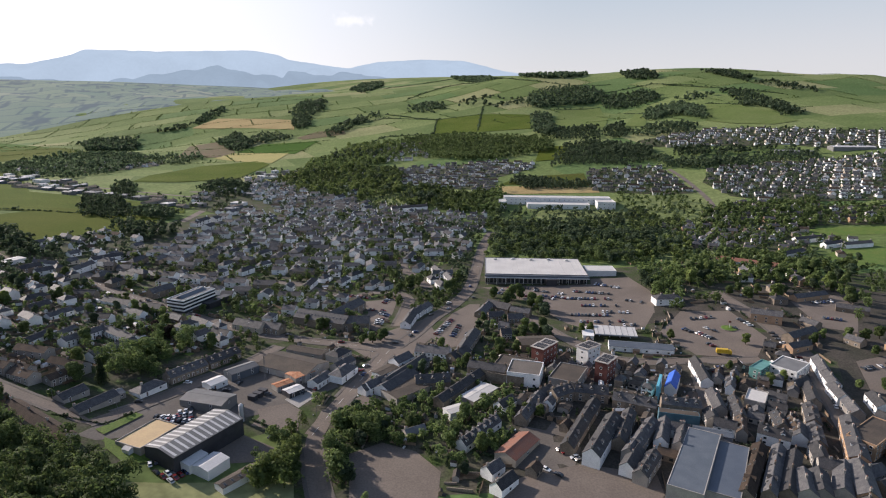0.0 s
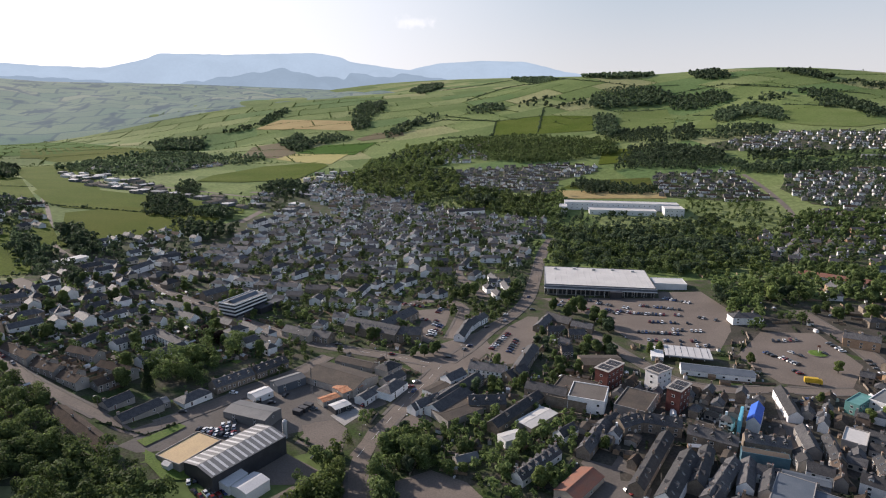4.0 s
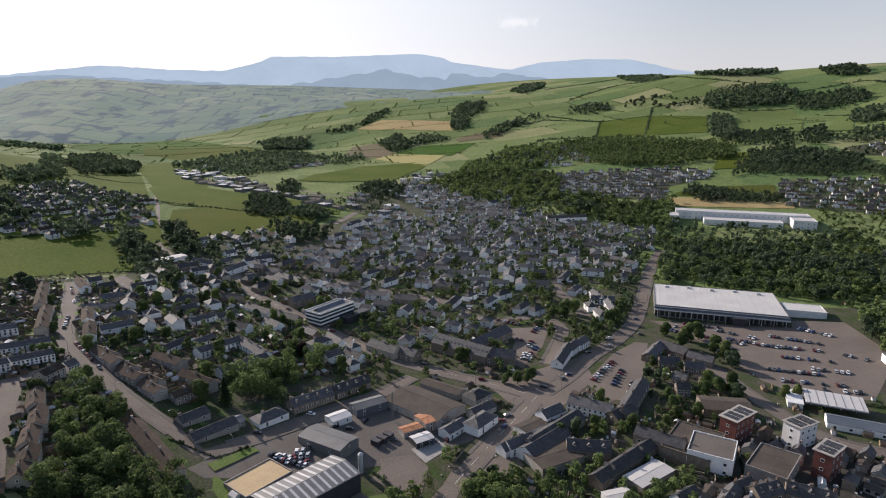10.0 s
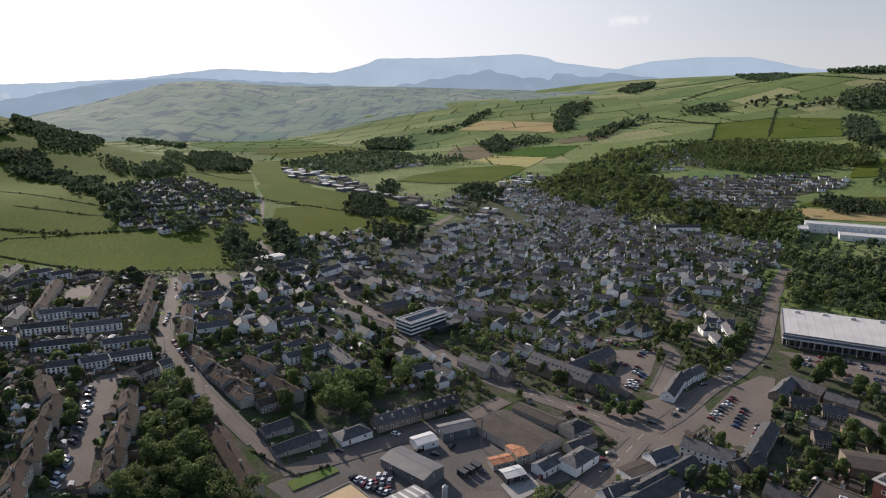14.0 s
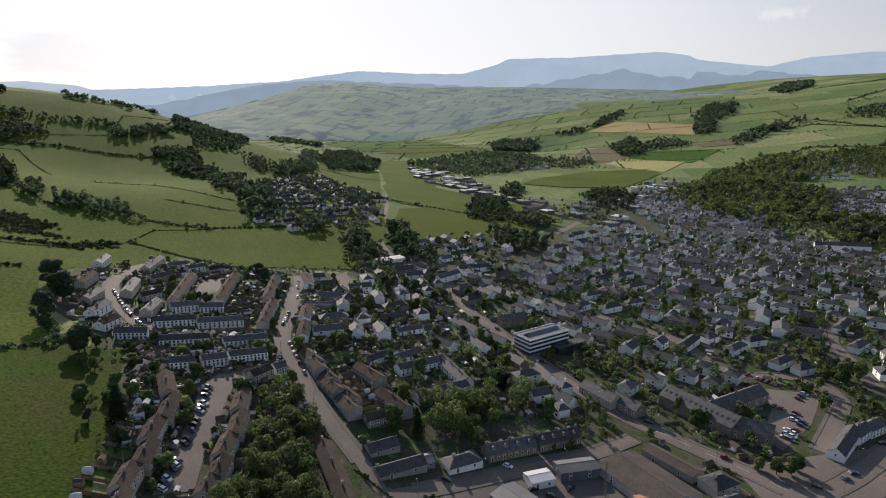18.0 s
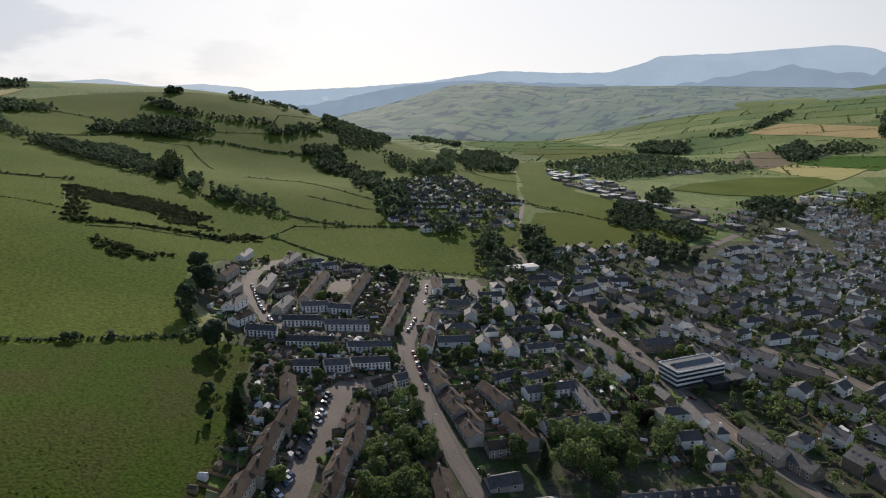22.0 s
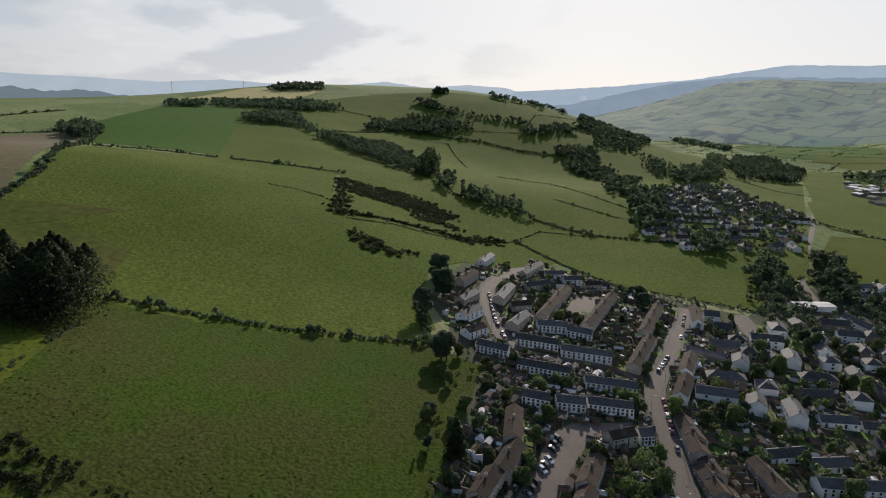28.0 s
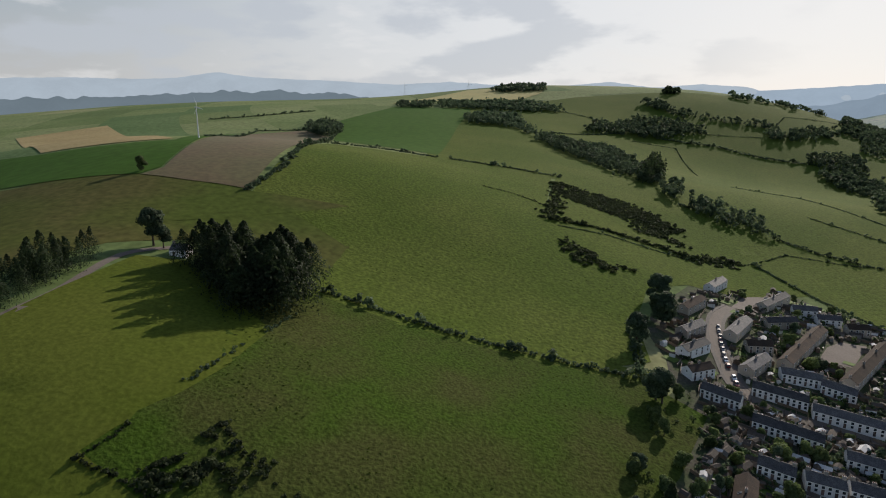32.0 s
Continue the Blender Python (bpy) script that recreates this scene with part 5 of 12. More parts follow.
def ribbed_shed(a, b, **kw):
    top = house(a, b, **kw)
    l, w = math.hypot(b[0] - a[0], b[1] - a[1]) / 2, kw["width"] / 2
    t = math.atan(kw["rise"] / w)
    strip = Shape().box(-0.55, 0.55, -w / 2 + 0.3, w / 2 - 0.2, 0, 0.06).mesh("rooflight", M["steel_pale"])
    for i in range(12):
        for sg in (-1, 1):
            part("rooflight", strip, top, at=pose(-l + 2 * l * (i + 0.5) / 12, sg * w / 2, kw["eaves"] + kw["rise"] / 2 + 0.12, -sg * math.degrees(t)), label="pale translucent roof strip")
    return top


def tower(a, b, c, h, walls, label):
    """A flat-roofed block under a thin overhanging roof that carries dark panels."""
    top, l, d = block(a, b, c, h, walls, "steel_grey", label, "building", "building", 0.3, win=4, floors=3)
    part("roof_plate", Shape().box(-l - 0.7, l + 0.7, -d - 0.7, -0.25, h + 0.75, h + 1.05).box(-l - 0.7, l + 0.7, 0.25, d + 0.7, h + 0.35, h + 0.65).mesh("roof_plate", M["grey_harl"]), top, "pale grey overhanging roof plates")
    panel = Shape().box(-l * 0.24, l * 0.24, -d * 0.16, d * 0.16, 0, 0.22).mesh("roof_panel", M["dark_clad"])
    for g in (-1, 1):
        for i in range(3):
            for k in (-0.2, 0.2):
                part("roof_panel", panel, top, at=pose(l * 0.6 * (i - 1), d * (0.5 * g + k), h + (1.06 if g < 0 else 0.66)))


def canopy(a, b, c):
    top = new("filling_station_canopy")
    L, ang = math.hypot(b[0] - a[0], b[1] - a[1]), math.atan2(b[1] - a[1], b[0] - a[0])
    D = abs(-(c[0] - a[0]) * math.sin(ang) + (c[1] - a[1]) * math.cos(ang))
    cx, cy = a[0] + math.cos(ang) * L / 2 - math.sin(ang) * D / 2, a[1] + math.sin(ang) * L / 2 + math.cos(ang) * D / 2
    top.matrix_world = pose(cx, cy, land(cx, cy), 0, 0, math.degrees(ang))
    tagged(top, "white flat filling station canopy on steel posts", "canopy")
    part("roof", Shape().box(-L / 2, L / 2, -D / 2, D / 2, 4.75, 5.3).mesh("roof", M["steel_pale"]), top)
    part("fascia", Shape().box(-L / 2 - 0.15, L / 2 + 0.15, -D / 2 - 0.15, D / 2 + 0.15, 4.3, 4.74).mesh("fascia", M["steel_blue"]), top, "blue fascia under the roof edge")
    rib = Shape().box(-0.12, 0.12, -D / 2 + 0.3, D / 2 - 0.3, 0, 0.12).mesh("roof_rib", M["steel_grey"])
    for i in range(7):
        part("roof_rib", rib, top, at=pose(-L / 2 + L * (i + 0.5) / 7, 0, 5.3))
    post = Shape().box(-0.2, 0.2, -0.2, 0.2, -0.3, 4.6).mesh("post", M["white_paint"])
    for i in range(4):
        part("post", post, top, at=pose(-L / 2 + L * (i + 0.5) / 4, 0, 0))
    part("kiosk", Shape().box(-L / 2 - 8, -L / 2 - 1, -D / 2, D / 2, -0.5, 3.2).box(-L / 2 - 8.3, -L / 2 - 0.7, -D / 2 - 0.3, D / 2 + 0.3, 3.2, 3.5).mesh("kiosk", [M["white_clad"]]), top, "white flat-roofed kiosk")
    FOOT.append((cx, cy, math.cos(ang), math.sin(ang), L / 2 + 8, D / 2))


def turbine(x, y, h):
    top = new("wind_turbine")
    top.matrix_world = pose(x, y, land(x, y), 0, 0, -30)
    tagged(top, "slender white wind turbine standing in a field", "wind turbine", "wind turbines")
    part("tower", Shape().tube(0, 0, -1, h, 0.024 * h, 0.012 * h, 10).mesh("tower", M["white_paint"]), top)
    part("nacelle", Shape().box(-0.03 * h, 0.05 * h, -0.018 * h, 0.018 * h, h - 0.01 * h, h + 0.03 * h).mesh("nacelle", M["white_paint"]), top)
    for k in range(3):
        b = Shape().add([(0, -0.008 * h, 0), (0.012 * h, 0.02 * h, 0.08 * h), (0.004 * h, 0, 0.36 * h), (0, 0.012 * h, 0)], [(0, 1, 2), (1, 3, 2), (3, 0, 2), (0, 3, 1)]).mesh("blade", M["white_paint"])
        part("blade", b, top, at=pose(-0.04 * h, 0, h + 0.01 * h, 120 * k + 20, 0, 0))


def lorry(x, y, deg):
    top = new("lorry")
    top.matrix_world = pose(x, y, land(x, y) + 0.2, 0, 0, deg)
    tagged(top, "yellow box lorry parked in the yard", "lorry")
    part("body", Shape().box(-4.5, 2.6, -1.25, 1.25, 1.0, 3.7).mesh("body", M["yellow_paint"]), top)
    part("cab", Shape().box(2.75, 4.6, -1.2, 1.2, 0.6, 2.2).add([(2.75, -1.2, 2.2), (4.6, -1.2, 2.2), (4.6, 1.2, 2.2), (2.75, 1.2, 2.2), (2.75, -1.1, 3.2), (4.2, -1.1, 3.2), (4.2, 1.1, 3.2), (2.75, 1.1, 3.2)], [(4, 5, 6, 7), (0, 1, 5, 4), (1, 2, 6, 5), (2, 3, 7, 6), (3, 0, 4, 7)]).mesh("cab", M["yellow_paint"]), top)
    part("windscreen", Shape().slab([(4.62, -1.0, 2.3), (4.62, 1.0, 2.3), (4.3, 1.0, 3.1), (4.3, -1.0, 3.1)], 0.05).mesh("windscreen", M["glass"]), top)
    for wx in (-3.4, -2.2, 3.5):
        for wy in (-1.05, 1.05):
            part("wheel", CARS[-1], top, at=Matrix.LocRotScale((wx, wy, 0.5), Euler((0, 0, 0)), (1.5, 1.6, 1.5)))


def roundabout(x, y):
    top = new("traffic_island")
    top.matrix_world = pose(x, y, land(x, y) + 0.1)
    tagged(top, "round planted traffic island with a red marker post", "traffic island")
    part("kerb", Shape().tube(0, 0, -0.5, 0.25, 6.2, 6.0, 24).mesh("kerb", M["concrete"]), top, "pale stone kerb ring")
    part("planting", Shape().tube(0, 0, 0.2, 0.5, 5.6, 4.9, 20).tube(0, 0, 0.5, 0.9, 3.0, 1.6, 14).mesh("planting", M["lawn"]), top, "mounded green planting")
    part("post", Shape().tube(0, 0, 0.8, 5.0, 0.12, 0.1, 8).box(-0.9, 0.9, -0.12, 0.12, 4.2, 5.6, 1).mesh("post", [M["white_paint"], M["red_tile"]]), top, "red and white marker post")


LAMP = {}


def street_lamp(x, y, deg, h=7.0):
    if not LAMP:
        LAMP["pole"] = Shape().tube(0, 0, -0.4, h, 0.1, 0.06, 8).mesh("pole", M["steel_grey"])
        LAMP["arm"] = Shape().box(0, 1.5, -0.04, 0.04, h - 0.08, h).mesh("arm", M["steel_grey"])
        LAMP["lantern"] = Shape().box(1.2, 1.9, -0.14, 0.14, h - 0.02, h + 0.12).box(1.25, 1.85, -0.1, 0.1, h - 0.08, h - 0.02).mesh("lantern", M["steel_pale"])
    top = new("street_lamp")
    top.matrix_world = pose(x, y, land(x, y) + 0.2, 0, 0, deg)
    tagged(top, "grey steel street lamp on the kerb", "street lamp", "street lamps")
    for k in ("pole", "arm", "lantern"):
        part(k, LAMP[k], top)


def street_lamps(count=44):
    done = 0
    for pts, half, line, width in ROADS:
        if not width:
            continue
        for i in range(3, len(line) - 2, 5):
            d = (line[i + 1] - line[i - 1]).normalized()
            side = 1 if (i // 5) % 2 else -1
            n = Vector((-d.y, d.x)) * side
            q = line[i] + n * (width / 2 + 0.5)
            if done < count and free(q.x, q.y, 1.0):
                street_lamp(q.x, q.y, math.degrees(math.atan2(-n.y, -n.x)))
                done += 1


def tank(x, y):
    top = new("silo")
    top.matrix_world = pose(x, y, land(x, y))
    tagged(top, "tall silver metal silo beside the shed", "silo")
    part("body", Shape().tube(0, 0, -0.3, 8.5, 1.2, 1.2, 18).tube(0, 0, 8.5, 9.4, 1.2, 0.3, 18).mesh("body", M["steel_pale"]), top)
    part("ladder", Shape().box(1.2, 1.4, -0.25, -0.2, 0.3, 9).box(1.2, 1.4, 0.2, 0.25, 0.3, 9).mesh("ladder", M["steel_grey"]), top)


def mast(x, y, h=15.0):
    top = new("mast")
    top.matrix_world = pose(x, y, land(x, y))
    tagged(top, "slender grey lattice mast in the works yard", "mast")
    for sx, sy in ((-0.5, -0.5), (0.5, -0.5), (0.5, 0.5), (-0.5, 0.5)):
        part("leg", Shape().add([(sx - 0.05, sy - 0.05, -0.3), (sx + 0.05, sy - 0.05, -0.3), (sx + 0.05, sy + 0.05, -0.3), (sx - 0.05, sy + 0.05, -0.3), (sx * 0.3 - 0.05, sy * 0.3 - 0.05, h), (sx * 0.3 + 0.05, sy * 0.3 - 0.05, h), (sx * 0.3 + 0.05, sy * 0.3 + 0.05, h), (sx * 0.3 - 0.05, sy * 0.3 + 0.05, h)],
                                [(4, 5, 6, 7), (0, 1, 5, 4), (1, 2, 6, 5), (2, 3, 7, 6), (3, 0, 4, 7)]).mesh("leg", M["steel_grey"]), top)
    s = Shape()
    for i in range(10):
        r = 0.5 * (1 - 0.7 * i / 10)
        s.box(-r, r, -r - 0.03, -r + 0.03, i * h / 10 + 0.5, i * h / 10 + 0.58).box(-r, r, r - 0.03, r + 0.03, i * h / 10 + 0.5, i * h / 10 + 0.58)
    part("bracing", s.mesh("bracing", M["steel_grey"]), top)


# ---- ground, sky line ----
def ground_sheet():
    def axis(a, b, fine, far, grow):
        v = list(np.arange(a, b, fine))
        s = fine
        while v[-1] < far:
            s = min(s * grow, 70)
            v.append(v[-1] + s)
        s = fine
        lo = [v[0]]
        while lo[-1] > -far:
            s = min(s * grow, 70)
            lo.append(lo[-1] - s)
        return np.array(lo[:0:-1] + v)
    xs, ys = axis(-960, 420, 10, 6400, 1.12), axis(-200, 1150, 10, 6400, 1.12)
    gx, gy = np.meshgrid(xs, ys)
    gz = lands(gx.ravel(), gy.ravel())
    nx = len(xs)
    faces = [(r * nx + c, r * nx + c + 1, (r + 1) * nx + c + 1, (r + 1) * nx + c) for r in range(len(ys) - 1) for c in range(nx - 1)]
    ob = new("ground", mesh_of("ground", np.stack([gx.ravel(), gy.ravel(), gz], 1), faces, M["farmland"], smooth=True))
    tagged(ob, "rolling green farmland of pasture and crop fields", "ground", "", "structure")


ground_sheet()


def ridge(name, radius, tops, colour, label, rough=0.12, seed=0, centre=(-52, 91)):
    """A far line of hills: (degrees left of +y, degrees above the level) from end to end, on an arc about the town."""
    rng = np.random.default_rng(seed)
    # both ends fade out below the level
    tops = [(tops[0][0] - 5, -2.5)] + tops + [(tops[-1][0] + 5, -2.5)]
    az = np.arange(tops[0][0], tops[-1][0], 0.12)
    el = np.interp(az, [t[0] for t in tops], [t[1] for t in tops])
    k = np.hanning(9)
    el = np.convolve(np.pad(el, 4, mode="edge"), k / k.sum(), "valid")
    jit = np.convolve(rng.normal(size=az.size + 8), k / k.sum(), "valid")
    el = el + rough * jit * 0.25
    vs, fs = [], []
    for i, (a, e) in enumerate(zip(np.radians(az), el)):
        for r, dz in ((radius, 0.0), (radius - 160, -25), (radius - 330, -90), (radius - 480, -330)):
            x, y = centre[0] - math.sin(a) * r, centre[1] + math.cos(a) * r
            w = 1 + 0.25 * math.sin(i * 0.31 + dz) * (dz < -5)
            vs.append((x, y, 145.6 + radius * math.tan(radians(e)) + dz * w))
        if i:
            for j in range(3):
                fs.append((4 * i - 4 + j, 4 * i + j, 4 * i + 1 + j, 4 * i - 3 + j))
    # the haze before the hills is painted in as their own glowing colour
    m = mat("far_hill_haze", colour, 1.0, [c * 0.93 for c in colour], 0.004, fine=0.02, emit=1.0, spec=0.0)
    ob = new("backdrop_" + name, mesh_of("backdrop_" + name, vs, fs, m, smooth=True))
    return tagged(ob, label, "distant hills", "", "structure")


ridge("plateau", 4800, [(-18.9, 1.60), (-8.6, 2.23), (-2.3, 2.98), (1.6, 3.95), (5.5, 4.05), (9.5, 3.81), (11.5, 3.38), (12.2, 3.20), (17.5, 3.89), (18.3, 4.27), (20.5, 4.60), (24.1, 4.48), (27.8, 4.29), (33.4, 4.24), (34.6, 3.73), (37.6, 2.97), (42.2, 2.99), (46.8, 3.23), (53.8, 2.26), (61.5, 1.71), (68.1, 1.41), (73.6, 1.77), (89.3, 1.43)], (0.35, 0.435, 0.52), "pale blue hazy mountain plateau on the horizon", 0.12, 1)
ridge("foothill", 4500, [(5.3, 1.42), (7.9, 2.42), (13.0, 2.94), (13.7, 2.52), (17.7, 3.04), (17.8, 2.52), (21.7, 2.92), (23.4, 3.37), (24.9, 3.07), (29.1, 2.47), (33.3, 1.87), (36.5, 1.94), (40.1, 2.10), (49.9, 2.41), (55.0, 2.04), (59.1, 1.29), (63.2, 0.45), (67.2, 0.05), (100.1, 0.04)], (0.245, 0.315, 0.385), "foothills below the mountain plateau in painted blue-grey haze", 0.12, 2)
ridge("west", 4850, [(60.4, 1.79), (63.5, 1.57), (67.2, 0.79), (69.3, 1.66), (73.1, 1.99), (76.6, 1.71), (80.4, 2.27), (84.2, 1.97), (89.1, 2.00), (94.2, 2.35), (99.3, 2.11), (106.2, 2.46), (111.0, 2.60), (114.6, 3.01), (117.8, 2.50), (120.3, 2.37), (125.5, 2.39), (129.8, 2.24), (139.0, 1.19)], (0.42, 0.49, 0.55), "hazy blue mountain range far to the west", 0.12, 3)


def far_slope(az0, az1, r0, r1, tops):
    """The far side of the valley: a long slope of fields that rises to a skyline (degrees left of +y, degrees above the level)."""
    az = np.arange(az0, az1, 0.4)
    top = 145.6 + r1 * np.tan(np.radians(np.interp(az, [t[0] for t in tops], [t[1] for t in tops])))
    k = np.hanning(9)
    top = np.convolve(np.pad(top, 4, mode="edge"), k / k.sum(), "valid")
    vs, fs, n = [], [], 26
    for i, a in enumerate(np.radians(az)):
        for j in range(n + 2):
            f = min(j, n) / n
            r = r0 + (r1 - r0) * f + (90 if j > n else 0)
            x, y = -52 - math.sin(a) * r, 91 + math.cos(a) * r
            foot = land(-52 - math.sin(a) * r0, 91 + math.cos(a) * r0)
            wave = 9 * math.sin(i * 0.23 + 5 * f) * math.sin(3.14 * f) + 6 * math.sin(i * 0.61 - 9 * f) * math.sin(3.14 * f)
            vs.append((x, y, max(foot - 6 * (j == 0) + (top[i] - foot) * f ** 0.85 + wave - (120 if j > n else 0), -40)))
        if i:
            w = n + 2
            fs += [(w * (i - 1) + j, w * i + j, w * i + j + 1, w * (i - 1) + j + 1) for j in range(w - 1)]
    # this material glows with a painted haze tint instead of being lit
    ob = new("backdrop_far_slope", mesh_of("backdrop_far_slope", vs, fs, M["far_fields_haze"], smooth=True))
    return tagged(ob, "hazy slope of fields on the far side of the valley", "distant hills", "", "structure")


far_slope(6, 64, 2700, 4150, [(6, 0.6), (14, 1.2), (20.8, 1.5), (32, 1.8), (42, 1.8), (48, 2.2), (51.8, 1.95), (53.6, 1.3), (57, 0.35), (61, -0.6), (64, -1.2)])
ridge("forest", 4300, [(93.0, 0.45), (97.0, 0.75), (99.5, 0.62), (102.2, 1.05), (105.3, 1.42), (107.0, 1.30), (109.6, 1.58), (112.0, 1.36), (114.1, 1.48), (117.5, 1.22), (121.6, 1.0), (128.0, 0.8), (135.0, 0.7)], (0.16, 0.205, 0.235), "dark forested ridge beyond the fields in painted blue-grey haze", 0.5, 5)


# ---- the town and its fields ----
road([(-339.1, 473.2), (-290.4, 435.2), (-256.1, 420.2), (-223.6, 404.2), (-179.8, 385.2), (-142.7, 371.1), (-111.8, 364.8), (-80.0, 358.9), (-58.1, 352.9)], 7.5, line_marks=True)
road([(-58.1, 352.9), (-63.4, 326.0), (-69.3, 302.5), (-75.3, 276.1), (-79.6, 254.9)], 8, line_marks=True)
road([(-58.1, 352.9), (-46.8, 382.6), (-36.0, 423.7), (-22.1, 462.4), (-12.0, 505.9), (-7.6, 566.4), (-1.7, 666.4), (8.7, 746.0)], 7.5)
road([(-410.5, 379.8), (-359.6, 335.2), (-315.6, 295.2), (-282.7, 280.4), (-248.9, 265.4), (-222.5, 256.7), (-201.6, 250.7), (-189.5, 246.0)], 6)
road([(-194.1, 248.0), (-181.0, 244.4), (-175.8, 254.4), (-164.5, 276.7), (-151.5, 302.1), (-137.9, 327.1), (-128.4, 353.1)], 6)
road([(-360.8, 473.2), (-396.5, 481.1), (-433.1, 498.4), (-467.4, 524.9), (-511.1, 573.3), (-600.2, 668.5), (-713.4, 783.1)], 4.6, footway=False)
road([(-461.4, 269.4), (-445.7, 257.2), (-428.8, 249.7), (-408.8, 244.2), (-386.5, 241.1), (-366.5, 239.0), (-353.5, 243.6)], 6)
road([(-353.5, 243.6), (-346.4, 256.3), (-339.6, 276.7), (-325.9, 295.0)], 5, footway=False)
road([(-379.3, 723.9), (-402.6, 906.4), (-337.7, 893.8), (-309.6, 872.2)], 9, footway=False)
road([(-955.4, 979.3), (-823.7, 1004.7), (-672.5, 985.9), (-532.2, 948.8), (-408.6, 919.2)], 8, footway=False)
road([(-287.5, 497.9), (-258.0, 503.9), (-220.2, 501.2), (-185.2, 498.7), (-156.6, 495.3), (-128.2, 472.0), (-107.2, 466.5)], 6)
road([(-107.2, 466.5), (-91.9, 482.2), (-73.8, 484.6), (-60.8, 468.3), (-59.6, 436.0), (-60.3, 399.8)], 6)
road([(-79.7, 607.0), (-78.4, 566.3), (-59.1, 526.8), (-47.3, 502.3)], 6)
road([(32.1, 437.2), (45.8, 408.7), (58.2, 386.3), (75.3, 361.3), (97.0, 354.0), (128.2, 359.7), (151.1, 360.0), (171.7, 363.0)], 7)
road([(188.8, 495.4), (193.7, 462.8), (199.6, 428.8), (200.5, 397.9), (200.0, 368.4), (194.1, 335.3), (183.9, 300.4), (174.7, 266.3)], 9)
road([(-76.7, 277.4), (-77.5, 252.6), (-73.0, 234.3), (-65.9, 215.8), (-57.6, 197.9)], 8)
road([(131.6, 360.0), (124.9, 335.1), (119.3, 306.0), (113.1, 281.0)], 5)
road([(-495.5, 986.6), (-444.3, 981.2), (-388.6, 940.9), (-324.0, 866.8), (-291.1, 810.4)], 12, footway=False)
road([(333.6, 1140.4), (339.8, 1059.8), (339.0, 957.0), (331.1, 896.5)], 8, footway=False)
pavements()
drape("car_park", [(-1.7, 508.9), (92.5, 518.9), (128.7, 447.6), (113.5, 414.0), (80.5, 404.7), (60.0, 422.0), (35.4, 471.7), (24.9, 479.7)], M["asphalt"], 0.12, 14, "large tarmac car park in front of the supermarket", "car park")
drape("car_park", [(-35.8, 380.8), (-23.2, 435.4), (-10.8, 460.5), (-2.8, 460.6), (-4.8, 403.6), (-12.9, 366.1), (-22.0, 360.6)], M["asphalt"], 0.14, 10, "tarmac public car park behind a stone wall", "car park")
drape("car_park", [(-95.5, 456.0), (-69.6, 469.6), (-67.6, 426.2), (-72.9, 388.2), (-83.2, 394.3), (-86.2, 429.5)], M["asphalt"], 0.14, 10, "small tarmac car park by the stone mill", "car park")
drape("road_junction", [(-86.3, 358.5), (-42.3, 419.3), (-31.2, 387.1), (-42.4, 348.9), (-59.5, 334.3), (-73.0, 343.8)], M["asphalt"], 0.13, 10, "wide tarmac road junction with traffic lights", "road")
drape("yard", [(-179.6, 232.4), (-176.4, 244.9), (-164.2, 274.7), (-161.7, 298.6), (-134.3, 341.4), (-90.0, 323.9), (-78.2, 301.6), (-96.9, 279.6), (-170.0, 231.3)], M["concrete"], 0.1, 10, "tarmac works yard between the sheds", "yard")
drape("car_park", [(-286.0, 229.9), (-291.5, 240.8), (-291.8, 269.2), (-286.7, 266.6), (-281.8, 243.7), (-259.3, 224.5), (-240.9, 206.1), (-219.2, 188.7), (-223.0, 176.2), (-242.1, 193.8)], M["asphalt"], 0.16, 8, "long sloping tarmac parking lane between the rows", "car park")
drape("car_park", [(-461.4, 269.4), (-496.6, 292.5), (-512.4, 309.4), (-502.8, 310.3), (-459.6, 278.1)], M["asphalt"], 0.14, 8, "pale tarmac garage court", "car park")
drape("car_park", [(-422.5, 304.4), (-431.4, 315.4), (-430.3, 328.3), (-400.4, 305.6), (-403.7, 290.9)], M["asphalt"], 0.14, 8, "pale tarmac parking court between terraces", "car park")
drape("car_park", [(-398.7, 400.8), (-398.8, 416.3), (-365.8, 403.0), (-364.7, 390.0)], M["asphalt"], 0.14, 8, "pale tarmac car park", "car park")
drape("car_park", [(148.5, 448.7), (184.2, 448.4), (189.9, 397.6), (168.4, 362.8), (134.5, 368.8), (120.8, 405.4)], M["asphalt"], 0.12, 12, "wide tarmac forecourt with a planted island", "car park")
drape("car_park", [(-58.9, 241.2), (-45.3, 250.0), (-29.0, 243.4), (-16.7, 229.1), (-16.5, 212.1), (-52.0, 210.8)], M["asphalt"], 0.12, 10, "tarmac car park among old trees", "car park")
drape("car_park", [(239.3, 473.7), (289.7, 498.7), (282.6, 458.3), (254.4, 409.0), (234.2, 416.5)], M["asphalt"], 0.12, 10, "tarmac yard beside the sandstone buildings", "car park")
drape("car_park", [(12.1, 223.3), (42.6, 234.8), (72.9, 229.3), (72.5, 216.1), (61.9, 203.0), (5.2, 200.5)], M["asphalt"], 0.12, 10, "tarmac court below the old closes", "car park")
drape("yard", [(18.6, 263.3), (34.8, 269.5), (44.5, 247.0), (36.6, 223.5), (19.2, 229.9), (5.5, 237.0)], M["concrete"], 0.1, 10, "gravelled builder's yard", "yard")
drape("yard", [(-69.0, 285.4), (-59.6, 297.6), (-52.1, 289.1), (-53.5, 280.7), (-67.2, 277.4)], M["asphalt"], 0.12, 10, "tarmac yard with parked cars", "yard")
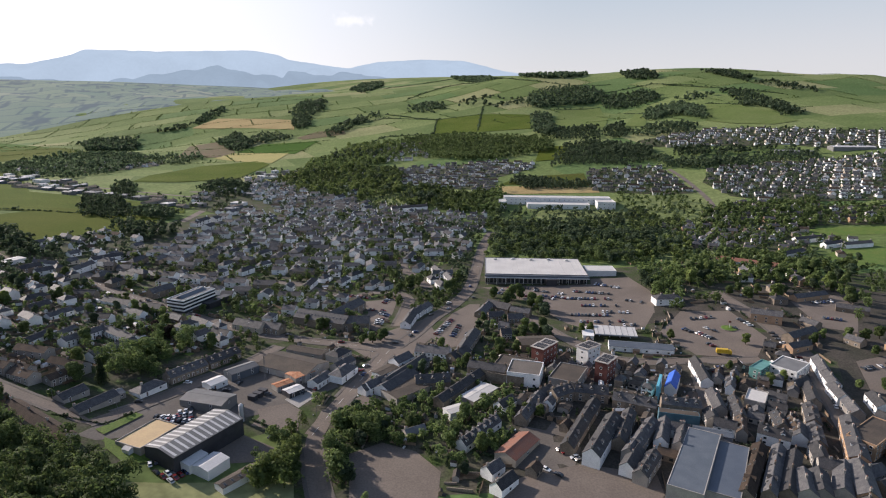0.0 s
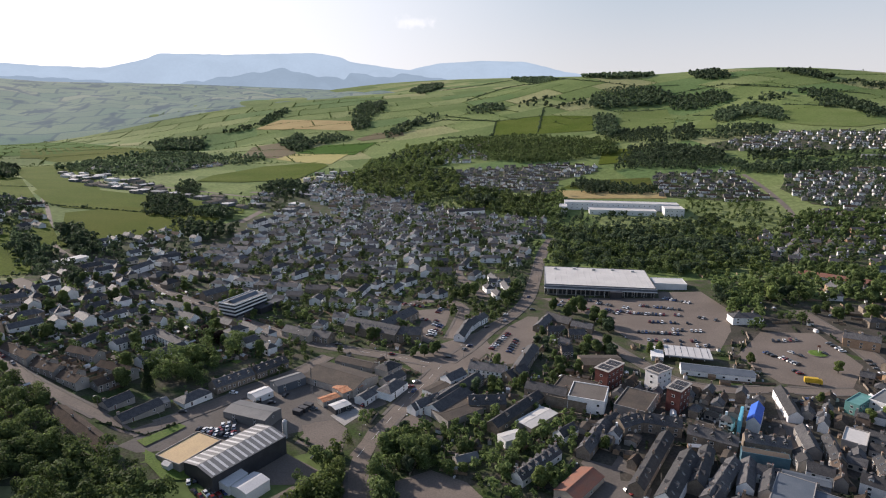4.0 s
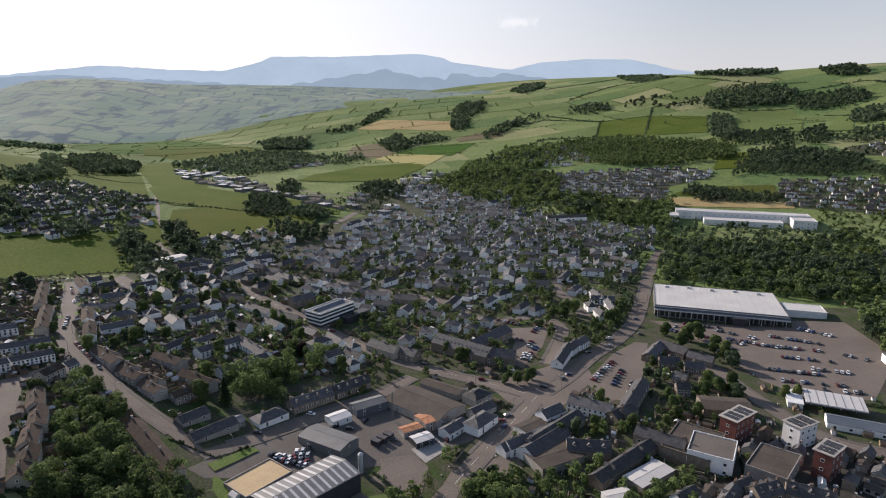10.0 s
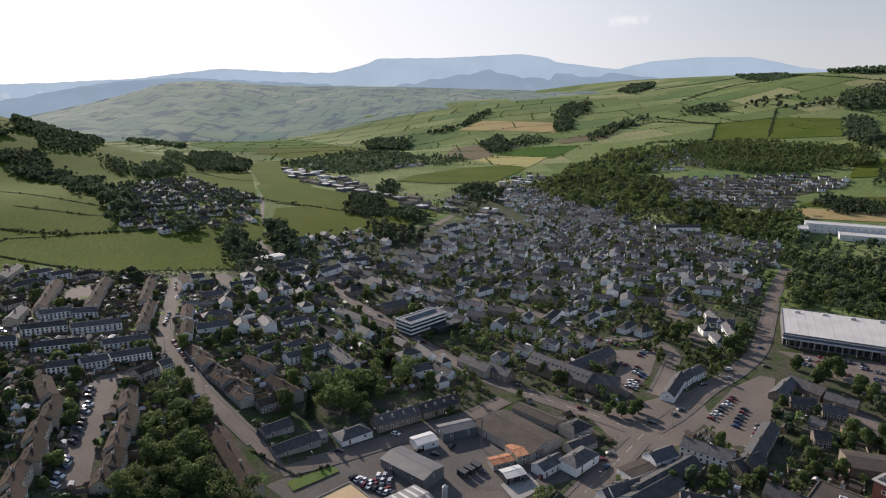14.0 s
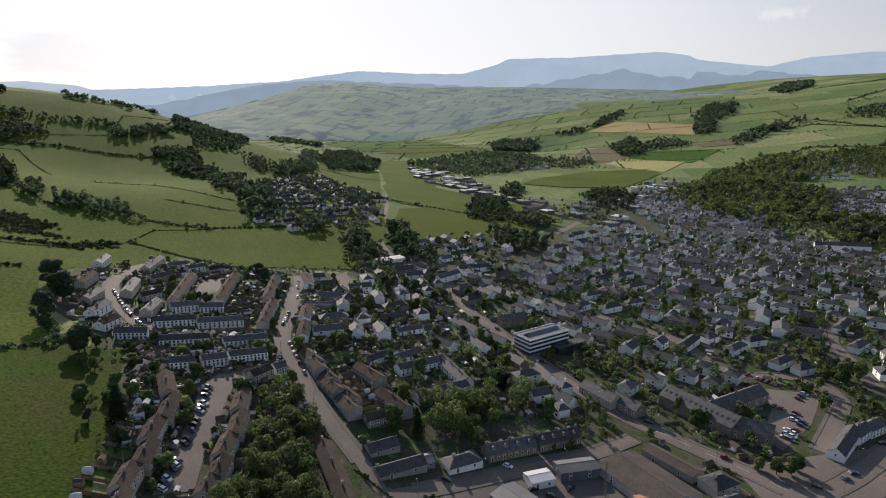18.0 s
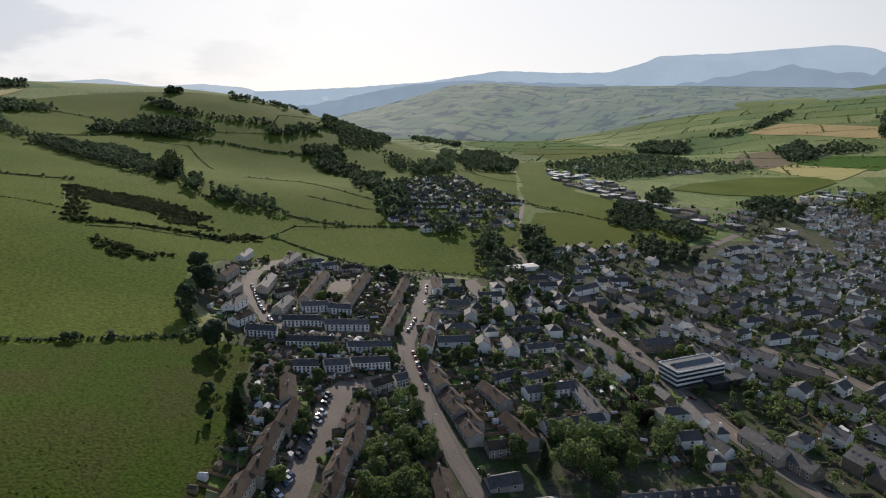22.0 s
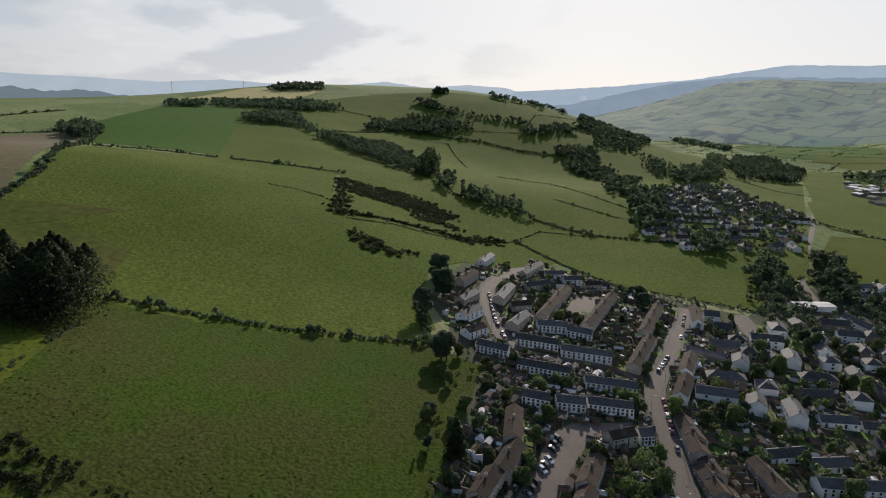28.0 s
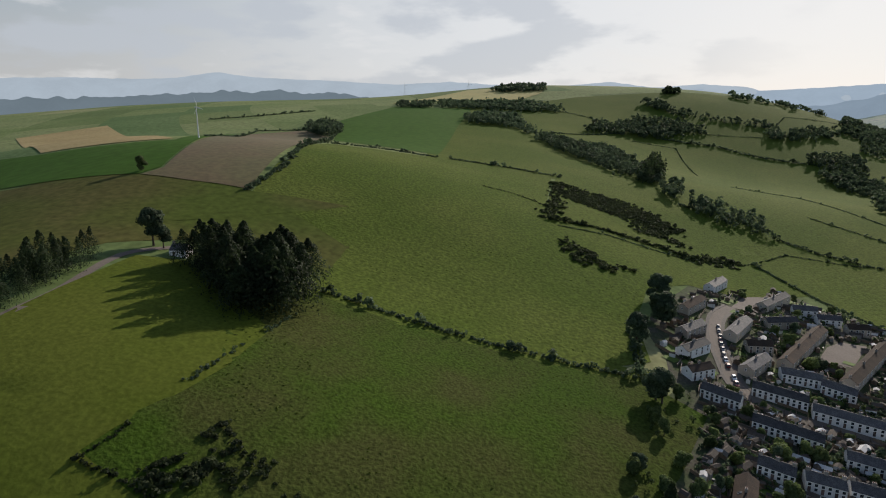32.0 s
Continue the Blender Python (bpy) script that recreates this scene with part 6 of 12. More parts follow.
drape("yard", [(-121.5, 226.0), (-116.6, 254.1), (-97.2, 245.3), (-81.9, 237.2)], M["asphalt"], 0.12, 10, "tarmac lorry yard behind the long shed", "yard")
drape("yard", [(-111.2, 260.0), (-108.2, 279.3), (-88.8, 271.9), (-88.9, 257.0)], M["asphalt"], 0.13, 10, "walled tarmac yard", "yard")
drape("ground_town", [(-369.0, 237.5), (-463.5, 322.0), (-431.8, 366.1), (-396.9, 416.2), (-442.7, 486.3), (-425.3, 563.3), (-382.7, 637.2), (-392.2, 744.4), (-340.7, 884.9), (-186.7, 948.6), (-81.4, 792.9), (-20.4, 639.2), (7.9, 589.1), (38.7, 529.7), (28.3, 410.5), (2.0, 329.1), (-226.9, 164.9)], M["town_ground"], 0.04, 14, "gardens, yards and paths between the houses of the town", "ground")
drape("ground_town", [(-137.8, 412.3), (-101.3, 478.8), (20.8, 491.6), (76.4, 562.8), (177.4, 587.9), (217.1, 524.6), (398.0, 613.1), (161.1, 224.8), (-74.7, 210.8)], M["town_ground"], 0.05, 14, "yards and lanes between the old town houses", "ground")
drape("ground_estate", [(-327.4, 190.4), (-351.3, 208.3), (-380.3, 212.3), (-413.9, 208.4), (-467.4, 239.5), (-534.5, 282.7), (-514.3, 314.2), (-450.9, 346.9), (-432.6, 375.2), (-415.0, 398.2), (-222.6, 252.5), (-238.7, 159.7)], M["town_ground"], 0.07, 12, "gardens and paths of the housing estate", "ground")
drape("ground_lanes", [(17.8, 302.9), (50.9, 356.8), (82.8, 349.0), (131.6, 360.0), (168.6, 406.5), (201.1, 407.1), (202.2, 317.1), (150.4, 227.0), (45.8, 201.9), (5.3, 212.5), (13.0, 249.4)], M["lane_ground"], 0.09, 12, "tarmac lanes and paved yards between the old closes", "ground")
drape("ground_lanes", [(89.7, 458.1), (181.3, 489.5), (280.0, 536.9), (339.2, 517.6), (236.0, 348.1), (215.3, 362.0), (201.6, 405.6), (160.0, 438.2), (98.1, 416.2)], M["lane_ground"], 0.08, 14, "tarmac yards and verges east of the car park", "ground")
drape("field", [(-446.9, 510.6), (-562.8, 653.2), (-553.3, 749.3), (-459.1, 746.0), (-402.8, 730.8), (-387.6, 660.6), (-424.5, 570.8)], M["mown"], 0.8, 10, "bright green mown field below the hill", "field")
drape("field", [(-1428.9, 1430.3), (-1286.4, 1461.6), (-955.4, 1187.7), (-678.6, 860.0), (-751.8, 821.7)], M["pasture"], 0.22, 16, "green pasture at the foot of the hill", "field")
drape("field", [(-744.4, 803.1), (-811.8, 906.2), (-604.0, 868.7), (-433.8, 844.4), (-406.2, 786.8), (-485.6, 746.5), (-593.1, 684.9), (-640.7, 711.6)], M["pasture"], 0.75, 10, "green pasture beside the valley road", "field")
drape("field", [(-595.3, 343.0), (-584.1, 399.0), (-528.7, 452.3), (-454.5, 474.9), (-401.3, 429.6), (-460.0, 353.6), (-504.2, 334.0), (-562.2, 318.2)], M["pasture"], 0.25, 14, "green pasture above the housing estate", "field")
drape("field", [(-745.8, -47.7), (-726.5, 72.2), (-734.9, 184.6), (-561.4, 166.9), (-492.9, 175.5), (-488.8, 230.6), (-418.5, 206.3), (-374.6, 204.3), (-356.7, 173.7), (-366.0, 110.7), (-379.2, 47.6), (-435.3, 50.1), (-457.6, 16.9), (-478.4, -21.6)], M["pasture"], 0.2, 14, "large green grazing field on the slope", "field")
drape("field", [(-335.9, 27.7), (-367.8, 52.8), (-359.5, 108.9), (-353.8, 179.6), (-355.5, 196.4), (-335.5, 217.3), (-293.9, 195.6), (-263.4, 173.0), (-245.7, 163.7), (-231.2, 127.7), (-226.2, 66.9)], M["rough_pasture"], 0.2, 14, "rough tussocky pasture with darker tufts", "field")
drape("field", [(-290.0, -32.9), (-329.6, -30.1), (-361.7, -28.3), (-367.3, -7.6), (-319.3, 50.0), (-285.7, 47.7), (-269.4, 42.9), (-247.7, 33.7), (-238.6, 30.5), (-230.5, 49.9), (-221.1, 57.9), (-213.5, 29.4)], M["mown"], 0.25, 12, "smooth yellow-green meadow beside the grove", "field")
drape("field", [(-487.0, -99.5), (-504.5, -93.6), (-867.5, -194.2), (-938.1, -129.6), (-850.1, -72.0), (-481.6, -25.1), (-480.9, -65.6)], M["ploughed"], 0.5, 16, "brown fallow field on the hill", "field")
drape("field", [(-610.4, -323.4), (-602.9, -261.4), (-625.8, -151.0), (-864.5, -215.2), (-866.9, -197.7), (-505.8, -95.9), (-488.3, -101.8), (-477.1, -204.8)], M["bright_crop"], 0.5, 16, "bright green crop strip on the hill", "field")
drape("field", [(-922.3, -552.7), (-1038.0, -490.7), (-638.5, -159.1), (-612.7, -269.0)], M["stubble"], 0.6, 16, "pale straw-coloured stubble field", "field")
drape("field", [(-1045.0, -116.7), (-1302.1, -73.6), (-1300.6, 73.8), (-1047.8, 65.8), (-763.6, 66.0), (-817.5, -63.0)], M["bright_crop"], 0.5, 18, "smooth bright green crop field", "field")
drape("field", [(-471.4, -187.5), (-487.8, -151.7), (-488.5, -100.3), (-480.8, -24.7), (-459.6, 18.3), (-443.1, 51.3), (-382.9, 48.0), (-392.6, 39.4), (-392.9, -20.8), (-371.4, -47.9), (-327.8, -64.9)], M["thin_grass"], 0.16, 14, "brownish thin grass on the hill shoulder", "field")
drape("field", [(-1379.7, -100.3), (-1677.7, 43.5), (-1667.9, 240.6), (-1551.0, 217.0), (-1441.0, 157.6), (-1450.8, 21.9)], M["ripe_crop"], 1, 20, "pale yellow-green crop field on the hilltop", "field")
drape("field", [(-998.1, 2038.4), (-954.5, 2153.2), (-651.1, 2062.5), (-603.9, 1910.0), (-861.4, 1984.0)], M["stubble"], 1.0, 24, "golden barley field in the valley", "field")
drape("field", [(-680.6, 1489.8), (-670.0, 1572.1), (-510.8, 1571.4), (-502.3, 1407.0), (-600.9, 1442.0)], M["ripe_crop"], 1.0, 24, "pale yellow-green hay field in the valley", "field")
drape("field", [(-783.0, 1505.3), (-841.3, 1694.3), (-774.7, 1771.6), (-664.5, 1589.4), (-673.9, 1508.7)], M["ploughed"], 1.0, 24, "pale brown ploughed field in the valley", "field")
drape("field", [(-661.3, 1589.3), (-631.9, 1704.2), (-476.5, 1725.2), (-489.4, 1542.2)], M["bright_crop"], 1.0, 24, "bright green field in the valley", "field")
drape("field", [(-649.2, 1075.6), (-673.6, 1178.6), (-650.1, 1360.6), (-545.4, 1447.7), (-498.2, 1379.8), (-487.5, 1167.2), (-570.0, 1096.3)], M["pasture"], 1.0, 24, "wide green pasture on the valley floor", "field")
drape("field", [(-557.2, 1781.7), (-517.0, 1861.5), (-438.4, 1874.6), (-415.2, 1803.7), (-529.6, 1752.7)], M["ploughed"], 1.0, 24, "pale brown strip field at the foot of the hill", "field")
drape("field", [(-1573.9, 1651.7), (-1483.1, 1815.9), (-1215.7, 1745.2), (-1236.1, 1575.5), (-1431.1, 1498.7)], M["mown"], 1.0, 24, "yellow-green meadow on the valley floor", "field")
drape("field", [(-1409.0, 1522.3), (-1384.1, 1715.9), (-1146.0, 1702.3), (-1105.1, 1481.0), (-1278.8, 1460.6)], M["mown"], 1.0, 24, "yellow-green meadow on the valley floor", "field")
drape("field", [(-1847.7, 1578.5), (-2207.9, 2114.8), (-1706.6, 2029.1), (-1298.7, 1759.5), (-1375.5, 1592.7), (-1517.8, 1475.5)], M["bright_crop"], 1.0, 24, "bright green field in the valley", "field")
drape("field", [(183.0, 1713.4), (228.7, 1999.2), (358.9, 2024.6), (349.0, 1829.1), (299.4, 1598.2), (220.8, 1612.7)], M["hay_green"], 1.0, 24, "sunlit green field on the hillside", "field")
drape("field", [(341.8, 1579.3), (437.2, 1887.0), (457.7, 1826.4), (394.6, 1583.7)], M["hay_green"], 1.0, 24, "sunlit yellow-green field on the hillside", "field")
drape("field", [(547.6, 1604.5), (630.0, 1849.1), (684.4, 1808.5), (737.6, 1701.3), (744.0, 1545.9), (670.4, 1511.3), (590.0, 1547.8)], M["hay_green"], 1.0, 24, "sunlit green field on the hillside", "field")
drape("field", [(-146.7, 1695.2), (-157.3, 1912.0), (-30.1, 1947.6), (129.4, 1915.9), (116.1, 1656.5), (12.2, 1659.3)], M["pasture"], 1.0, 24, "green hedged field on the lower hillside", "field")
drape("field", [(99.2, 1253.0), (122.4, 1410.1), (180.5, 1390.5), (160.0, 1265.1)], M["mown"], 1.0, 24, "small bright green field among the woods", "field")
drape("field", [(5.7, 994.8), (21.7, 1054.4), (187.1, 1033.2), (184.6, 998.2)], M["stubble"], 0.6, 16, "straw-coloured playing field behind the school", "field")
drape("field", [(24.7, 1066.7), (60.4, 1123.8), (179.0, 1135.1), (174.8, 1044.9)], M["thin_grass"], 0.6, 16, "rough grass field above the plantation", "field")
drape("field", [(-1299.8, 10.8), (-1495.0, 287.3), (-1572.0, 521.1), (-1553.2, 841.9), (-1316.7, 1005.0), (-1005.2, 724.8), (-606.5, 450.4), (-557.8, 460.7), (-582.2, 337.9), (-580.5, 254.4), (-561.1, 165.8), (-723.7, 187.8), (-724.2, 57.5)], M["pasture"], 0.3, 20, "green grazing land on the west hill", "field")
drape("field", [(-528.8, 506.9), (-525.9, 582.9), (-479.2, 518.3), (-409.1, 435.7), (-419.8, 424.4)], M["pasture"], 0.36, 12, "corner of the grazing field by the trees", "field")
drape("field", [(-317.0, 50.9), (-284.2, 48.4), (-268.2, 43.5), (-246.8, 34.3), (-237.8, 31.1), (-216.2, 40.3), (-239.4, 111.1), (-323.6, 96.5)], M["rough_pasture"], 0.17, 12, "rough tussocky pasture at the field corner", "field")
drape("field", [(-772.2, 440.5), (-1164.9, 822.5), (-1309.2, 1048.2), (-940.3, 987.9), (-456.9, 523.1), (-465.8, 458.4), (-546.2, 425.5), (-628.1, 384.7)], M["pasture"], 0.24, 10, "grazing land round the village", "field")
drape("field", [(-257.4, 140.6), (-265.3, 162.3), (-284.7, 179.5), (-284.2, 186.4), (-271.1, 182.9), (-251.6, 173.2), (-237.6, 164.2), (-216.2, 154.3), (-227.8, 124.4)], M["rough_pasture"], 0.34, 8, "rough grass along the garden fences", "field")
drape("field", [(-380.8, 43.3), (-374.8, 107.9), (-364.6, 201.5), (-349.8, 199.2), (-350.2, 109.5), (-354.8, 50.2)], M["pasture"], 0.17, 10, "grass strip along the hedge", "field")
drape("field", [(-607.7, 293.6), (-620.9, 397.3), (-546.7, 488.8), (-492.2, 441.8), (-509.3, 344.3), (-482.8, 280.7), (-488.2, 249.5)], M["pasture"], 0.2, 12, "grazing land above the housing estate", "field")
drape("field", [(-470.9, -199.3), (-483.2, -97.2), (-477.7, -63.9), (-478.9, -24.0), (-490.5, 38.3), (-439.7, -11.5), (-403.2, -50.2), (-324.3, -69.2)], M["thin_grass"], 0.3, 14, "brownish thin grass below the fallow field", "field")
drape("field", [(-345.0, 15.0), (-372.0, 60.0), (-330.0, 110.0), (-230.0, 125.0), (-203.0, 60.0), (-222.0, 18.0), (-260.0, 22.0)], M["rough_pasture"], 0.11, 8, "rough grass along the meadow fence", "field")
drape("field", [(-570.0, 159.9), (-592.2, 257.5), (-584.7, 350.4), (-521.3, 312.4), (-490.2, 255.0), (-465.3, 220.0), (-471.9, 162.4)], M["pasture"], 0.22, 12, "rough grazing below the gorse bank", "field")
house((-387.0, 267.8), (-436.9, 307.2), units=5, roof='brown_tile', walls='cream', rise=1.98, eaves=4.13, width=6.75)
house((-376.0, 290.7), (-426.1, 335.0), units=5, roof='brown_tile', walls='cream', rise=1.98, eaves=4.13, width=6.75)
house((-330.4, 292.4), (-361.6, 321.5), units=5, roof='brown_tile', walls='cream', rise=1.98, eaves=4.13, width=6.75)
house((-367.9, 321.5), (-407.3, 356.6), units=5, roof='brown_tile', walls='cream', rise=1.98, eaves=4.13, width=6.75)
house((-378.4, 262.2), (-375.3, 279.0), units=4, rise=1.98, eaves=4.13, width=6.75)
house((-372.7, 277.7), (-365.6, 288.9), units=3, rise=1.98, eaves=4.13, width=6.75)
house((-361.7, 243.8), (-353.8, 263.2), units=5, rise=1.98, eaves=4.13, width=6.75)
house((-350.0, 263.1), (-341.3, 286.4), units=5, rise=1.98, eaves=4.13, width=6.75)
house((-335.5, 234.2), (-325.4, 256.0), units=6, rise=1.98, eaves=4.13, width=6.75)
house((-319.8, 261.0), (-312.3, 282.9), units=5, rise=1.98, eaves=4.13, width=6.75)
house((-308.0, 225.7), (-303.1, 236.2), units=3, rise=1.98, eaves=4.13, width=6.75)
house((-303.8, 239.4), (-300.7, 251.0), units=3, rise=1.98, eaves=4.13, width=6.75)
house((-302.5, 253.4), (-296.9, 271.7), units=5, rise=1.98, eaves=4.13, width=6.75)
house((-353.8, 220.6), (-345.7, 233.6), units=4, rise=1.98, eaves=4.13, width=6.75)
house((-437.5, 234.7), (-456.5, 250.3), units=2, rise=1.98, eaves=4.13, width=6.75, walls='cream', roof='brown_tile')
house((-482.7, 263.1), (-500.6, 276.8), units=2, rise=1.98, eaves=4.13, width=6.75, walls='harl', roof='slate')
house((-407.0, 226.1), (-419.8, 239.4), units=2, rise=1.98, eaves=4.13, width=6.75, walls='cream', roof='slate')
house((-385.0, 220.4), (-396.8, 234.2), units=2, rise=1.98, eaves=4.13, width=6.75, walls='harl', roof='slate')
house((-365.9, 217.6), (-371.5, 228.9), units=2, rise=1.98, eaves=4.13, width=6.75, walls='harl', roof='brown_tile')
house((-411.8, 251.3), (-435.1, 267.8), units=2, rise=1.98, eaves=4.13, width=6.75, walls='cream', roof='slate')
house((-375.2, 245.9), (-390.2, 260.0), units=2, rise=1.98, eaves=4.13, width=6.75, walls='cream', roof='slate')
house((-404.7, 256.7), (-404.4, 268.6), units=2, rise=1.98, eaves=4.13, width=6.75, walls='cream', roof='brown_tile')
house((-464.9, 287.3), (-487.7, 310.1), units=2, rise=1.98, eaves=4.13, width=6.75, walls='cream', roof='slate')
house((-440.5, 279.8), (-443.5, 297.2), units=2, rise=1.98, eaves=4.13, width=6.75, walls='cream', roof='slate')
house((-469.0, 306.5), (-466.2, 319.1), units=2, rise=1.98, eaves=4.13, width=6.75, walls='harl', roof='slate')
house((-457.4, 314.8), (-455.5, 326.9), units=2, rise=1.98, eaves=4.13, width=6.75, walls='harl', roof='slate')
house((-447.0, 325.8), (-446.2, 337.0), units=2, rise=1.98, eaves=4.13, width=6.75, walls='cream', roof='brown_tile')
house((-404.4, 380.9), (-379.9, 365.7), units=2, rise=1.98, eaves=4.13, width=6.75, roof='brown_tile')
house((-342.6, 334.0), (-324.2, 317.5), units=2, rise=1.98, eaves=4.13, width=6.75, roof='brown_tile')
house((-321.0, 315.9), (-303.8, 300.1), units=2, rise=1.98, eaves=4.13, width=6.75, roof='brown_tile')
house((-351.3, 337.0), (-339.9, 353.5), units=3, rise=1.35, eaves=3.01, width=7.2, walls='grey_harl')
house((-296.9, 218.0), (-275.4, 209.0), units=2, rise=2.16, eaves=4.13, width=6.9, roof='brown_tile', walls='cream', skylights=1)
house((-274.1, 210.3), (-258.8, 198.3), units=2, rise=2.16, eaves=4.13, width=6.9, roof='brown_tile', walls='cream', skylights=1)
house((-259.6, 196.7), (-246.8, 186.0), units=2, rise=2.16, eaves=4.13, width=6.9, roof='brown_tile', walls='cream', skylights=1)
house((-245.4, 187.2), (-234.1, 177.5), units=2, rise=2.16, eaves=4.13, width=6.9, roof='brown_tile', walls='cream', skylights=1)
house((-235.1, 175.9), (-224.7, 166.5), units=2, rise=2.16, eaves=4.13, width=6.9, roof='brown_tile', walls='cream', skylights=1)
house((-223.3, 167.7), (-214.7, 160.6), units=2, rise=2.16, eaves=4.13, width=6.9, roof='brown_tile', walls='cream', skylights=1)
house((-266.8, 239.0), (-251.8, 226.6), units=2, rise=2.16, eaves=4.13, width=6.9, roof='brown_tile', walls='cream', skylights=1)
house((-250.6, 227.4), (-237.4, 215.5), units=2, rise=2.16, eaves=4.13, width=6.9, roof='brown_tile', walls='cream', skylights=1)
house((-238.1, 214.3), (-227.7, 203.8), units=2, rise=2.16, eaves=4.13, width=6.9, roof='brown_tile', walls='cream', skylights=1)
house((-226.5, 204.6), (-217.8, 195.9), units=2, rise=2.16, eaves=4.13, width=6.9, roof='brown_tile', walls='cream', skylights=1)
house((-218.6, 194.7), (-211.2, 187.6), units=2, rise=2.16, eaves=4.13, width=6.9, roof='brown_tile', walls='cream', skylights=1)
house((-278.8, 250.2), (-279.6, 261.5), units=2, rise=2.16, eaves=4.13, width=6.9, roof='brown_tile', walls='cream', skylights=1)
house((-280.0, 264.0), (-279.3, 269.7), units=2, rise=2.16, eaves=4.13, width=6.75)
house((-217.1, 243.0), (-176.8, 224.2), units=5, rise=2.16, eaves=3.4, width=7.6, roof='brown_tile', walls='cream', near=1, label='row of low cream cottages with a brown tiled roof')
house((-287.3, 290.4), (-271.2, 286.3), units=2, rise=2.16, eaves=4.13, width=6.75, roof='brown_tile', walls='grey_harl', skylights=1)
house((-263.6, 283.1), (-251.7, 280.0), units=2, rise=2.16, eaves=4.13, width=6.75, roof='brown_tile', walls='grey_harl', skylights=1)
house((-247.7, 279.8), (-232.2, 275.7), units=2, rise=2.16, eaves=4.13, width=6.75, roof='brown_tile', walls='grey_harl', skylights=1)
house((-245.7, 317.7), (-238.8, 346.2), units=5, rise=2.16, eaves=4.21, width=7.2)
house((-238.4, 346.7), (-211.3, 335.1), units=5, rise=2.16, eaves=4.21, width=7.2)
house((-220.1, 304.0), (-211.5, 333.9), units=5, rise=2.16, eaves=4.21, width=7.2)
house((-261.6, 304.2), (-240.1, 300.0), units=2, rise=2.16, eaves=4.13, width=7.2, roof='brown_tile', walls='grey_harl')
house((-235.6, 295.1), (-212.4, 289.0), units=2, rise=2.16, eaves=4.13, width=7.2, roof='brown_tile', walls='grey_harl')
house((-290.4, 292.0), (-263.3, 281.2), units=2, rise=2.16, eaves=4.13, width=7.2, roof='brown_tile', walls='grey_harl', skylights=1)
house((-260.9, 279.8), (-242.3, 274.8), units=2, rise=2.16, eaves=4.13, width=7.2, roof='brown_tile', walls='grey_harl', skylights=1)
house((-240.7, 274.0), (-225.6, 269.3), units=2, rise=2.16, eaves=4.13, width=7.2, roof='brown_tile', walls='grey_harl', skylights=1)
house((-220.6, 270.6), (-215.8, 282.5), units=2, rise=2.16, eaves=4.13, width=7.2, roof='brown_tile', walls='grey_harl', skylights=1)
house((-265.5, 313.4), (-263.5, 330.2), units=2, rise=1.98, eaves=2.75, width=7.2)
house((-258.5, 327.1), (-255.2, 342.8), units=2, rise=1.98, eaves=2.75, width=7.2)
house((-278.1, 375.1), (-271.9, 387.9), units=2, rise=1.98, eaves=2.75, width=7.2)
house((-285.5, 359.2), (-279.3, 373.8), units=2, rise=1.98, eaves=2.75, width=7.2)
house((-205.1, 257.0), (-200.3, 269.6), units=1, rise=2.34, eaves=2.41, width=8.01, walls='grey_harl')
house((-192.3, 249.5), (-184.0, 268.7), units=1, rise=2.34, eaves=2.41, width=8.01, walls='grey_harl')
house((-186.9, 266.4), (-183.0, 273.2), units=1, rise=1.35, eaves=2.49, width=7.2, walls='grey_harl', roof='steel_grey', chim=0)
tree(-199.6, 282.5, 14, 'conifer')
tree(-209.1, 355.2, 11, 'copper')
tree(-199.0, 351.6, 10, 'copper')
tree(-211.2, 278.8, 11, 'leaf')
tree(-194.2, 322.3, 11, 'leaf')
tree(-192.3, 307.0, 10, 'leaf')
tree(-209.5, 258.6, 5, 'leaf')
tree(-184.8, 303.8, 8, 'leaf')
house((-177.0, 274.1), (-170.6, 288.5), hip=True, units=1, rise=2.52, eaves=2.75, width=9.0, walls='harl')
house((-169.8, 292.8), (-158.9, 313.9), units=4, dormers=4, rise=3.06, eaves=3.61, width=8.01, walls='stone')
house((-158.3, 315.0), (-148.1, 334.1), units=4, dormers=4, rise=3.06, eaves=3.61, width=8.01, walls='stone')
house((-150.8, 277.7), (-126.9, 272.7), units=1, rise=1.2, eaves=4.5, width=12.9, walls='steel_grey', roof='steel_grey', chim=0, name='warehouse', label='grey metal depot shed with a ridged roof')
house((-147.0, 290.5), (-141.5, 299.4), units=1, rise=0.9, eaves=3.2, width=8.0, walls='white_clad', roof='steel_pale', chim=0, name='shed', label='small pale metal workshop shed')
house((-141.0, 303.8), (-130.5, 317.1), units=1, rise=1.2, eaves=4.2, width=8.9, walls='steel_blue', roof='steel_grey', chim=0, name='shed', label='blue-grey open-fronted metal store')
house((-125.6, 327.2), (-93.0, 314.4), units=1, rise=2.6, eaves=4.0, width=22.0, walls='grey_harl', roof='felt', chim=0, name='warehouse', label='large old works shed with a brown sheet roof')
house((-119.1, 345.7), (-94.8, 338.4), units=1, rise=1.4, eaves=3.2, width=8.0, walls='grey_harl', roof='felt', chim=0, name='warehouse', label='long low brown-roofed works building')
house((-105.3, 303.3), (-97.4, 313.7), units=1, rise=0.4, eaves=4.5, width=10.0, walls='grey_harl', roof='orange_roof', chim=0, name='workshop', label='block workshop with a rusty flat roof')
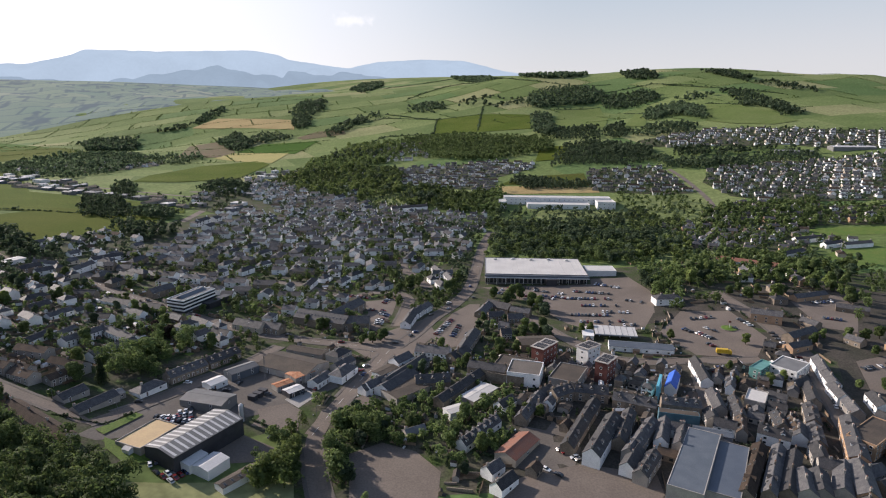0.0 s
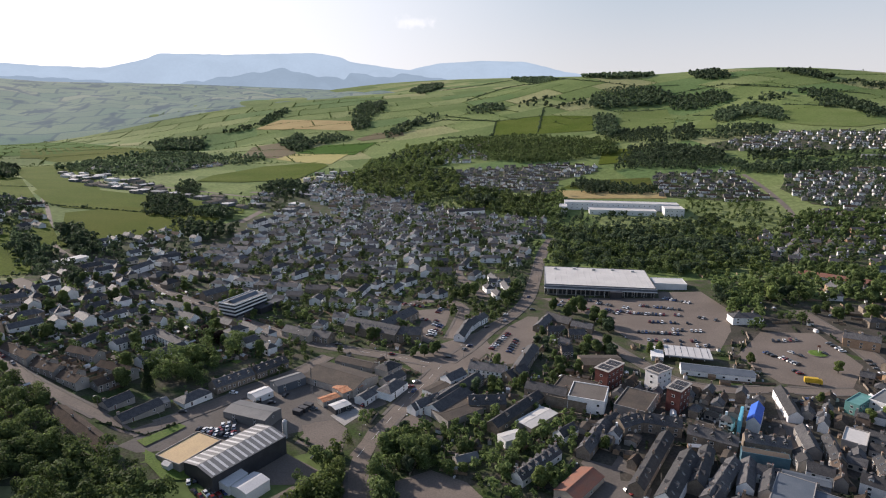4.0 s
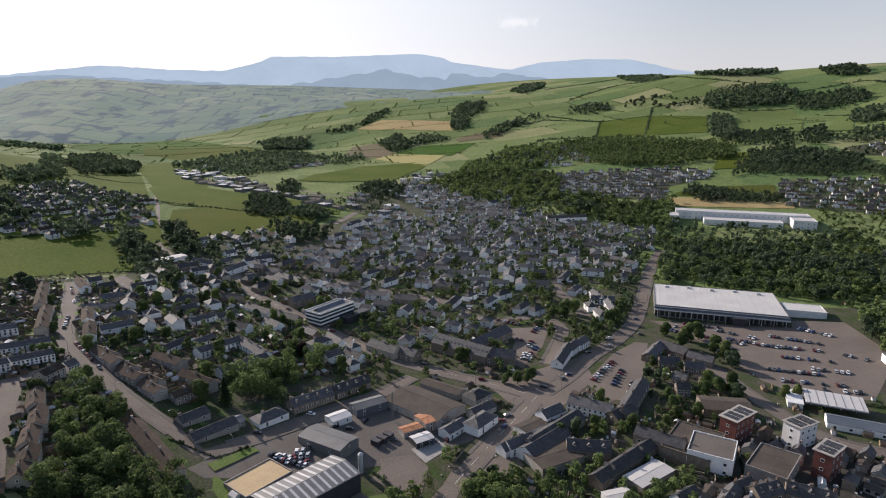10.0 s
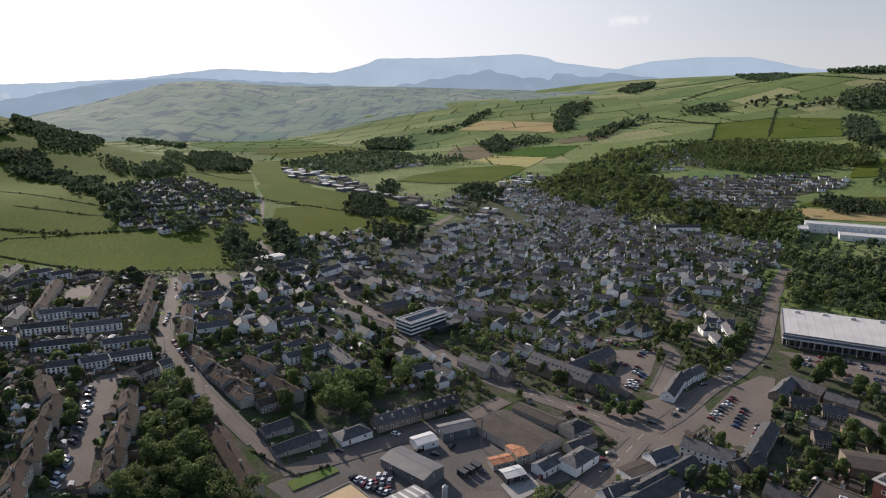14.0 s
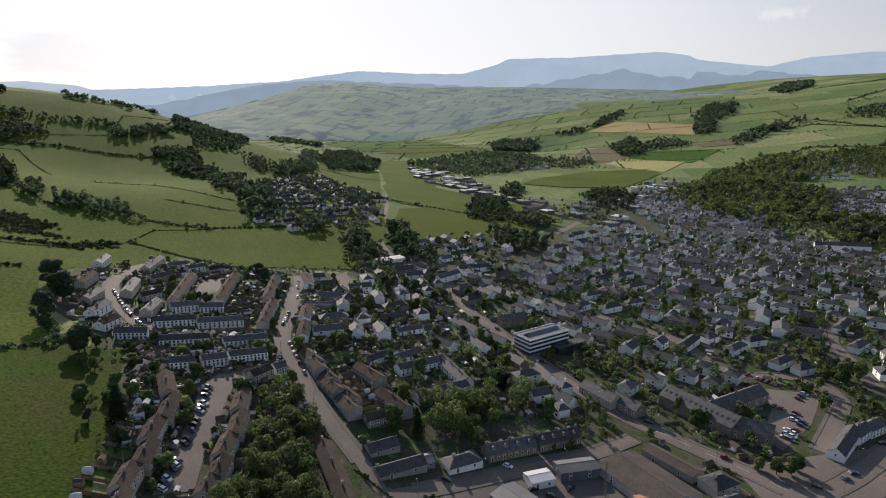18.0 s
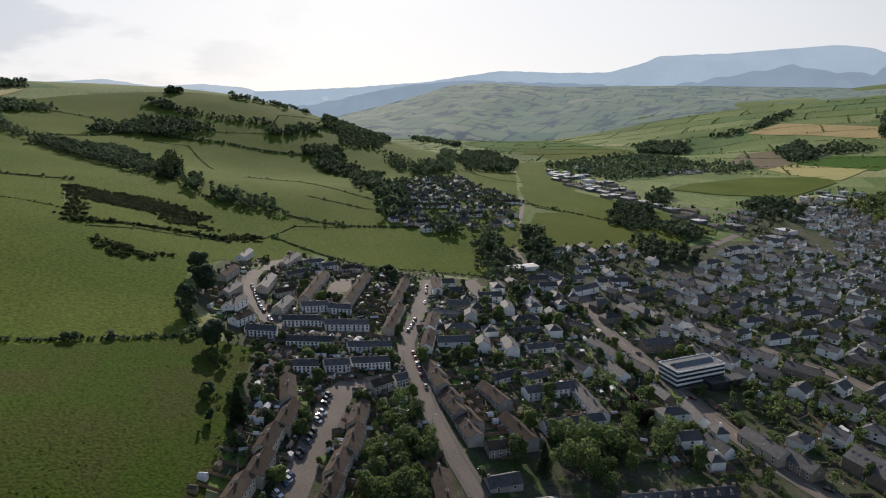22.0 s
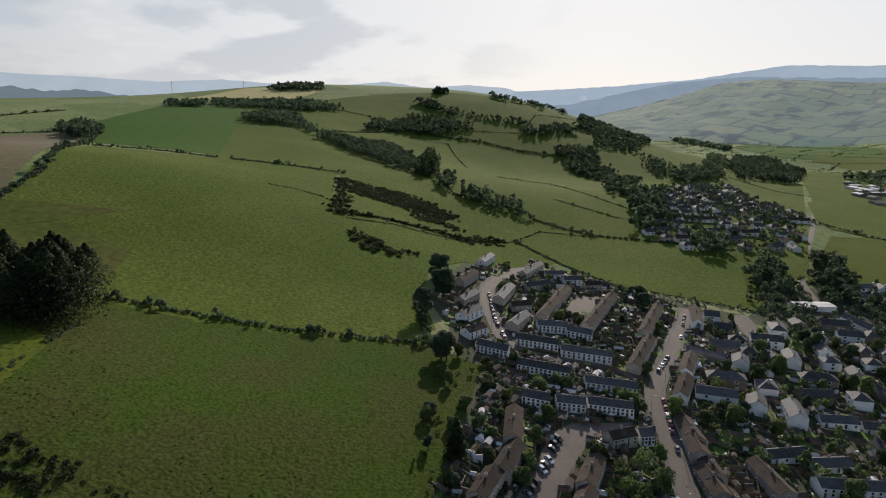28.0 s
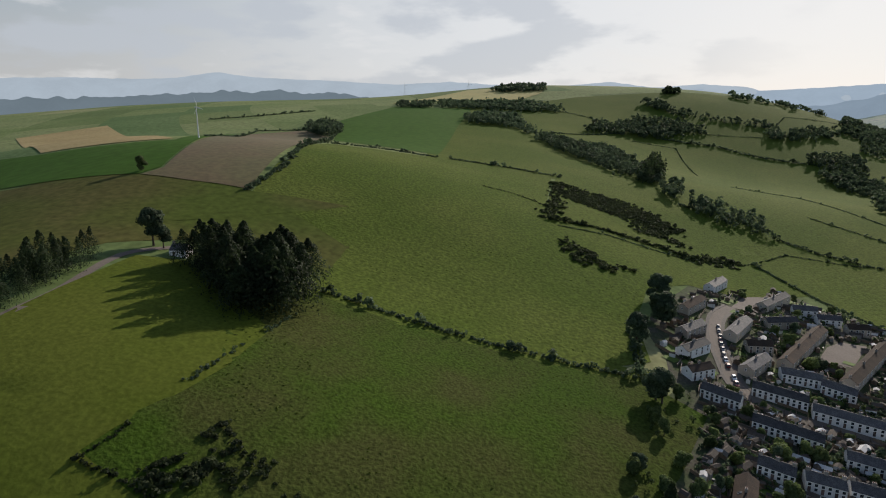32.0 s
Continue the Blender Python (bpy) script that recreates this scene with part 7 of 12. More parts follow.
house((-111.3, 294.5), (-104.8, 302.1), units=1, rise=0.6, eaves=2.9, width=6.0, walls='grey_harl', roof='orange_roof', chim=0, name='workshop', label='low workshop with a faded orange roof')
house((-103.2, 288.7), (-97.3, 296.0), units=1, rise=0.6, eaves=2.9, width=7.1, walls='dark_clad', roof='steel_pale', chim=0, name='shed', label='dark shed with a pale sheet roof')
house((-121.4, 284.4), (-117.1, 283.3), units=1, rise=0.1, eaves=2.6, width=2.6, walls='dark_clad', roof='dark_clad', chim=0, near=0, name='container', label='dark steel shipping container in the yard')
house((-119.9, 287.9), (-115.6, 286.7), units=1, rise=0.1, eaves=2.6, width=2.6, walls='dark_clad', roof='dark_clad', chim=0, near=0, name='container', label='dark steel shipping container in the yard')
house((-118.4, 291.5), (-114.1, 290.2), units=1, rise=0.1, eaves=2.6, width=2.6, walls='dark_clad', roof='dark_clad', chim=0, near=0, name='container', label='dark steel shipping container in the yard')
house((-130.3, 401.9), (-91.8, 389.1), units=1, rise=4.0, eaves=6.0, width=14.0, walls='stone', roof='slate', chim=0, skylights=14, name='mill', label='long dark stone mill with rows of rooflights')
house((-95.1, 389.7), (-77.8, 391.4), units=2, rise=3.6, eaves=6.11, width=10.8, walls='stone', name='mill', label='tall dark stone mill block with a steep slate roof')
house((-108.0, 399.4), (-94.8, 439.4), units=3, rise=3.6, eaves=5.16, width=10.8, walls='stone', skylights=6, name='mill', label='stone mill wing with a slate roof and rooflights')
house((-53.8, 394.9), (-50.7, 424.9), units=2, rise=2.61, eaves=4.21, width=7.2)
house((-50.6, 419.4), (-46.8, 433.1), units=2, rise=2.61, eaves=4.21, width=7.2)
house((-46.6, 431.3), (-42.2, 442.7), units=2, rise=2.61, eaves=4.21, width=7.2)
house((-89.4, 332.0), (-83.7, 343.4), units=1, rise=2.61, eaves=4.21, width=9.81, hip=True, walls='grey_harl')
house((-84.8, 319.6), (-77.6, 332.4), units=2, rise=2.16, eaves=3.01, width=7.2, walls='grey_harl')
house((-80.9, 305.6), (-75.2, 320.9), units=1, rise=2.61, eaves=4.21, width=9.0, hip=True)
house((-91.6, 298.6), (-86.3, 311.3), units=2, rise=1.8, eaves=3.44, width=7.2)
house((-51.0, 323.3), (-43.5, 334.2), units=1, rise=2.61, eaves=5.16, width=8.01)
house((-58.6, 310.9), (-47.9, 327.3), units=1, rise=0.36, eaves=3.44, width=8.01, roof='felt', chim=0)
house((-61.2, 294.6), (-52.2, 305.7), units=2, rise=2.61, eaves=3.87, width=7.2)
house((-51.9, 298.5), (-34.5, 331.8), units=4, rise=2.88, eaves=3.87, width=9.0, walls='grey_harl', chim=2)
house((-40.2, 345.6), (-19.5, 342.0), units=4, rise=2.61, eaves=4.73, width=9.81)
house((-14.6, 338.1), (-5.4, 384.3), units=4, rise=2.61, eaves=4.21, width=8.01, walls='stone')
house((-19.1, 335.6), (-9.9, 348.6), units=2, rise=2.61, eaves=4.21, width=8.01, walls='stone')
house((-167.9, 382.3), (-146.6, 375.2), units=2, rise=3.06, eaves=4.21, width=9.0, walls='cream', roof='slate')
house((-148.6, 379.6), (-133.9, 375.2), units=2, rise=3.06, eaves=4.21, width=8.01, walls='stone')
gardens((-358.5, 242.6), (-350.7, 261.7), 5, -1, seed=0)
gardens((-347.0, 261.6), (-338.4, 284.7), 5, -1, seed=1)
gardens((-332.6, 233.0), (-322.7, 254.6), 6, -1, seed=2)
gardens((-317.2, 259.6), (-309.8, 281.3), 5, -1, seed=3)
gardens((-327.7, 290.6), (-358.4, 319.4), 5, 1, seed=4)
gardens((-364.7, 319.4), (-403.5, 354.1), 5, 1, seed=5)
gardens((-296.9, 218.0), (-275.4, 209.0), 2, -1, seed=300)
gardens((-274.1, 210.3), (-258.8, 198.3), 2, -1, seed=301)
gardens((-259.6, 196.7), (-246.8, 186.0), 2, -1, seed=302)
gardens((-245.4, 187.2), (-234.1, 177.5), 2, -1, seed=303)
gardens((-235.1, 175.9), (-224.7, 166.5), 2, -1, seed=304)
gardens((-223.3, 167.7), (-214.7, 160.6), 2, -1, seed=305)
gardens((-266.8, 239.0), (-251.8, 226.6), 2, 1, seed=306)
gardens((-250.6, 227.4), (-237.4, 215.5), 2, 1, seed=307)
gardens((-238.1, 214.3), (-227.7, 203.8), 2, 1, seed=308)
gardens((-226.5, 204.6), (-217.8, 195.9), 2, 1, seed=309)
gardens((-218.6, 194.7), (-211.2, 187.6), 2, 1, seed=310)
gardens((-285.4, 289.0), (-269.4, 284.9), 2, 1, seed=20)
gardens((-262.0, 281.8), (-250.1, 278.7), 2, 1, seed=21)
gardens((-246.2, 278.5), (-230.8, 274.4), 3, 1, seed=22)
gardens((-318.4, 314.0), (-301.4, 298.4), 2, 1, seed=23)
gardens((-339.8, 331.8), (-321.6, 315.5), 2, 1, seed=24)
gardens((-381.6, 219.4), (-393.1, 233.0), 2, 1, seed=25)
gardens((-403.3, 225.1), (-415.9, 238.2), 2, 1, seed=26)
gardens((-259.5, 302.3), (-238.3, 298.1), 3, -1, seed=40)
gardens((-233.8, 293.3), (-210.8, 287.3), 3, -1, seed=41)
gardens((-244.0, 315.9), (-237.1, 344.1), 5, 1, seed=42)
gardens((-247.0, 275.1), (-228.3, 269.5), 2, -1, seed=43)
supermarket()
school()
office((-213.2, 399.1), (-204.0, 430.1), (-226.8, 404.3))
ribbed_shed((-135.7, 221.6), (-119.8, 255.9), units=1, rise=1.8, eaves=7.5, width=18.8, walls='dark_clad', roof='steel_grey', chim=0, name='warehouse', label='long dark-clad shed with a pale ribbed roof', near=0)
block((-160.5, 230.5), (-146.4, 225.5), (-139.7, 246.4), 3.6, "grey_harl", "sand_roof", "low building with a sand-coloured flat roof", "building", "building")
canopy((75.0, 389.0), (102.0, 386.1), (105.3, 402.9))
house((-116.6, 218.1), (-111.9, 228.8), units=1, rise=0.9, eaves=4.4, width=9.5, walls='white_clad', roof='steel_pale', chim=0, near=0, name='warehouse', label='white metal shed with a pale ridged roof')
house((-125.1, 220.0), (-121.7, 230.0), units=1, rise=0.9, eaves=4.0, width=8, walls='white_clad', roof='steel_pale', chim=0, near=0, name='shed', label='white metal lean-to shed')
house((-105.3, 210.4), (-95.5, 225.7), units=1, rise=0.7, eaves=3.0, width=6, walls='white_clad', roof='felt', chim=0, near=0, skylights=5, name='shed', label='long low white store with round rooflights')
house((-154.2, 227.3), (-150.5, 226.1), units=1, rise=0.8, eaves=2.4, width=3, walls='white_clad', roof='steel_pale', chim=0, near=0, name='kiosk', label='small white cabin beside the hall')
drape("lawn", [(-168.1, 234.5), (-149.3, 229.3), (-144.3, 233.9), (-135.8, 225.7), (-144.1, 220.9), (-150.4, 219.1), (-163.1, 227.1)], M["lawn"], 0.5, 4, "bright green mown lawn round the flat-roofed building", "lawn")
drape("lawn", [(-175.2, 239.0), (-167.4, 258.9), (-163.3, 257.7), (-169.5, 236.5)], M["lawn"], 0.5, 4, "bright green grass verge by the road bend", "lawn")
drape("yard", [(-103.0, 285.8), (-95.1, 298.4), (-87.0, 291.4), (-93.2, 278.2)], M["pale_yard"], 0.2, 8, "pale concrete yard behind a wall", "yard")
drape("yard", [(-113.5, 274.8), (-100.4, 282.4), (-91.0, 276.0), (-87.1, 255.5), (-94.2, 256.6), (-108.5, 265.7)], M["asphalt"], 0.2, 8, "empty tarmac yard", "yard")
car_row((-135.0, 214.6), (-132.4, 222.7), 7, turn=75, skip=0.1, near=False)
car_row((-130.9, 213.0), (-127.5, 222.8), 8, turn=75, skip=0.1, near=False)
car_row((-126.9, 211.3), (-123.3, 220.9), 8, turn=75, skip=0.1, near=False)
car_row((-151.5, 262.0), (-143.6, 268.9), 7, turn=75, skip=0.1, near=False)
car_row((-148.8, 259.2), (-141.7, 265.2), 6, turn=75, skip=0.1, near=False)
car_row((-103.4, 252.7), (-96.1, 251.0), 3, turn=75, skip=0.1, near=False)
car_row((-142.4, 218.2), (-137.0, 223.6), 3, turn=75, skip=0.1, near=False)
hedge([(-112.4, 264.9), (-100.0, 257.8), (-86.4, 253.4)], h=1.6, w=2, seed=801)
hedge([(-200.1, 245.0), (-174.9, 244.5), (-167.4, 258.9)], h=1.0, w=1.2, seed=802)
turbine(-647, -140, 27)
turbine(-2056, 25, 38)
turbine(-1777, -131, 26)
house((-373.7, -17.2), (-374.2, -9.3), units=1, rise=2.25, eaves=3.01, width=7.92, walls='harl')
road([(-290.0, -32.9), (-313.4, -29.9), (-349.7, -33.8), (-366.4, -31.1), (-384.4, -16.4)], 4, footway=False)
house((-7.3, 321.3), (13.5, 315.0), units=4, rise=2.61, eaves=6.02, width=8.64, walls='stone', near=1)
block((13.3, 308.4), (30.8, 304.8), (36.9, 321.8), 7.6, "harl", "concrete", "grey commercial block with a flat roof", "building", "building", win=5, floors=2)
block((2.8, 311.9), (22.1, 305.5), (33.1, 330.5), 5.5, "stone", "felt", "low shop block with a brown flat roof", "building", "building", win=0)
house((-22.2, 281.0), (-0.9, 316.2), units=3, rise=2.61, eaves=3.44, width=7.02, walls='stone', chim=1, near=1, dormers=2)
house((-48.1, 287.0), (-31.6, 303.8), units=1, rise=0.4, eaves=3.7, width=14.1, walls='grey_harl', roof='felt', chim=0, label='flat-roofed hall with pale walls', name='hall', near=1)
house((-52.4, 291.6), (-40.1, 315.5), units=1, rise=2.9, eaves=3.7, width=10.6, walls='harl', chim=0, label='white hall with a big slate roof', name='hall', near=1)
house((-63.4, 292.9), (-55.9, 304.7), units=2, rise=2.61, eaves=3.01, width=6.3, near=1)
house((-36.0, 302.2), (-17.6, 306.0), units=2, rise=3.24, eaves=4.13, width=8.64, walls='stone', dormers=3, near=1)
house((-7.8, 285.0), (4.7, 302.0), units=1, rise=0.4, eaves=2.6, width=9.6, walls='grey_harl', roof='membrane', chim=0, label='roofless white-floored shell of a hall', name='hall', near=1)
house((-17.0, 270.9), (-8.1, 277.5), units=1, rise=0.4, eaves=3.6, width=7.0, walls='white_clad', roof='membrane', chim=0, label='white box-shaped annexe with a flat roof', name='annexe', near=1)
house((-8.8, 243.7), (7.1, 264.7), units=6, rise=2.61, eaves=3.44, width=6.3, walls='harl', dormers=6, near=1)
house((-35.5, 254.1), (-26.8, 259.8), units=1, rise=1.8, eaves=2.24, width=6.3, walls='grey_harl', roof='steel_grey', near=1)
house((10.4, 234.2), (21.8, 252.1), units=1, rise=2.0, eaves=3.2, width=10.6, walls='cream', roof='red_tile', chim=0, label='long store with a rust-brown corrugated roof', name='store', near=1)
house((2.5, 223.9), (8.0, 230.6), units=1, rise=2.61, eaves=3.44, width=6.3, near=1)
house((6.2, 213.7), (13.2, 222.7), units=1, rise=2.61, eaves=3.44, width=6.3, near=1)
house((8.3, 276.8), (15.1, 285.4), units=1, rise=2.61, eaves=3.44, width=6.3, near=1)
house((18.5, 264.4), (30.0, 290.7), units=3, rise=2.88, eaves=3.7, width=6.3, walls='stone', near=1, dormers=2)
house((29.7, 290.7), (36.0, 298.0), units=3, rise=2.88, eaves=3.7, width=6.3, walls='stone', near=1)
house((37.4, 241.3), (56.7, 284.3), units=3, rise=2.88, eaves=3.7, width=6.3, walls='stone', skylights=3, near=1, dormers=2)
house((60.4, 245.7), (71.6, 274.3), units=3, rise=2.61, eaves=4.56, width=6.3, walls='stone', near=1, dormers=2)
house((35.7, 287.7), (45.6, 295.5), units=3, rise=3.06, eaves=5.33, width=7.92, walls='stone', dormers=3, near=1)
house((48.4, 295.9), (64.9, 293.9), units=3, rise=3.06, eaves=5.33, width=7.92, walls='stone', dormers=3, near=1)
house((66.7, 289.0), (86.4, 281.9), units=3, rise=3.06, eaves=5.33, width=7.92, walls='stone', dormers=3, near=1)
house((109.6, 269.8), (118.9, 266.3), units=2, rise=2.61, eaves=4.56, width=7.92, walls='harl', near=1)
house((127.7, 264.4), (139.5, 257.8), units=3, rise=2.88, eaves=5.33, width=7.92, walls='harl', dormers=2, near=1)
house((81.3, 376.5), (120.7, 371.6), units=6, rise=1.62, eaves=3.44, width=10.5, walls='harl', roof='steel_blue', chim=0, label='long low white building with a blue-grey sheet roof', near=1)
house((192.5, 431.7), (210.8, 423.6), units=3, rise=2.61, eaves=6.02, width=10.26, walls='sandstone', label='large warm sandstone block with gables', near=1)
house((198.3, 388.4), (221.6, 403.4), units=2, rise=2.61, eaves=4.56, width=7.92, walls='stone', near=1)
house((241.8, 473.6), (271.8, 486.1), units=2, rise=2.25, eaves=3.7, width=7.92, walls='sandstone', near=1)
house((264.2, 455.8), (283.1, 446.2), units=2, rise=2.25, eaves=3.7, width=7.92, walls='stone', near=1)
house((223.5, 422.2), (229.7, 411.8), units=2, rise=2.25, eaves=3.7, width=7.92, walls='stone', near=1)
house((192.2, 374.7), (207.8, 382.2), units=2, rise=2.25, eaves=3.7, width=7.92, walls='sandstone', near=1)
house((237.8, 392.6), (243.4, 383.9), units=2, rise=2.25, eaves=3.7, width=7.92, walls='stone', near=1)
house((234.3, 616.7), (282.9, 589.4), units=1, rise=2.5, eaves=4.0, width=12.3, walls='harl', roof='red_tile', chim=0, near=1, label='long white shed with a red roof', name='shed')
house((133.0, 465.9), (154.2, 468.9), units=3, rise=2.52, eaves=4.9, width=10.26, hip=True, walls='harl', roof='slate', label='white classical villa with a dark hipped roof', chim=2, near=1)
house((3.3, 453.2), (20.6, 441.7), units=2, rise=3.6, eaves=3.7, width=8.64, walls='stone', near=1)
house((20.6, 439.5), (35.0, 434.6), units=2, rise=2.61, eaves=3.7, width=7.92, walls='stone', near=1)
tower((28.7, 338.3), (35.0, 334.0), (39.9, 351.2), 11.5, "red_brick", "red brick tower block with a pale panelled roof")
tower((56.2, 346.4), (62.1, 341.0), (67.0, 354.3), 10.5, "harl", "white stair tower block with a pale panelled roof")
tower((62.3, 318.9), (68.2, 315.2), (73.4, 327.7), 12, "red_brick", "red brick tower block with a pale panelled roof")
block((35.6, 307.6), (49.9, 301.4), (56.2, 323.5), 6, "grey_harl", "felt", "low block with a brown felt flat roof", "building", "building", win=5)
block((94.4, 258.9), (72.0, 214.0), (93.7, 227.2), 6.2, "grey_harl", "steel_blue", "large store with a blue-grey flat sheet roof", "store", "shop", parapet=0.25)
block((105.2, 251.0), (87.0, 213.6), (109.1, 231.2), 5, "grey_harl", "steel_dark", "store annexe with a darker blue-grey roof", "store", "shop", parapet=0.25)
house((97.2, 261.4), (113.2, 256.4), units=2, rise=0.72, eaves=5.16, width=5.85, walls='grey_harl', roof='steel_blue', chim=0, label='narrow back building with a blue-grey roof', near=1)
house((46.3, 232.6), (62.4, 265.9), skylights=5, units=3, rise=3.24, eaves=5.68, width=7.74, walls='harl', near=1, dormers=2)
house((62.5, 236.6), (80.3, 266.3), units=3, rise=2.7, eaves=4.56, width=6.3, walls='grey_harl', skylights=4, near=1, dormers=2)
house((63.9, 221.6), (73.7, 237.8), units=3, rise=2.7, eaves=4.56, width=6.3, walls='grey_harl', skylights=4, near=1, dormers=2)
house((86.0, 244.4), (93.1, 261.2), units=3, rise=2.7, eaves=4.56, width=6.3, walls='grey_harl', skylights=4, near=1)
house((59.7, 226.7), (67.8, 241.7), units=2, rise=2.7, eaves=4.3, width=6.3, walls='harl', near=1)
house((79.3, 248.3), (86.5, 267.8), units=2, rise=2.7, eaves=4.3, width=6.3, walls='harl', near=1)
house((87.8, 262.8), (95.7, 260.1), units=2, rise=2.7, eaves=4.3, width=6.3, walls='harl', near=1)
house((122.5, 249.7), (101.3, 212.7), skylights=3, units=4, rise=2.52, eaves=4.47, width=6.48, walls='stone', roof='brown_tile', near=1, dormers=2)
house((130.7, 250.2), (110.6, 213.9), skylights=3, units=4, rise=2.52, eaves=4.47, width=5.58, walls='stone', roof='slate', near=1, dormers=2)
house((135.7, 246.4), (118.3, 215.0), skylights=3, units=4, rise=2.52, eaves=4.47, width=6.12, walls='stone', roof='slate', near=1)
house((129.6, 298.6), (125.1, 276.6), skylights=3, units=4, rise=2.52, eaves=4.47, width=5.85, walls='stone', roof='slate', near=1)
house((124.1, 275.4), (118.9, 260.2), skylights=3, units=4, rise=2.52, eaves=4.47, width=4.95, walls='grey_harl', roof='brown_tile', near=1)
house((144.2, 283.3), (141.1, 269.0), skylights=3, units=4, rise=2.52, eaves=4.47, width=6.3, walls='stone', roof='slate', near=1)
house((148.6, 278.5), (145.9, 264.8), skylights=3, units=4, rise=2.52, eaves=4.47, width=5.4, walls='grey_harl', roof='brown_tile', near=1)
house((144.7, 260.5), (149.7, 273.2), units=2, rise=2.7, eaves=4.47, width=6.75, walls='harl', near=1)
house((126.7, 349.4), (123.7, 319.0), units=2, rise=2.7, eaves=4.47, width=6.75, walls='harl', near=1)
house((200.8, 356.9), (195.4, 336.0), units=2, rise=2.7, eaves=4.47, width=6.75, walls='harl', near=1)
house((195.4, 336.0), (192.6, 320.9), units=2, rise=2.7, eaves=4.47, width=6.75, walls='harl', near=1)
house((190.8, 320.7), (188.4, 304.3), units=2, rise=2.7, eaves=4.47, width=6.75, walls='harl', near=1)
house((177.3, 319.6), (170.6, 298.8), units=2, rise=2.52, eaves=4.47, width=6.66, walls='stone', near=1)
house((165.8, 294.6), (158.8, 276.0), units=2, rise=2.52, eaves=4.47, width=6.66, walls='stone', near=1, dormers=2)
house((156.9, 273.1), (150.5, 255.4), units=2, rise=2.52, eaves=4.47, width=6.66, walls='stone', near=1, dormers=2)
house((148.5, 254.2), (145.1, 241.8), units=2, rise=2.52, eaves=4.47, width=6.66, walls='grey_harl', near=1)
house((188.4, 302.3), (186.0, 288.0), units=2, rise=2.52, eaves=4.47, width=6.66, walls='grey_harl', near=1)
house((121.0, 305.0), (118.3, 284.5), units=2, rise=2.52, eaves=4.47, width=6.66, walls='grey_harl', near=1)
house((168.9, 318.7), (179.9, 326.6), units=2, rise=2.52, eaves=4.47, width=6.66, walls='stone', near=1)
house((111.5, 281.5), (110.6, 271.9), units=2, rise=2.52, eaves=4.47, width=6.66, walls='grey_harl', near=1)
house((176.3, 279.5), (159.8, 241.4), units=5, rise=2.52, eaves=6.36, width=8.1, walls='sandstone', near=1, dormers=2)
house((157.4, 239.0), (148.0, 214.5), units=5, rise=2.52, eaves=6.36, width=8.1, walls='sandstone', near=1)
house((141.2, 238.7), (149.5, 236.2), units=2, rise=2.7, eaves=5.33, width=7.65, walls='grey_harl', near=1)
house((151.2, 238.0), (140.1, 217.6), units=2, rise=2.7, eaves=5.33, width=7.65, walls='grey_harl', near=1)
house((137.2, 231.1), (131.5, 215.6), units=2, rise=2.7, eaves=5.33, width=7.65, walls='grey_harl', near=1)
house((130.8, 230.1), (125.5, 214.7), units=2, rise=2.7, eaves=5.33, width=7.65, walls='grey_harl', near=1)
house((89.4, 285.3), (107.7, 283.2), units=5, rise=2.7, eaves=6.36, width=7.2, walls='stone', dormers=4, near=1)
house((99.4, 304.6), (106.9, 322.1), units=2, rise=2.88, eaves=5.68, width=5.85, walls='harl', roof='blue_sheet', chim=0, label='white gabled house under a blue tarpaulin', near=1)
block((84.2, 270.6), (102.2, 267.2), (103.7, 271.7), 7.6, "teal_net", "felt", "scaffold front wrapped in blue-green netting", "scaffold", "building", win=0, parapet=0)
block((89.4, 295.5), (90.7, 295.0), (95.0, 310.5), 10, "cyan_sheet", "cyan_sheet", "bright cyan sheeted rubbish chute tower", "scaffold", "building", win=0, parapet=0)
block((153.4, 337.5), (158.0, 332.8), (166.3, 347.8), 6, "green_clad", "green_clad", "sea-green painted two-storey building", "building", "building", win=4, floors=2)
block((166.4, 341.7), (177.0, 331.1), (184.9, 350.7), 6, "harl", "steel_grey", "white block with a glazed front and flat roof", "building", "building", win=4, floors=2)
block((135.1, 298.1), (143.4, 293.4), (150.3, 306.8), 4.6, "grey_harl", "membrane", "low building with a pale flat roof and rooflights", "building", "building", win=4)
house((152.1, 309.2), (159.3, 303.9), units=2, rise=1.98, eaves=3.44, width=6.3, walls='grey_harl', near=1)
house((146.5, 296.5), (153.6, 291.7), units=2, rise=1.98, eaves=3.44, width=6.3, walls='grey_harl', near=1)
house((103.1, 254.5), (111.4, 252.7), units=2, rise=1.98, eaves=3.44, width=6.3, walls='grey_harl', near=1)
car_row((137.0, 345.9), (135.4, 324.9), 7, turn=75, skip=0.1, near=False)
car_row((140.7, 351.1), (141.6, 346.4), 3, turn=0, skip=0.1, near=False)
car_row((199.3, 348.2), (190.8, 320.7), 6, turn=75, skip=0.1, near=False)
car_row((190.2, 320.7), (182.5, 300.2), 5, turn=0, skip=0.1, near=False)
car_row((63.1, 229.7), (66.9, 227.2), 3, turn=0, skip=0.1, near=False)
car_row((25.1, 231.6), (34.5, 224.8), 5, turn=0, skip=0.1, near=False)
car_row((146.7, 406.2), (153.7, 394.9), 6, turn=75, skip=0.1, near=False)
car_row((153.7, 416.3), (161.3, 406.4), 5, turn=0, skip=0.1, near=False)
car_row((172.2, 416.3), (177.3, 410.5), 3, turn=0, skip=0.1, near=False)
car_row((210.0, 448.9), (210.0, 427.1), 4, turn=0, skip=0.1, near=False)
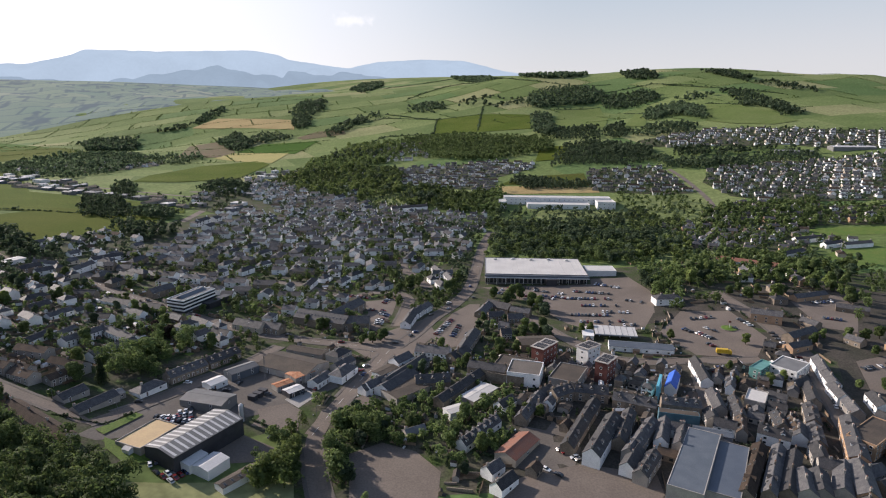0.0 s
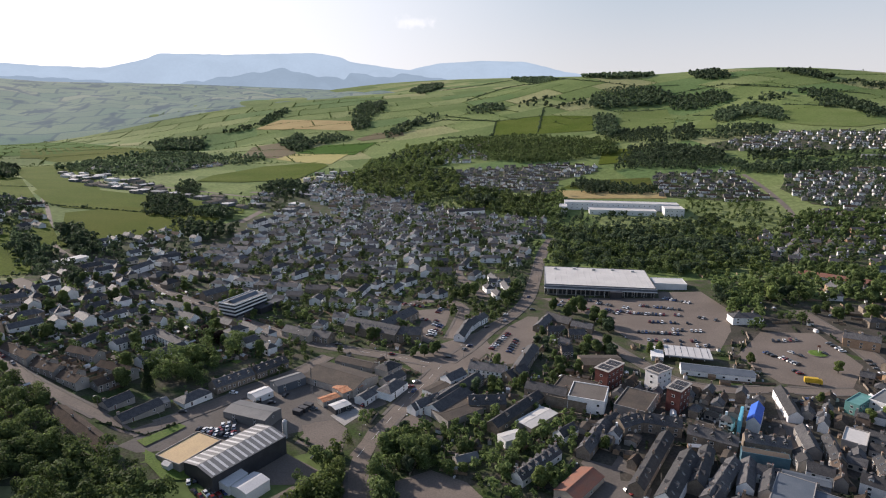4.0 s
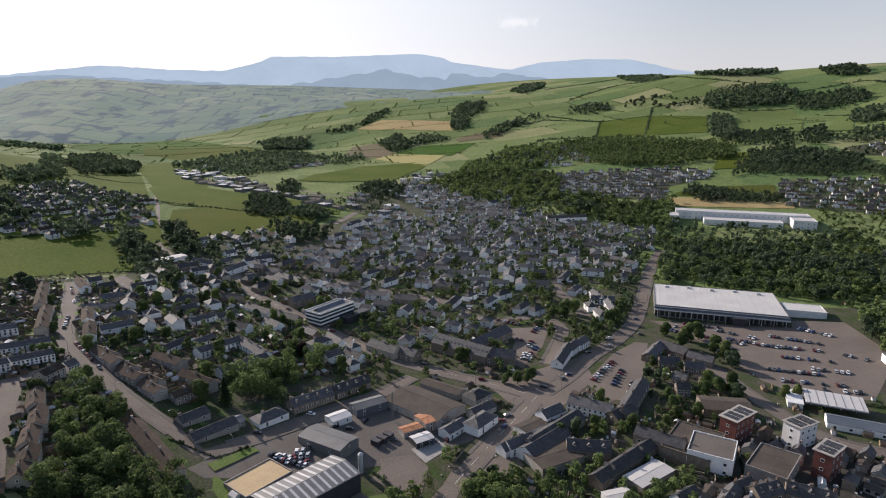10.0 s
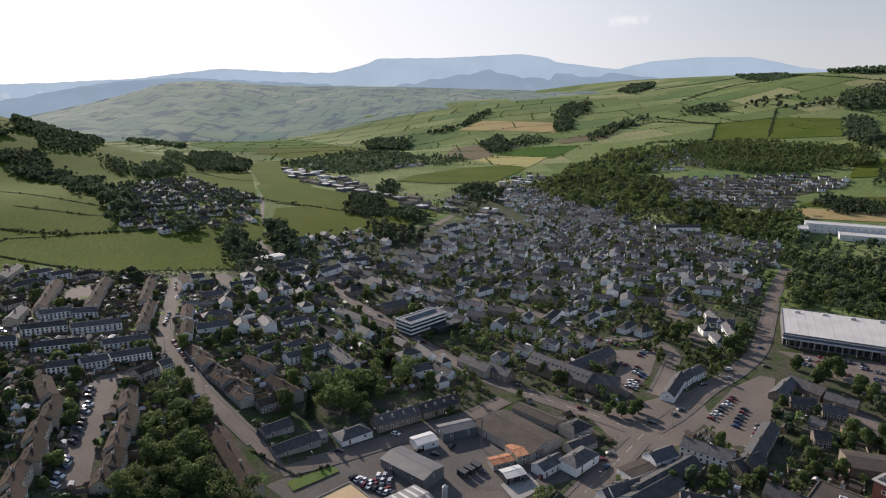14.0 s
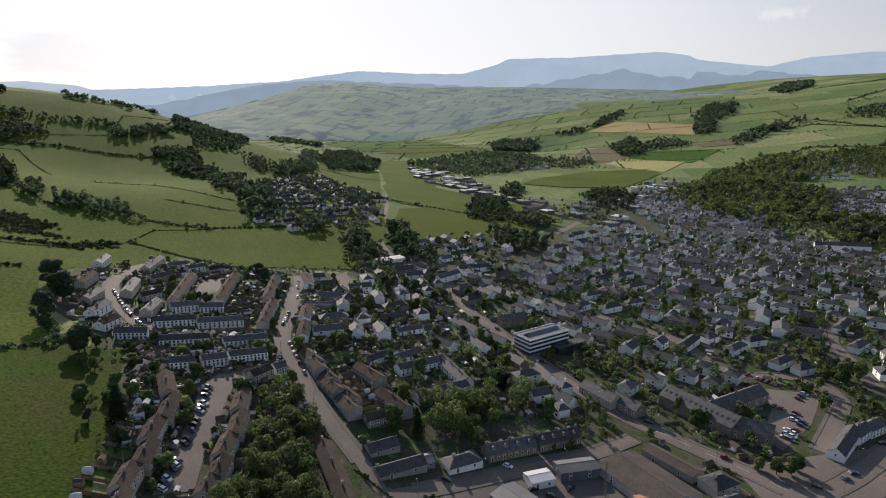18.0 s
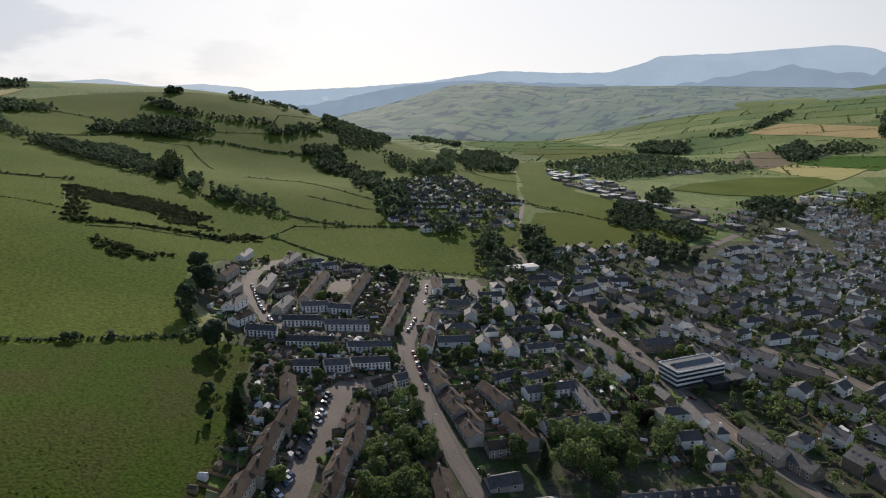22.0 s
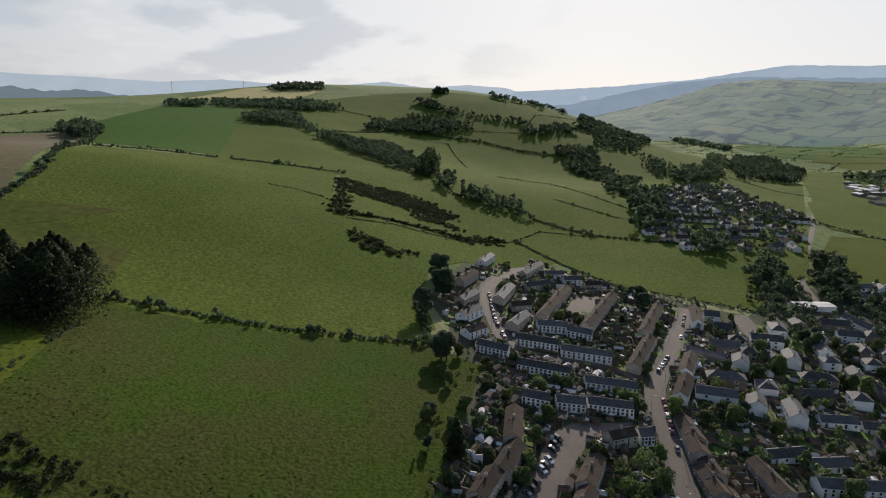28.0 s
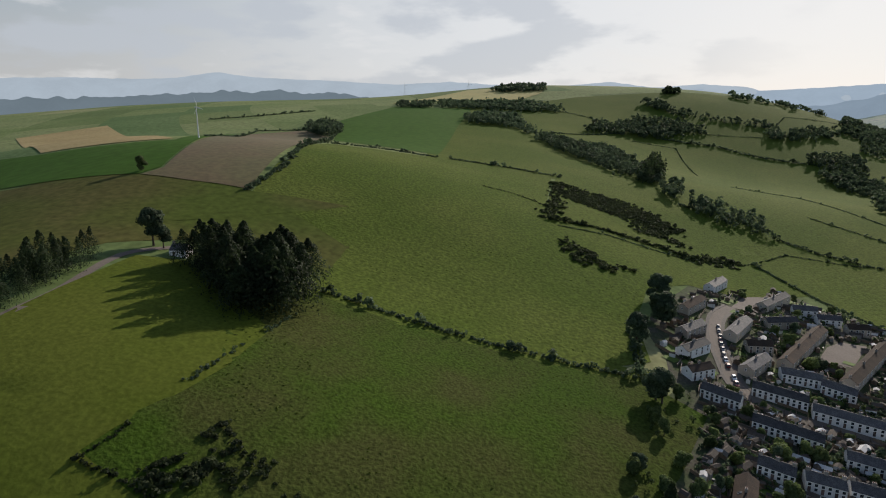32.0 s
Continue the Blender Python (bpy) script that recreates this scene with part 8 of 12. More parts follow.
drape("car_park", [(95.4, 534.6), (130.1, 539.3), (139.1, 494.6), (128.9, 446.0), (92.0, 511.6)], M["asphalt"], 0.13, 12, "tarmac car park extension beside the supermarket", "car park")
wood([(148.1, 565.3), (176.0, 581.8), (180.4, 552.1), (146.7, 451.1), (137.6, 457.5), (142.3, 505.8)], 5.5, 7, 12, seed=301, per=78, density=0.8, material='leaf', wide=0.95, label='dark belt of mixed trees between the fields')
wood([(37.3, 472.2), (51.2, 486.8), (53.3, 466.2), (40.7, 450.6)], 5.5, 7, 12, seed=302, per=90, density=0.9, material='leaf', wide=0.95, label='dark belt of mixed trees between the fields')
roundabout(171.5, 414.3)
car_row((138.7, 416.1), (143.8, 406.2), 4, turn=70, skip=0.1, near=False)
car_row((149.2, 431.9), (167.7, 435.0), 5, turn=70, skip=0.1, near=False)
car_row((183.7, 431.8), (187.7, 416.4), 4, turn=70, skip=0.1, near=False)
car_row((147.5, 387.4), (151.3, 378.6), 4, turn=70, skip=0.1, near=False)
car_row((195.7, 406.9), (195.1, 384.6), 4, turn=70, skip=0.1, near=False)
car_row((252.6, 467.7), (273.0, 475.5), 6, turn=70, skip=0.1, near=False)
car_row((243.6, 434.7), (256.5, 431.0), 5, turn=70, skip=0.1, near=False)
car_row((195.8, 380.4), (194.2, 356.6), 4, turn=70, skip=0.1, near=False)
lorry(151.5, 370.0, -8)
drape("ground_lanes", [(230.2, 396.9), (273.5, 410.4), (270.7, 366.4), (178.2, 220.9), (146.7, 203.8), (173.2, 259.9), (197.8, 317.9)], M["lane_ground"], 0.1, 12, "paved yards on the far side of the main street", "ground")
drape("car_park", [(227.2, 362.6), (264.7, 377.7), (239.3, 327.8), (211.7, 319.0)], M["asphalt"], 0.16, 10, "tarmac car park behind the main street", "car park")
car_row((223.9, 350.9), (250.6, 360.4), 9, turn=80, skip=0.2, near=False)
block((164.4, 260.5), (172.1, 251.2), (189.3, 275.6), 8, "sandstone", "felt", "warm sandstone block with a flat roof", "building", "building", win=4, floors=3)
house((205.6, 310.6), (202.7, 295.1), units=2, rise=2.52, eaves=4.82, width=7.2, walls='harl', near=1)
house((195.3, 288.5), (199.8, 280.7), units=2, rise=2.52, eaves=4.82, width=7.2, walls='stone', near=1)
house((187.2, 268.8), (182.3, 249.3), units=2, rise=2.52, eaves=4.82, width=7.2, walls='sandstone', near=1)
house((154.0, 232.6), (166.4, 238.5), units=2, rise=2.52, eaves=4.82, width=7.2, walls='grey_harl', near=1)
house((158.6, 225.6), (170.8, 231.1), units=2, rise=2.52, eaves=4.82, width=7.2, walls='stone', near=1)
house((150.4, 220.7), (144.0, 206.3), units=2, rise=2.52, eaves=4.82, width=7.2, walls='grey_harl', near=1)
house((257.5, 381.9), (261.6, 369.5), units=2, rise=2.52, eaves=4.82, width=7.2, walls='sandstone', near=1)
tree(241.3, 397.5, 8, 'leaf')
tree(249.9, 393.6, 9, 'leaf')
tree(262.6, 399.5, 9, 'leaf')
tree(243.4, 371.7, 7, 'leaf')
tree(207.9, 325.2, 6, 'leaf')
tree(222.0, 326.4, 7, 'leaf')
tree(214.6, 387.2, 8, 'leaf')
tree(224.7, 396.6, 7, 'leaf')
house((-2.9, 426.9), (4.2, 449.6), units=2, rise=2.7, eaves=3.96, width=7.74, walls='stone', roof='slate')
house((3.6, 422.9), (15.2, 425.4), units=2, rise=2.7, eaves=3.96, width=7.74, walls='stone', roof='slate')
house((17.4, 420.0), (28.4, 421.6), units=2, rise=2.7, eaves=3.96, width=7.74, walls='stone', roof='slate')
house((11.9, 385.8), (18.7, 387.0), units=2, rise=2.7, eaves=3.96, width=7.74, walls='stone', roof='slate')
house((11.5, 402.2), (18.4, 399.7), units=2, rise=2.7, eaves=3.96, width=7.74, walls='stone', roof='slate')
house((-47.3, 557.2), (-38.1, 536.8), units=3, rise=2.34, eaves=4.13, width=6.84)
house((-34.3, 536.1), (-27.6, 511.9), units=3, rise=2.34, eaves=4.13, width=6.84)
house((-47.4, 537.2), (-29.1, 541.5), units=4, rise=2.34, eaves=4.13, width=6.84)
tree(22.7, 472.8, 13, 'leaf')
tree(29.4, 479.7, 12, 'leaf')
tree(37.6, 456.5, 12, 'leaf')
tree(42.2, 451.4, 11, 'leaf')
tree(-71.0, 365.0, 8, 'leaf')
tree(-66.3, 369.1, 8, 'leaf')
tree(-106.5, 387.1, 8, 'leaf')
tree(-110.6, 384.6, 9, 'leaf')
tree(-121.9, 393.7, 8, 'leaf')
tree(-62.9, 497.0, 12, 'leaf')
tree(-56.6, 505.4, 12, 'leaf')
tree(-31.0, 492.1, 10, 'leaf')
tree(-26.4, 501.2, 10, 'leaf')
tree(-70.6, 492.5, 7, 'leaf')
tree(-23.6, 530.6, 9, 'leaf')
tree(9.7, 362.2, 8, 'leaf')
tree(11.1, 349.9, 8, 'leaf')
tree(-40.2, 315.0, 7, 'leaf')
tree(-9.0, 336.1, 7, 'leaf')
tree(-64.5, 374.3, 7, 'leaf')
tree(-77.6, 363.4, 6, 'leaf')
tree(8.0, 480.2, 9, 'leaf')
house((-313.8, 453.9), (-312.7, 469.0), units=1, rise=2.88, eaves=4.13, width=7.92, hip=True, walls='stone', near=1)
house((-295.4, 441.1), (-292.2, 452.9), units=1, rise=2.88, eaves=4.13, width=7.92, hip=True, walls='stone', near=1)
house((-317.5, 508.7), (-315.7, 529.4), units=1, rise=2.88, eaves=4.13, width=7.92, hip=True, walls='stone', near=1)
house((-303.4, 483.7), (-284.5, 478.0), units=1, rise=2.88, eaves=4.13, width=7.92, hip=True, walls='stone', near=1)
house((-287.1, 482.0), (-272.8, 476.6), units=1, rise=2.88, eaves=4.13, width=7.92, hip=True, walls='stone', near=1)
house((-302.4, 521.8), (-302.0, 540.5), units=1, rise=2.88, eaves=4.13, width=7.92, hip=True, walls='stone', near=1)
house((-285.7, 538.0), (-283.9, 552.6), units=1, rise=2.88, eaves=4.13, width=7.92, hip=True, walls='stone', near=1)
house((-253.6, 426.3), (-245.0, 443.2), units=2, rise=3.06, eaves=5.33, width=8.64, walls='stone', label='tall gabled stone church hall', near=1)
house((-340.9, 464.3), (-339.7, 489.3), units=2, rise=2.52, eaves=4.56, width=7.02, near=1)
house((-348.5, 500.9), (-337.5, 530.6), units=4, rise=2.52, eaves=4.13, width=7.02, near=1)
house((-383.9, 478.4), (-363.8, 479.4), units=3, rise=2.34, eaves=3.44, width=6.3, near=1)
house((-408.2, 462.2), (-400.8, 486.2), units=1, rise=0.45, eaves=3.01, width=11.07, walls='white_clad', roof='membrane', chim=0, near=1)
house((-261.8, 541.6), (-259.0, 560.8), units=1, rise=2.61, eaves=4.13, width=7.02, hip=True, near=1)
house((-255.9, 570.9), (-250.1, 590.8), units=1, rise=2.61, eaves=4.13, width=7.02, hip=True, near=1)
house((-247.4, 598.1), (-241.0, 616.2), units=1, rise=2.61, eaves=4.13, width=7.02, hip=True, near=1)
house((-242.1, 526.9), (-236.7, 540.1), units=1, rise=2.61, eaves=4.13, width=7.02, hip=True, near=1)
house((-233.5, 497.3), (-231.2, 511.1), units=1, rise=2.61, eaves=4.13, width=7.02, hip=True, near=1)
house((-218.3, 509.9), (-212.5, 526.2), units=1, rise=2.61, eaves=4.13, width=7.02, hip=True, near=1)
house((-227.0, 574.8), (-220.3, 593.9), units=1, rise=2.61, eaves=4.13, width=7.02, hip=True, near=1)
house((-210.4, 535.7), (-204.3, 548.4), units=1, rise=2.61, eaves=4.13, width=7.02, hip=True, near=1)
house((-148.7, 477.7), (-147.8, 501.0), units=1, rise=2.61, eaves=4.13, width=7.02, hip=True, near=1)
house((-124.5, 493.8), (-120.7, 511.0), units=1, rise=2.61, eaves=4.13, width=7.02, hip=True, near=1)
house((-97.7, 489.7), (-93.2, 506.1), units=1, rise=2.61, eaves=4.13, width=7.02, hip=True, near=1)
house((-120.5, 518.7), (-112.8, 531.2), units=1, rise=2.61, eaves=4.13, width=7.02, hip=True, near=1)
house((-77.2, 584.5), (-74.2, 612.7), units=1, rise=2.61, eaves=4.13, width=7.02, hip=True, near=1)
house((-64.6, 551.5), (-60.5, 569.0), units=1, rise=2.61, eaves=4.13, width=7.02, hip=True, near=1)
house((-48.2, 525.1), (-43.7, 514.7), units=1, rise=2.61, eaves=4.13, width=7.02, hip=True, near=1)
house((-39.8, 510.6), (-33.6, 496.1), units=1, rise=2.61, eaves=4.13, width=7.02, hip=True, near=1)
house((-86.3, 490.1), (-80.5, 500.1), units=1, rise=2.61, eaves=4.13, width=7.02, hip=True, near=1)
house((-142.4, 504.6), (-138.9, 514.8), units=1, rise=2.61, eaves=4.13, width=7.02, hip=True, near=1)
house((-305.4, 474.5), (-289.3, 468.8), units=1, rise=2.61, eaves=3.44, width=6.75, near=2, walls='harl')
house((-246.8, 401.5), (-228.0, 397.0), units=1, rise=2.61, eaves=3.44, width=6.75, near=2, walls='stone')
house((-218.5, 385.4), (-204.3, 379.2), units=1, rise=2.61, eaves=3.44, width=6.75, near=2, walls='stone')
house((-198.8, 383.6), (-183.3, 373.6), units=1, rise=2.61, eaves=3.44, width=6.75, near=2, walls='harl')
house((-303.7, 365.9), (-299.1, 379.9), units=1, rise=2.61, eaves=3.44, width=6.75, near=2, walls='stone')
house((-303.8, 412.1), (-286.0, 412.3), units=1, rise=2.61, eaves=3.44, width=6.75, near=2, walls='stone')
house((-275.6, 405.3), (-250.9, 397.5), units=1, rise=2.61, eaves=3.44, width=6.75, near=2, walls='harl')
house((-265.3, 368.2), (-246.1, 366.6), units=1, rise=2.61, eaves=3.44, width=6.75, near=2, walls='harl')
house((-247.3, 386.2), (-231.9, 380.0), units=1, rise=2.61, eaves=3.44, width=6.75, near=2, walls='harl')
house((-176.1, 363.9), (-162.9, 359.4), units=1, rise=2.61, eaves=3.44, width=6.75, near=2, walls='harl')
infill([(-310.5, 1569.6), (-152.4, 1585.6), (-120.5, 1349.6), (-231.9, 1330.0)], -8, 24, 26, [('harl', 'slate', 4.8, 2.5, 1), ('harl', 'slate', 4.8, 2.4, 2), ('cream', 'brown_tile', 3.6, 2.4, 1)], near=0, seed=872, keep=0.75, length=(10, 15), width=(8.5, 10), far_label='white houses in clearings of the wood')
infill([(-387.8, 1143.1), (-246.6, 1312.2), (-154.6, 1088.4), (-231.1, 1034.5)], 6, 30, 34, [('harl', 'slate', 4.8, 2.5, 1), ('harl', 'slate', 4.8, 2.4, 2), ('cream', 'brown_tile', 3.6, 2.4, 1)], near=0, seed=873, keep=0.3, length=(10, 15), width=(8.5, 10), far_label='white houses in clearings of the wood')
house((22.7, 367.4), (46.2, 371.5), units=1, rise=1.4, eaves=5.2, width=15, walls='stone', roof='felt', chim=0, near=0, name='warehouse', label='old stone store with a low brown sheet roof')
drape("ground_town", [(-408.8, 823.2), (-475.6, 954.5), (-456.8, 1036.8), (-444.5, 1171.0), (-296.9, 1025.2), (-232.8, 1001.5), (-86.7, 891.5), (-39.7, 857.9), (-33.4, 730.8), (-136.8, 740.8), (-286.8, 762.6)], M["town_ground"], 0.3, 14, "gardens and yards at the upper edge of the town", "ground")
infill([(-278.1, 977.3), (-221.8, 1036.1), (-164.6, 908.0), (-200.1, 831.4), (-235.8, 845.9)], -14, 21, 20, [('harl', 'slate', 4.8, 2.6, 1), ('harl', 'slate', 5.6, 2.8, 2), ('cream', 'slate', 4.8, 2.6, 1)], near=0, seed=861, keep=0.9, length=(11, 16), width=(9, 11), far_label='large white villas with slate roofs below the wood')
house((-137.8, 878.8), (-87.1, 895.6), units=4, rise=3.0, eaves=6.4, width=11, walls='harl', roof='slate', near=0, label='long white two-storey house with a slate roof')
infill([(-411.3, 833.3), (-474.5, 962.4), (-448.7, 1018.8), (-403.8, 1038.2), (-335.9, 889.7), (-357.6, 815.8)], -18, 30, 26, [('white_clad', 'steel_pale', 4.5, 1.0, 1), ('steel_grey', 'steel_grey', 5.0, 1.0, 1), ('steel_blue', 'felt', 4.5, 1.2, 1)], near=0, seed=862, keep=0.7, length=(14, 24), width=(11, 16), far_label='low metal sheds and works units beside the main road')
infill([(-408.8, 823.2), (-475.6, 954.5), (-456.8, 1036.8), (-444.5, 1171.0), (-296.9, 1025.2), (-232.8, 1001.5), (-86.7, 891.5), (-39.7, 857.9), (-33.4, 730.8), (-136.8, 740.8), (-286.8, 762.6)], -8, 19, 23, [('harl', 'slate', 4.8, 2.5, 1), ('harl', 'slate', 4.8, 2.4, 2), ('harl', 'brown_tile', 3.4, 2.3, 1), ('grey_harl', 'slate', 4.6, 2.4, 1)], near=0, seed=863, keep=0.85, length=(9, 13), width=(8, 9.6))
grove([(-408.8, 823.2), (-475.6, 954.5), (-456.8, 1036.8), (-444.5, 1171.0), (-296.9, 1025.2), (-232.8, 1001.5), (-86.7, 891.5), (-39.7, 857.9), (-33.4, 730.8), (-136.8, 740.8), (-286.8, 762.6)], 190, 4, 10, seed=864, material='leaf_dark', per=50)
grove([(-408.8, 823.2), (-475.6, 954.5), (-456.8, 1036.8), (-444.5, 1171.0), (-296.9, 1025.2), (-232.8, 1001.5), (-86.7, 891.5), (-39.7, 857.9), (-33.4, 730.8), (-136.8, 740.8), (-286.8, 762.6)], 120, 4, 8, seed=865, material='leaf', per=50)
wood([(-12.1, 600.2), (8.1, 688.3), (98.1, 686.1), (173.7, 659.1), (144.1, 579.7), (97.5, 593.1), (7.5, 621.5)], 7.0, 6, 11, seed=866, per=110, density=0.55, material='leaf', wide=1.0, label='trees screening the back of the supermarket')
wood([(-12.1, 600.2), (8.1, 688.3), (98.1, 686.1), (173.7, 659.1), (144.1, 579.7), (97.5, 593.1), (7.5, 621.5)], 8.0, 7, 12, seed=867, per=110, density=0.45, material='leaf_dark', wide=1.0, label='dark trees screening the back of the supermarket')
infill([(-337.5, 494.1), (-324.7, 623.5), (-301.4, 717.0), (-227.6, 702.7), (-168.5, 591.7), (-142.2, 505.0), (-144.5, 448.3), (-189.0, 436.0), (-263.5, 460.0)], 0, 20, 25, [('harl', 'slate', 4.8, 2.4, 1), ('harl', 'slate', 4.8, 2.4, 2), ('harl', 'slate', 4.6, 2.4, 1), ('harl', 'slate', 4.4, 2.3, 1), ('stone', 'slate', 4.6, 2.5, 2), ('harl', 'slate', 5.0, 2.6, 1)], near=1, seed=2, length=(11, 14.5), width=(9, 10.6))
infill([(-324.7, 623.5), (-300.6, 785.4), (-181.1, 885.5), (-63.2, 719.6), (-33.2, 632.3), (-75.5, 609.3), (-105.4, 528.1), (-142.2, 505.0), (-168.5, 591.7), (-258.2, 680.0)], 9, 21, 26, [('harl', 'slate', 4.8, 2.4, 1), ('harl', 'slate', 4.8, 2.4, 2), ('harl', 'slate', 4.6, 2.4, 1), ('harl', 'slate', 4.4, 2.3, 1), ('stone', 'slate', 4.6, 2.5, 2), ('harl', 'slate', 5.0, 2.6, 1)], near=0, seed=3, length=(11, 15), width=(9, 11))
infill([(-384.2, 467.5), (-353.8, 475.9), (-260.7, 411.1), (-174.5, 381.9), (-142.0, 358.9), (-162.6, 345.4), (-236.5, 376.9), (-287.9, 383.5), (-342.0, 397.0)], -28, 18, 23, [('harl', 'slate', 4.8, 2.4, 1), ('harl', 'slate', 4.8, 2.4, 2), ('harl', 'slate', 4.6, 2.4, 1), ('harl', 'slate', 4.4, 2.3, 1), ('stone', 'slate', 4.6, 2.5, 2), ('harl', 'slate', 5.0, 2.6, 1)], near=1, seed=4)
infill([(-157.6, 393.8), (-134.3, 399.2), (-141.3, 450.5), (-138.5, 492.8), (-108.5, 471.8), (-116.7, 420.6), (-137.7, 428.9)], 0, 15, 19, [('harl', 'slate', 4.8, 2.4, 1), ('harl', 'slate', 4.8, 2.4, 2), ('harl', 'slate', 4.6, 2.4, 1), ('harl', 'slate', 4.4, 2.3, 1), ('stone', 'slate', 4.6, 2.5, 2), ('harl', 'slate', 5.0, 2.6, 1)], near=1, seed=5)
infill([(-401.5, 371.8), (-378.6, 422.4), (-313.8, 389.9), (-275.6, 338.0), (-296.8, 314.1), (-322.7, 312.0)], 57, 17, 21, [('harl', 'slate', 4.8, 2.4, 1), ('harl', 'slate', 4.8, 2.4, 2), ('harl', 'slate', 4.6, 2.4, 1), ('harl', 'slate', 4.4, 2.3, 1), ('stone', 'slate', 4.6, 2.5, 2), ('harl', 'slate', 5.0, 2.6, 1)], near=1, seed=6)
infill([(-393.1, 717.4), (-364.3, 920.9), (-262.5, 929.5), (-189.8, 926.6), (-293.5, 767.6), (-320.3, 627.8)], 79, 21, 28, [('harl', 'slate', 4.8, 2.4, 1), ('harl', 'slate', 4.8, 2.4, 2), ('harl', 'slate', 4.6, 2.4, 1), ('harl', 'slate', 4.4, 2.3, 1), ('stone', 'slate', 4.6, 2.5, 2), ('harl', 'slate', 5.0, 2.6, 1)], near=0, seed=7, length=(11, 15), width=(9, 11))
drape("ground_town", [(337.1, 1404.1), (483.0, 1478.6), (570.7, 1494.7), (737.6, 1442.1), (662.3, 1288.2), (547.8, 1292.8), (432.3, 1314.9), (340.6, 1332.6)], M["town_ground"], 0.45, 18, "gardens and lanes between the distant houses", "ground")
infill([(337.1, 1404.1), (483.0, 1478.6), (570.7, 1494.7), (737.6, 1442.1), (662.3, 1288.2), (547.8, 1292.8), (432.3, 1314.9), (340.6, 1332.6)], -8, 19, 24, [('harl', 'slate', 3.2, 2.4, 1), ('harl', 'slate', 4.6, 2.4, 1), ('harl', 'brown_tile', 3.2, 2.3, 2), ('cream', 'slate', 4.4, 2.4, 1), ('grey_harl', 'slate', 3.4, 2.4, 1)], near=0, seed=652, keep=0.75)
grove([(337.1, 1404.1), (483.0, 1478.6), (570.7, 1494.7), (737.6, 1442.1), (662.3, 1288.2), (547.8, 1292.8), (432.3, 1314.9), (340.6, 1332.6)], 300, 4, 9, seed=652, material='leaf_dark', per=21)
drape("ground_town", [(360.9, 1044.0), (402.9, 1132.3), (476.8, 1138.1), (591.1, 1142.6), (486.4, 928.0), (422.4, 925.9), (376.2, 959.9)], M["town_ground"], 0.45, 18, "gardens and lanes between the distant houses", "ground")
infill([(360.9, 1044.0), (402.9, 1132.3), (476.8, 1138.1), (591.1, 1142.6), (486.4, 928.0), (422.4, 925.9), (376.2, 959.9)], -10, 17, 22, [('harl', 'slate', 3.2, 2.4, 1), ('harl', 'slate', 4.6, 2.4, 1), ('harl', 'brown_tile', 3.2, 2.3, 2), ('cream', 'slate', 4.4, 2.4, 1), ('grey_harl', 'slate', 3.4, 2.4, 1)], near=0, seed=653, keep=0.9)
grove([(360.9, 1044.0), (402.9, 1132.3), (476.8, 1138.1), (591.1, 1142.6), (486.4, 928.0), (422.4, 925.9), (376.2, 959.9)], 420, 4, 9, seed=653, material='leaf_dark', per=27)
drape("ground_town", [(170.9, 1019.7), (192.9, 1163.2), (320.0, 1159.2), (328.3, 1048.2), (333.1, 982.5), (274.0, 981.0), (193.7, 1001.3)], M["town_ground"], 0.45, 18, "gardens and lanes between the distant houses", "ground")
infill([(170.9, 1019.7), (192.9, 1163.2), (320.0, 1159.2), (328.3, 1048.2), (333.1, 982.5), (274.0, 981.0), (193.7, 1001.3)], -8, 18, 22, [('harl', 'slate', 3.2, 2.4, 1), ('harl', 'slate', 4.6, 2.4, 1), ('harl', 'brown_tile', 3.2, 2.3, 2), ('cream', 'slate', 4.4, 2.4, 1), ('grey_harl', 'slate', 3.4, 2.4, 1)], near=0, seed=654, keep=0.9)
grove([(170.9, 1019.7), (192.9, 1163.2), (320.0, 1159.2), (328.3, 1048.2), (333.1, 982.5), (274.0, 981.0), (193.7, 1001.3)], 160, 4, 9, seed=654, material='leaf_dark', per=29)
drape("ground_town", [(-156.1, 1098.5), (-177.8, 1250.1), (-90.9, 1259.6), (22.4, 1271.5), (98.4, 1242.7), (94.9, 1193.2), (22.7, 1128.6), (12.0, 1010.3), (-36.5, 1039.9), (-85.7, 1059.5)], M["town_ground"], 0.45, 18, "gardens and lanes between the distant houses", "ground")
infill([(-156.1, 1098.5), (-177.8, 1250.1), (-90.9, 1259.6), (22.4, 1271.5), (98.4, 1242.7), (94.9, 1193.2), (22.7, 1128.6), (12.0, 1010.3), (-36.5, 1039.9), (-85.7, 1059.5)], 4, 17, 21, [('harl', 'slate', 3.2, 2.4, 1), ('harl', 'slate', 4.6, 2.4, 1), ('harl', 'brown_tile', 3.2, 2.3, 2), ('cream', 'slate', 4.4, 2.4, 1), ('grey_harl', 'slate', 3.4, 2.4, 1)], near=0, seed=655, keep=0.9, far_label='distant white houses of a small estate among trees')
grove([(-156.1, 1098.5), (-177.8, 1250.1), (-90.9, 1259.6), (22.4, 1271.5), (98.4, 1242.7), (94.9, 1193.2), (22.7, 1128.6), (12.0, 1010.3), (-36.5, 1039.9), (-85.7, 1059.5)], 110, 4, 9, seed=655, material='leaf_dark', per=28)
drape("ground_town", [(312.2, 882.5), (362.0, 921.1), (417.9, 915.5), (483.9, 922.9), (418.7, 790.5), (334.4, 778.8), (274.2, 787.7)], M["town_ground"], 0.45, 18, "gardens and lanes between the distant houses", "ground")
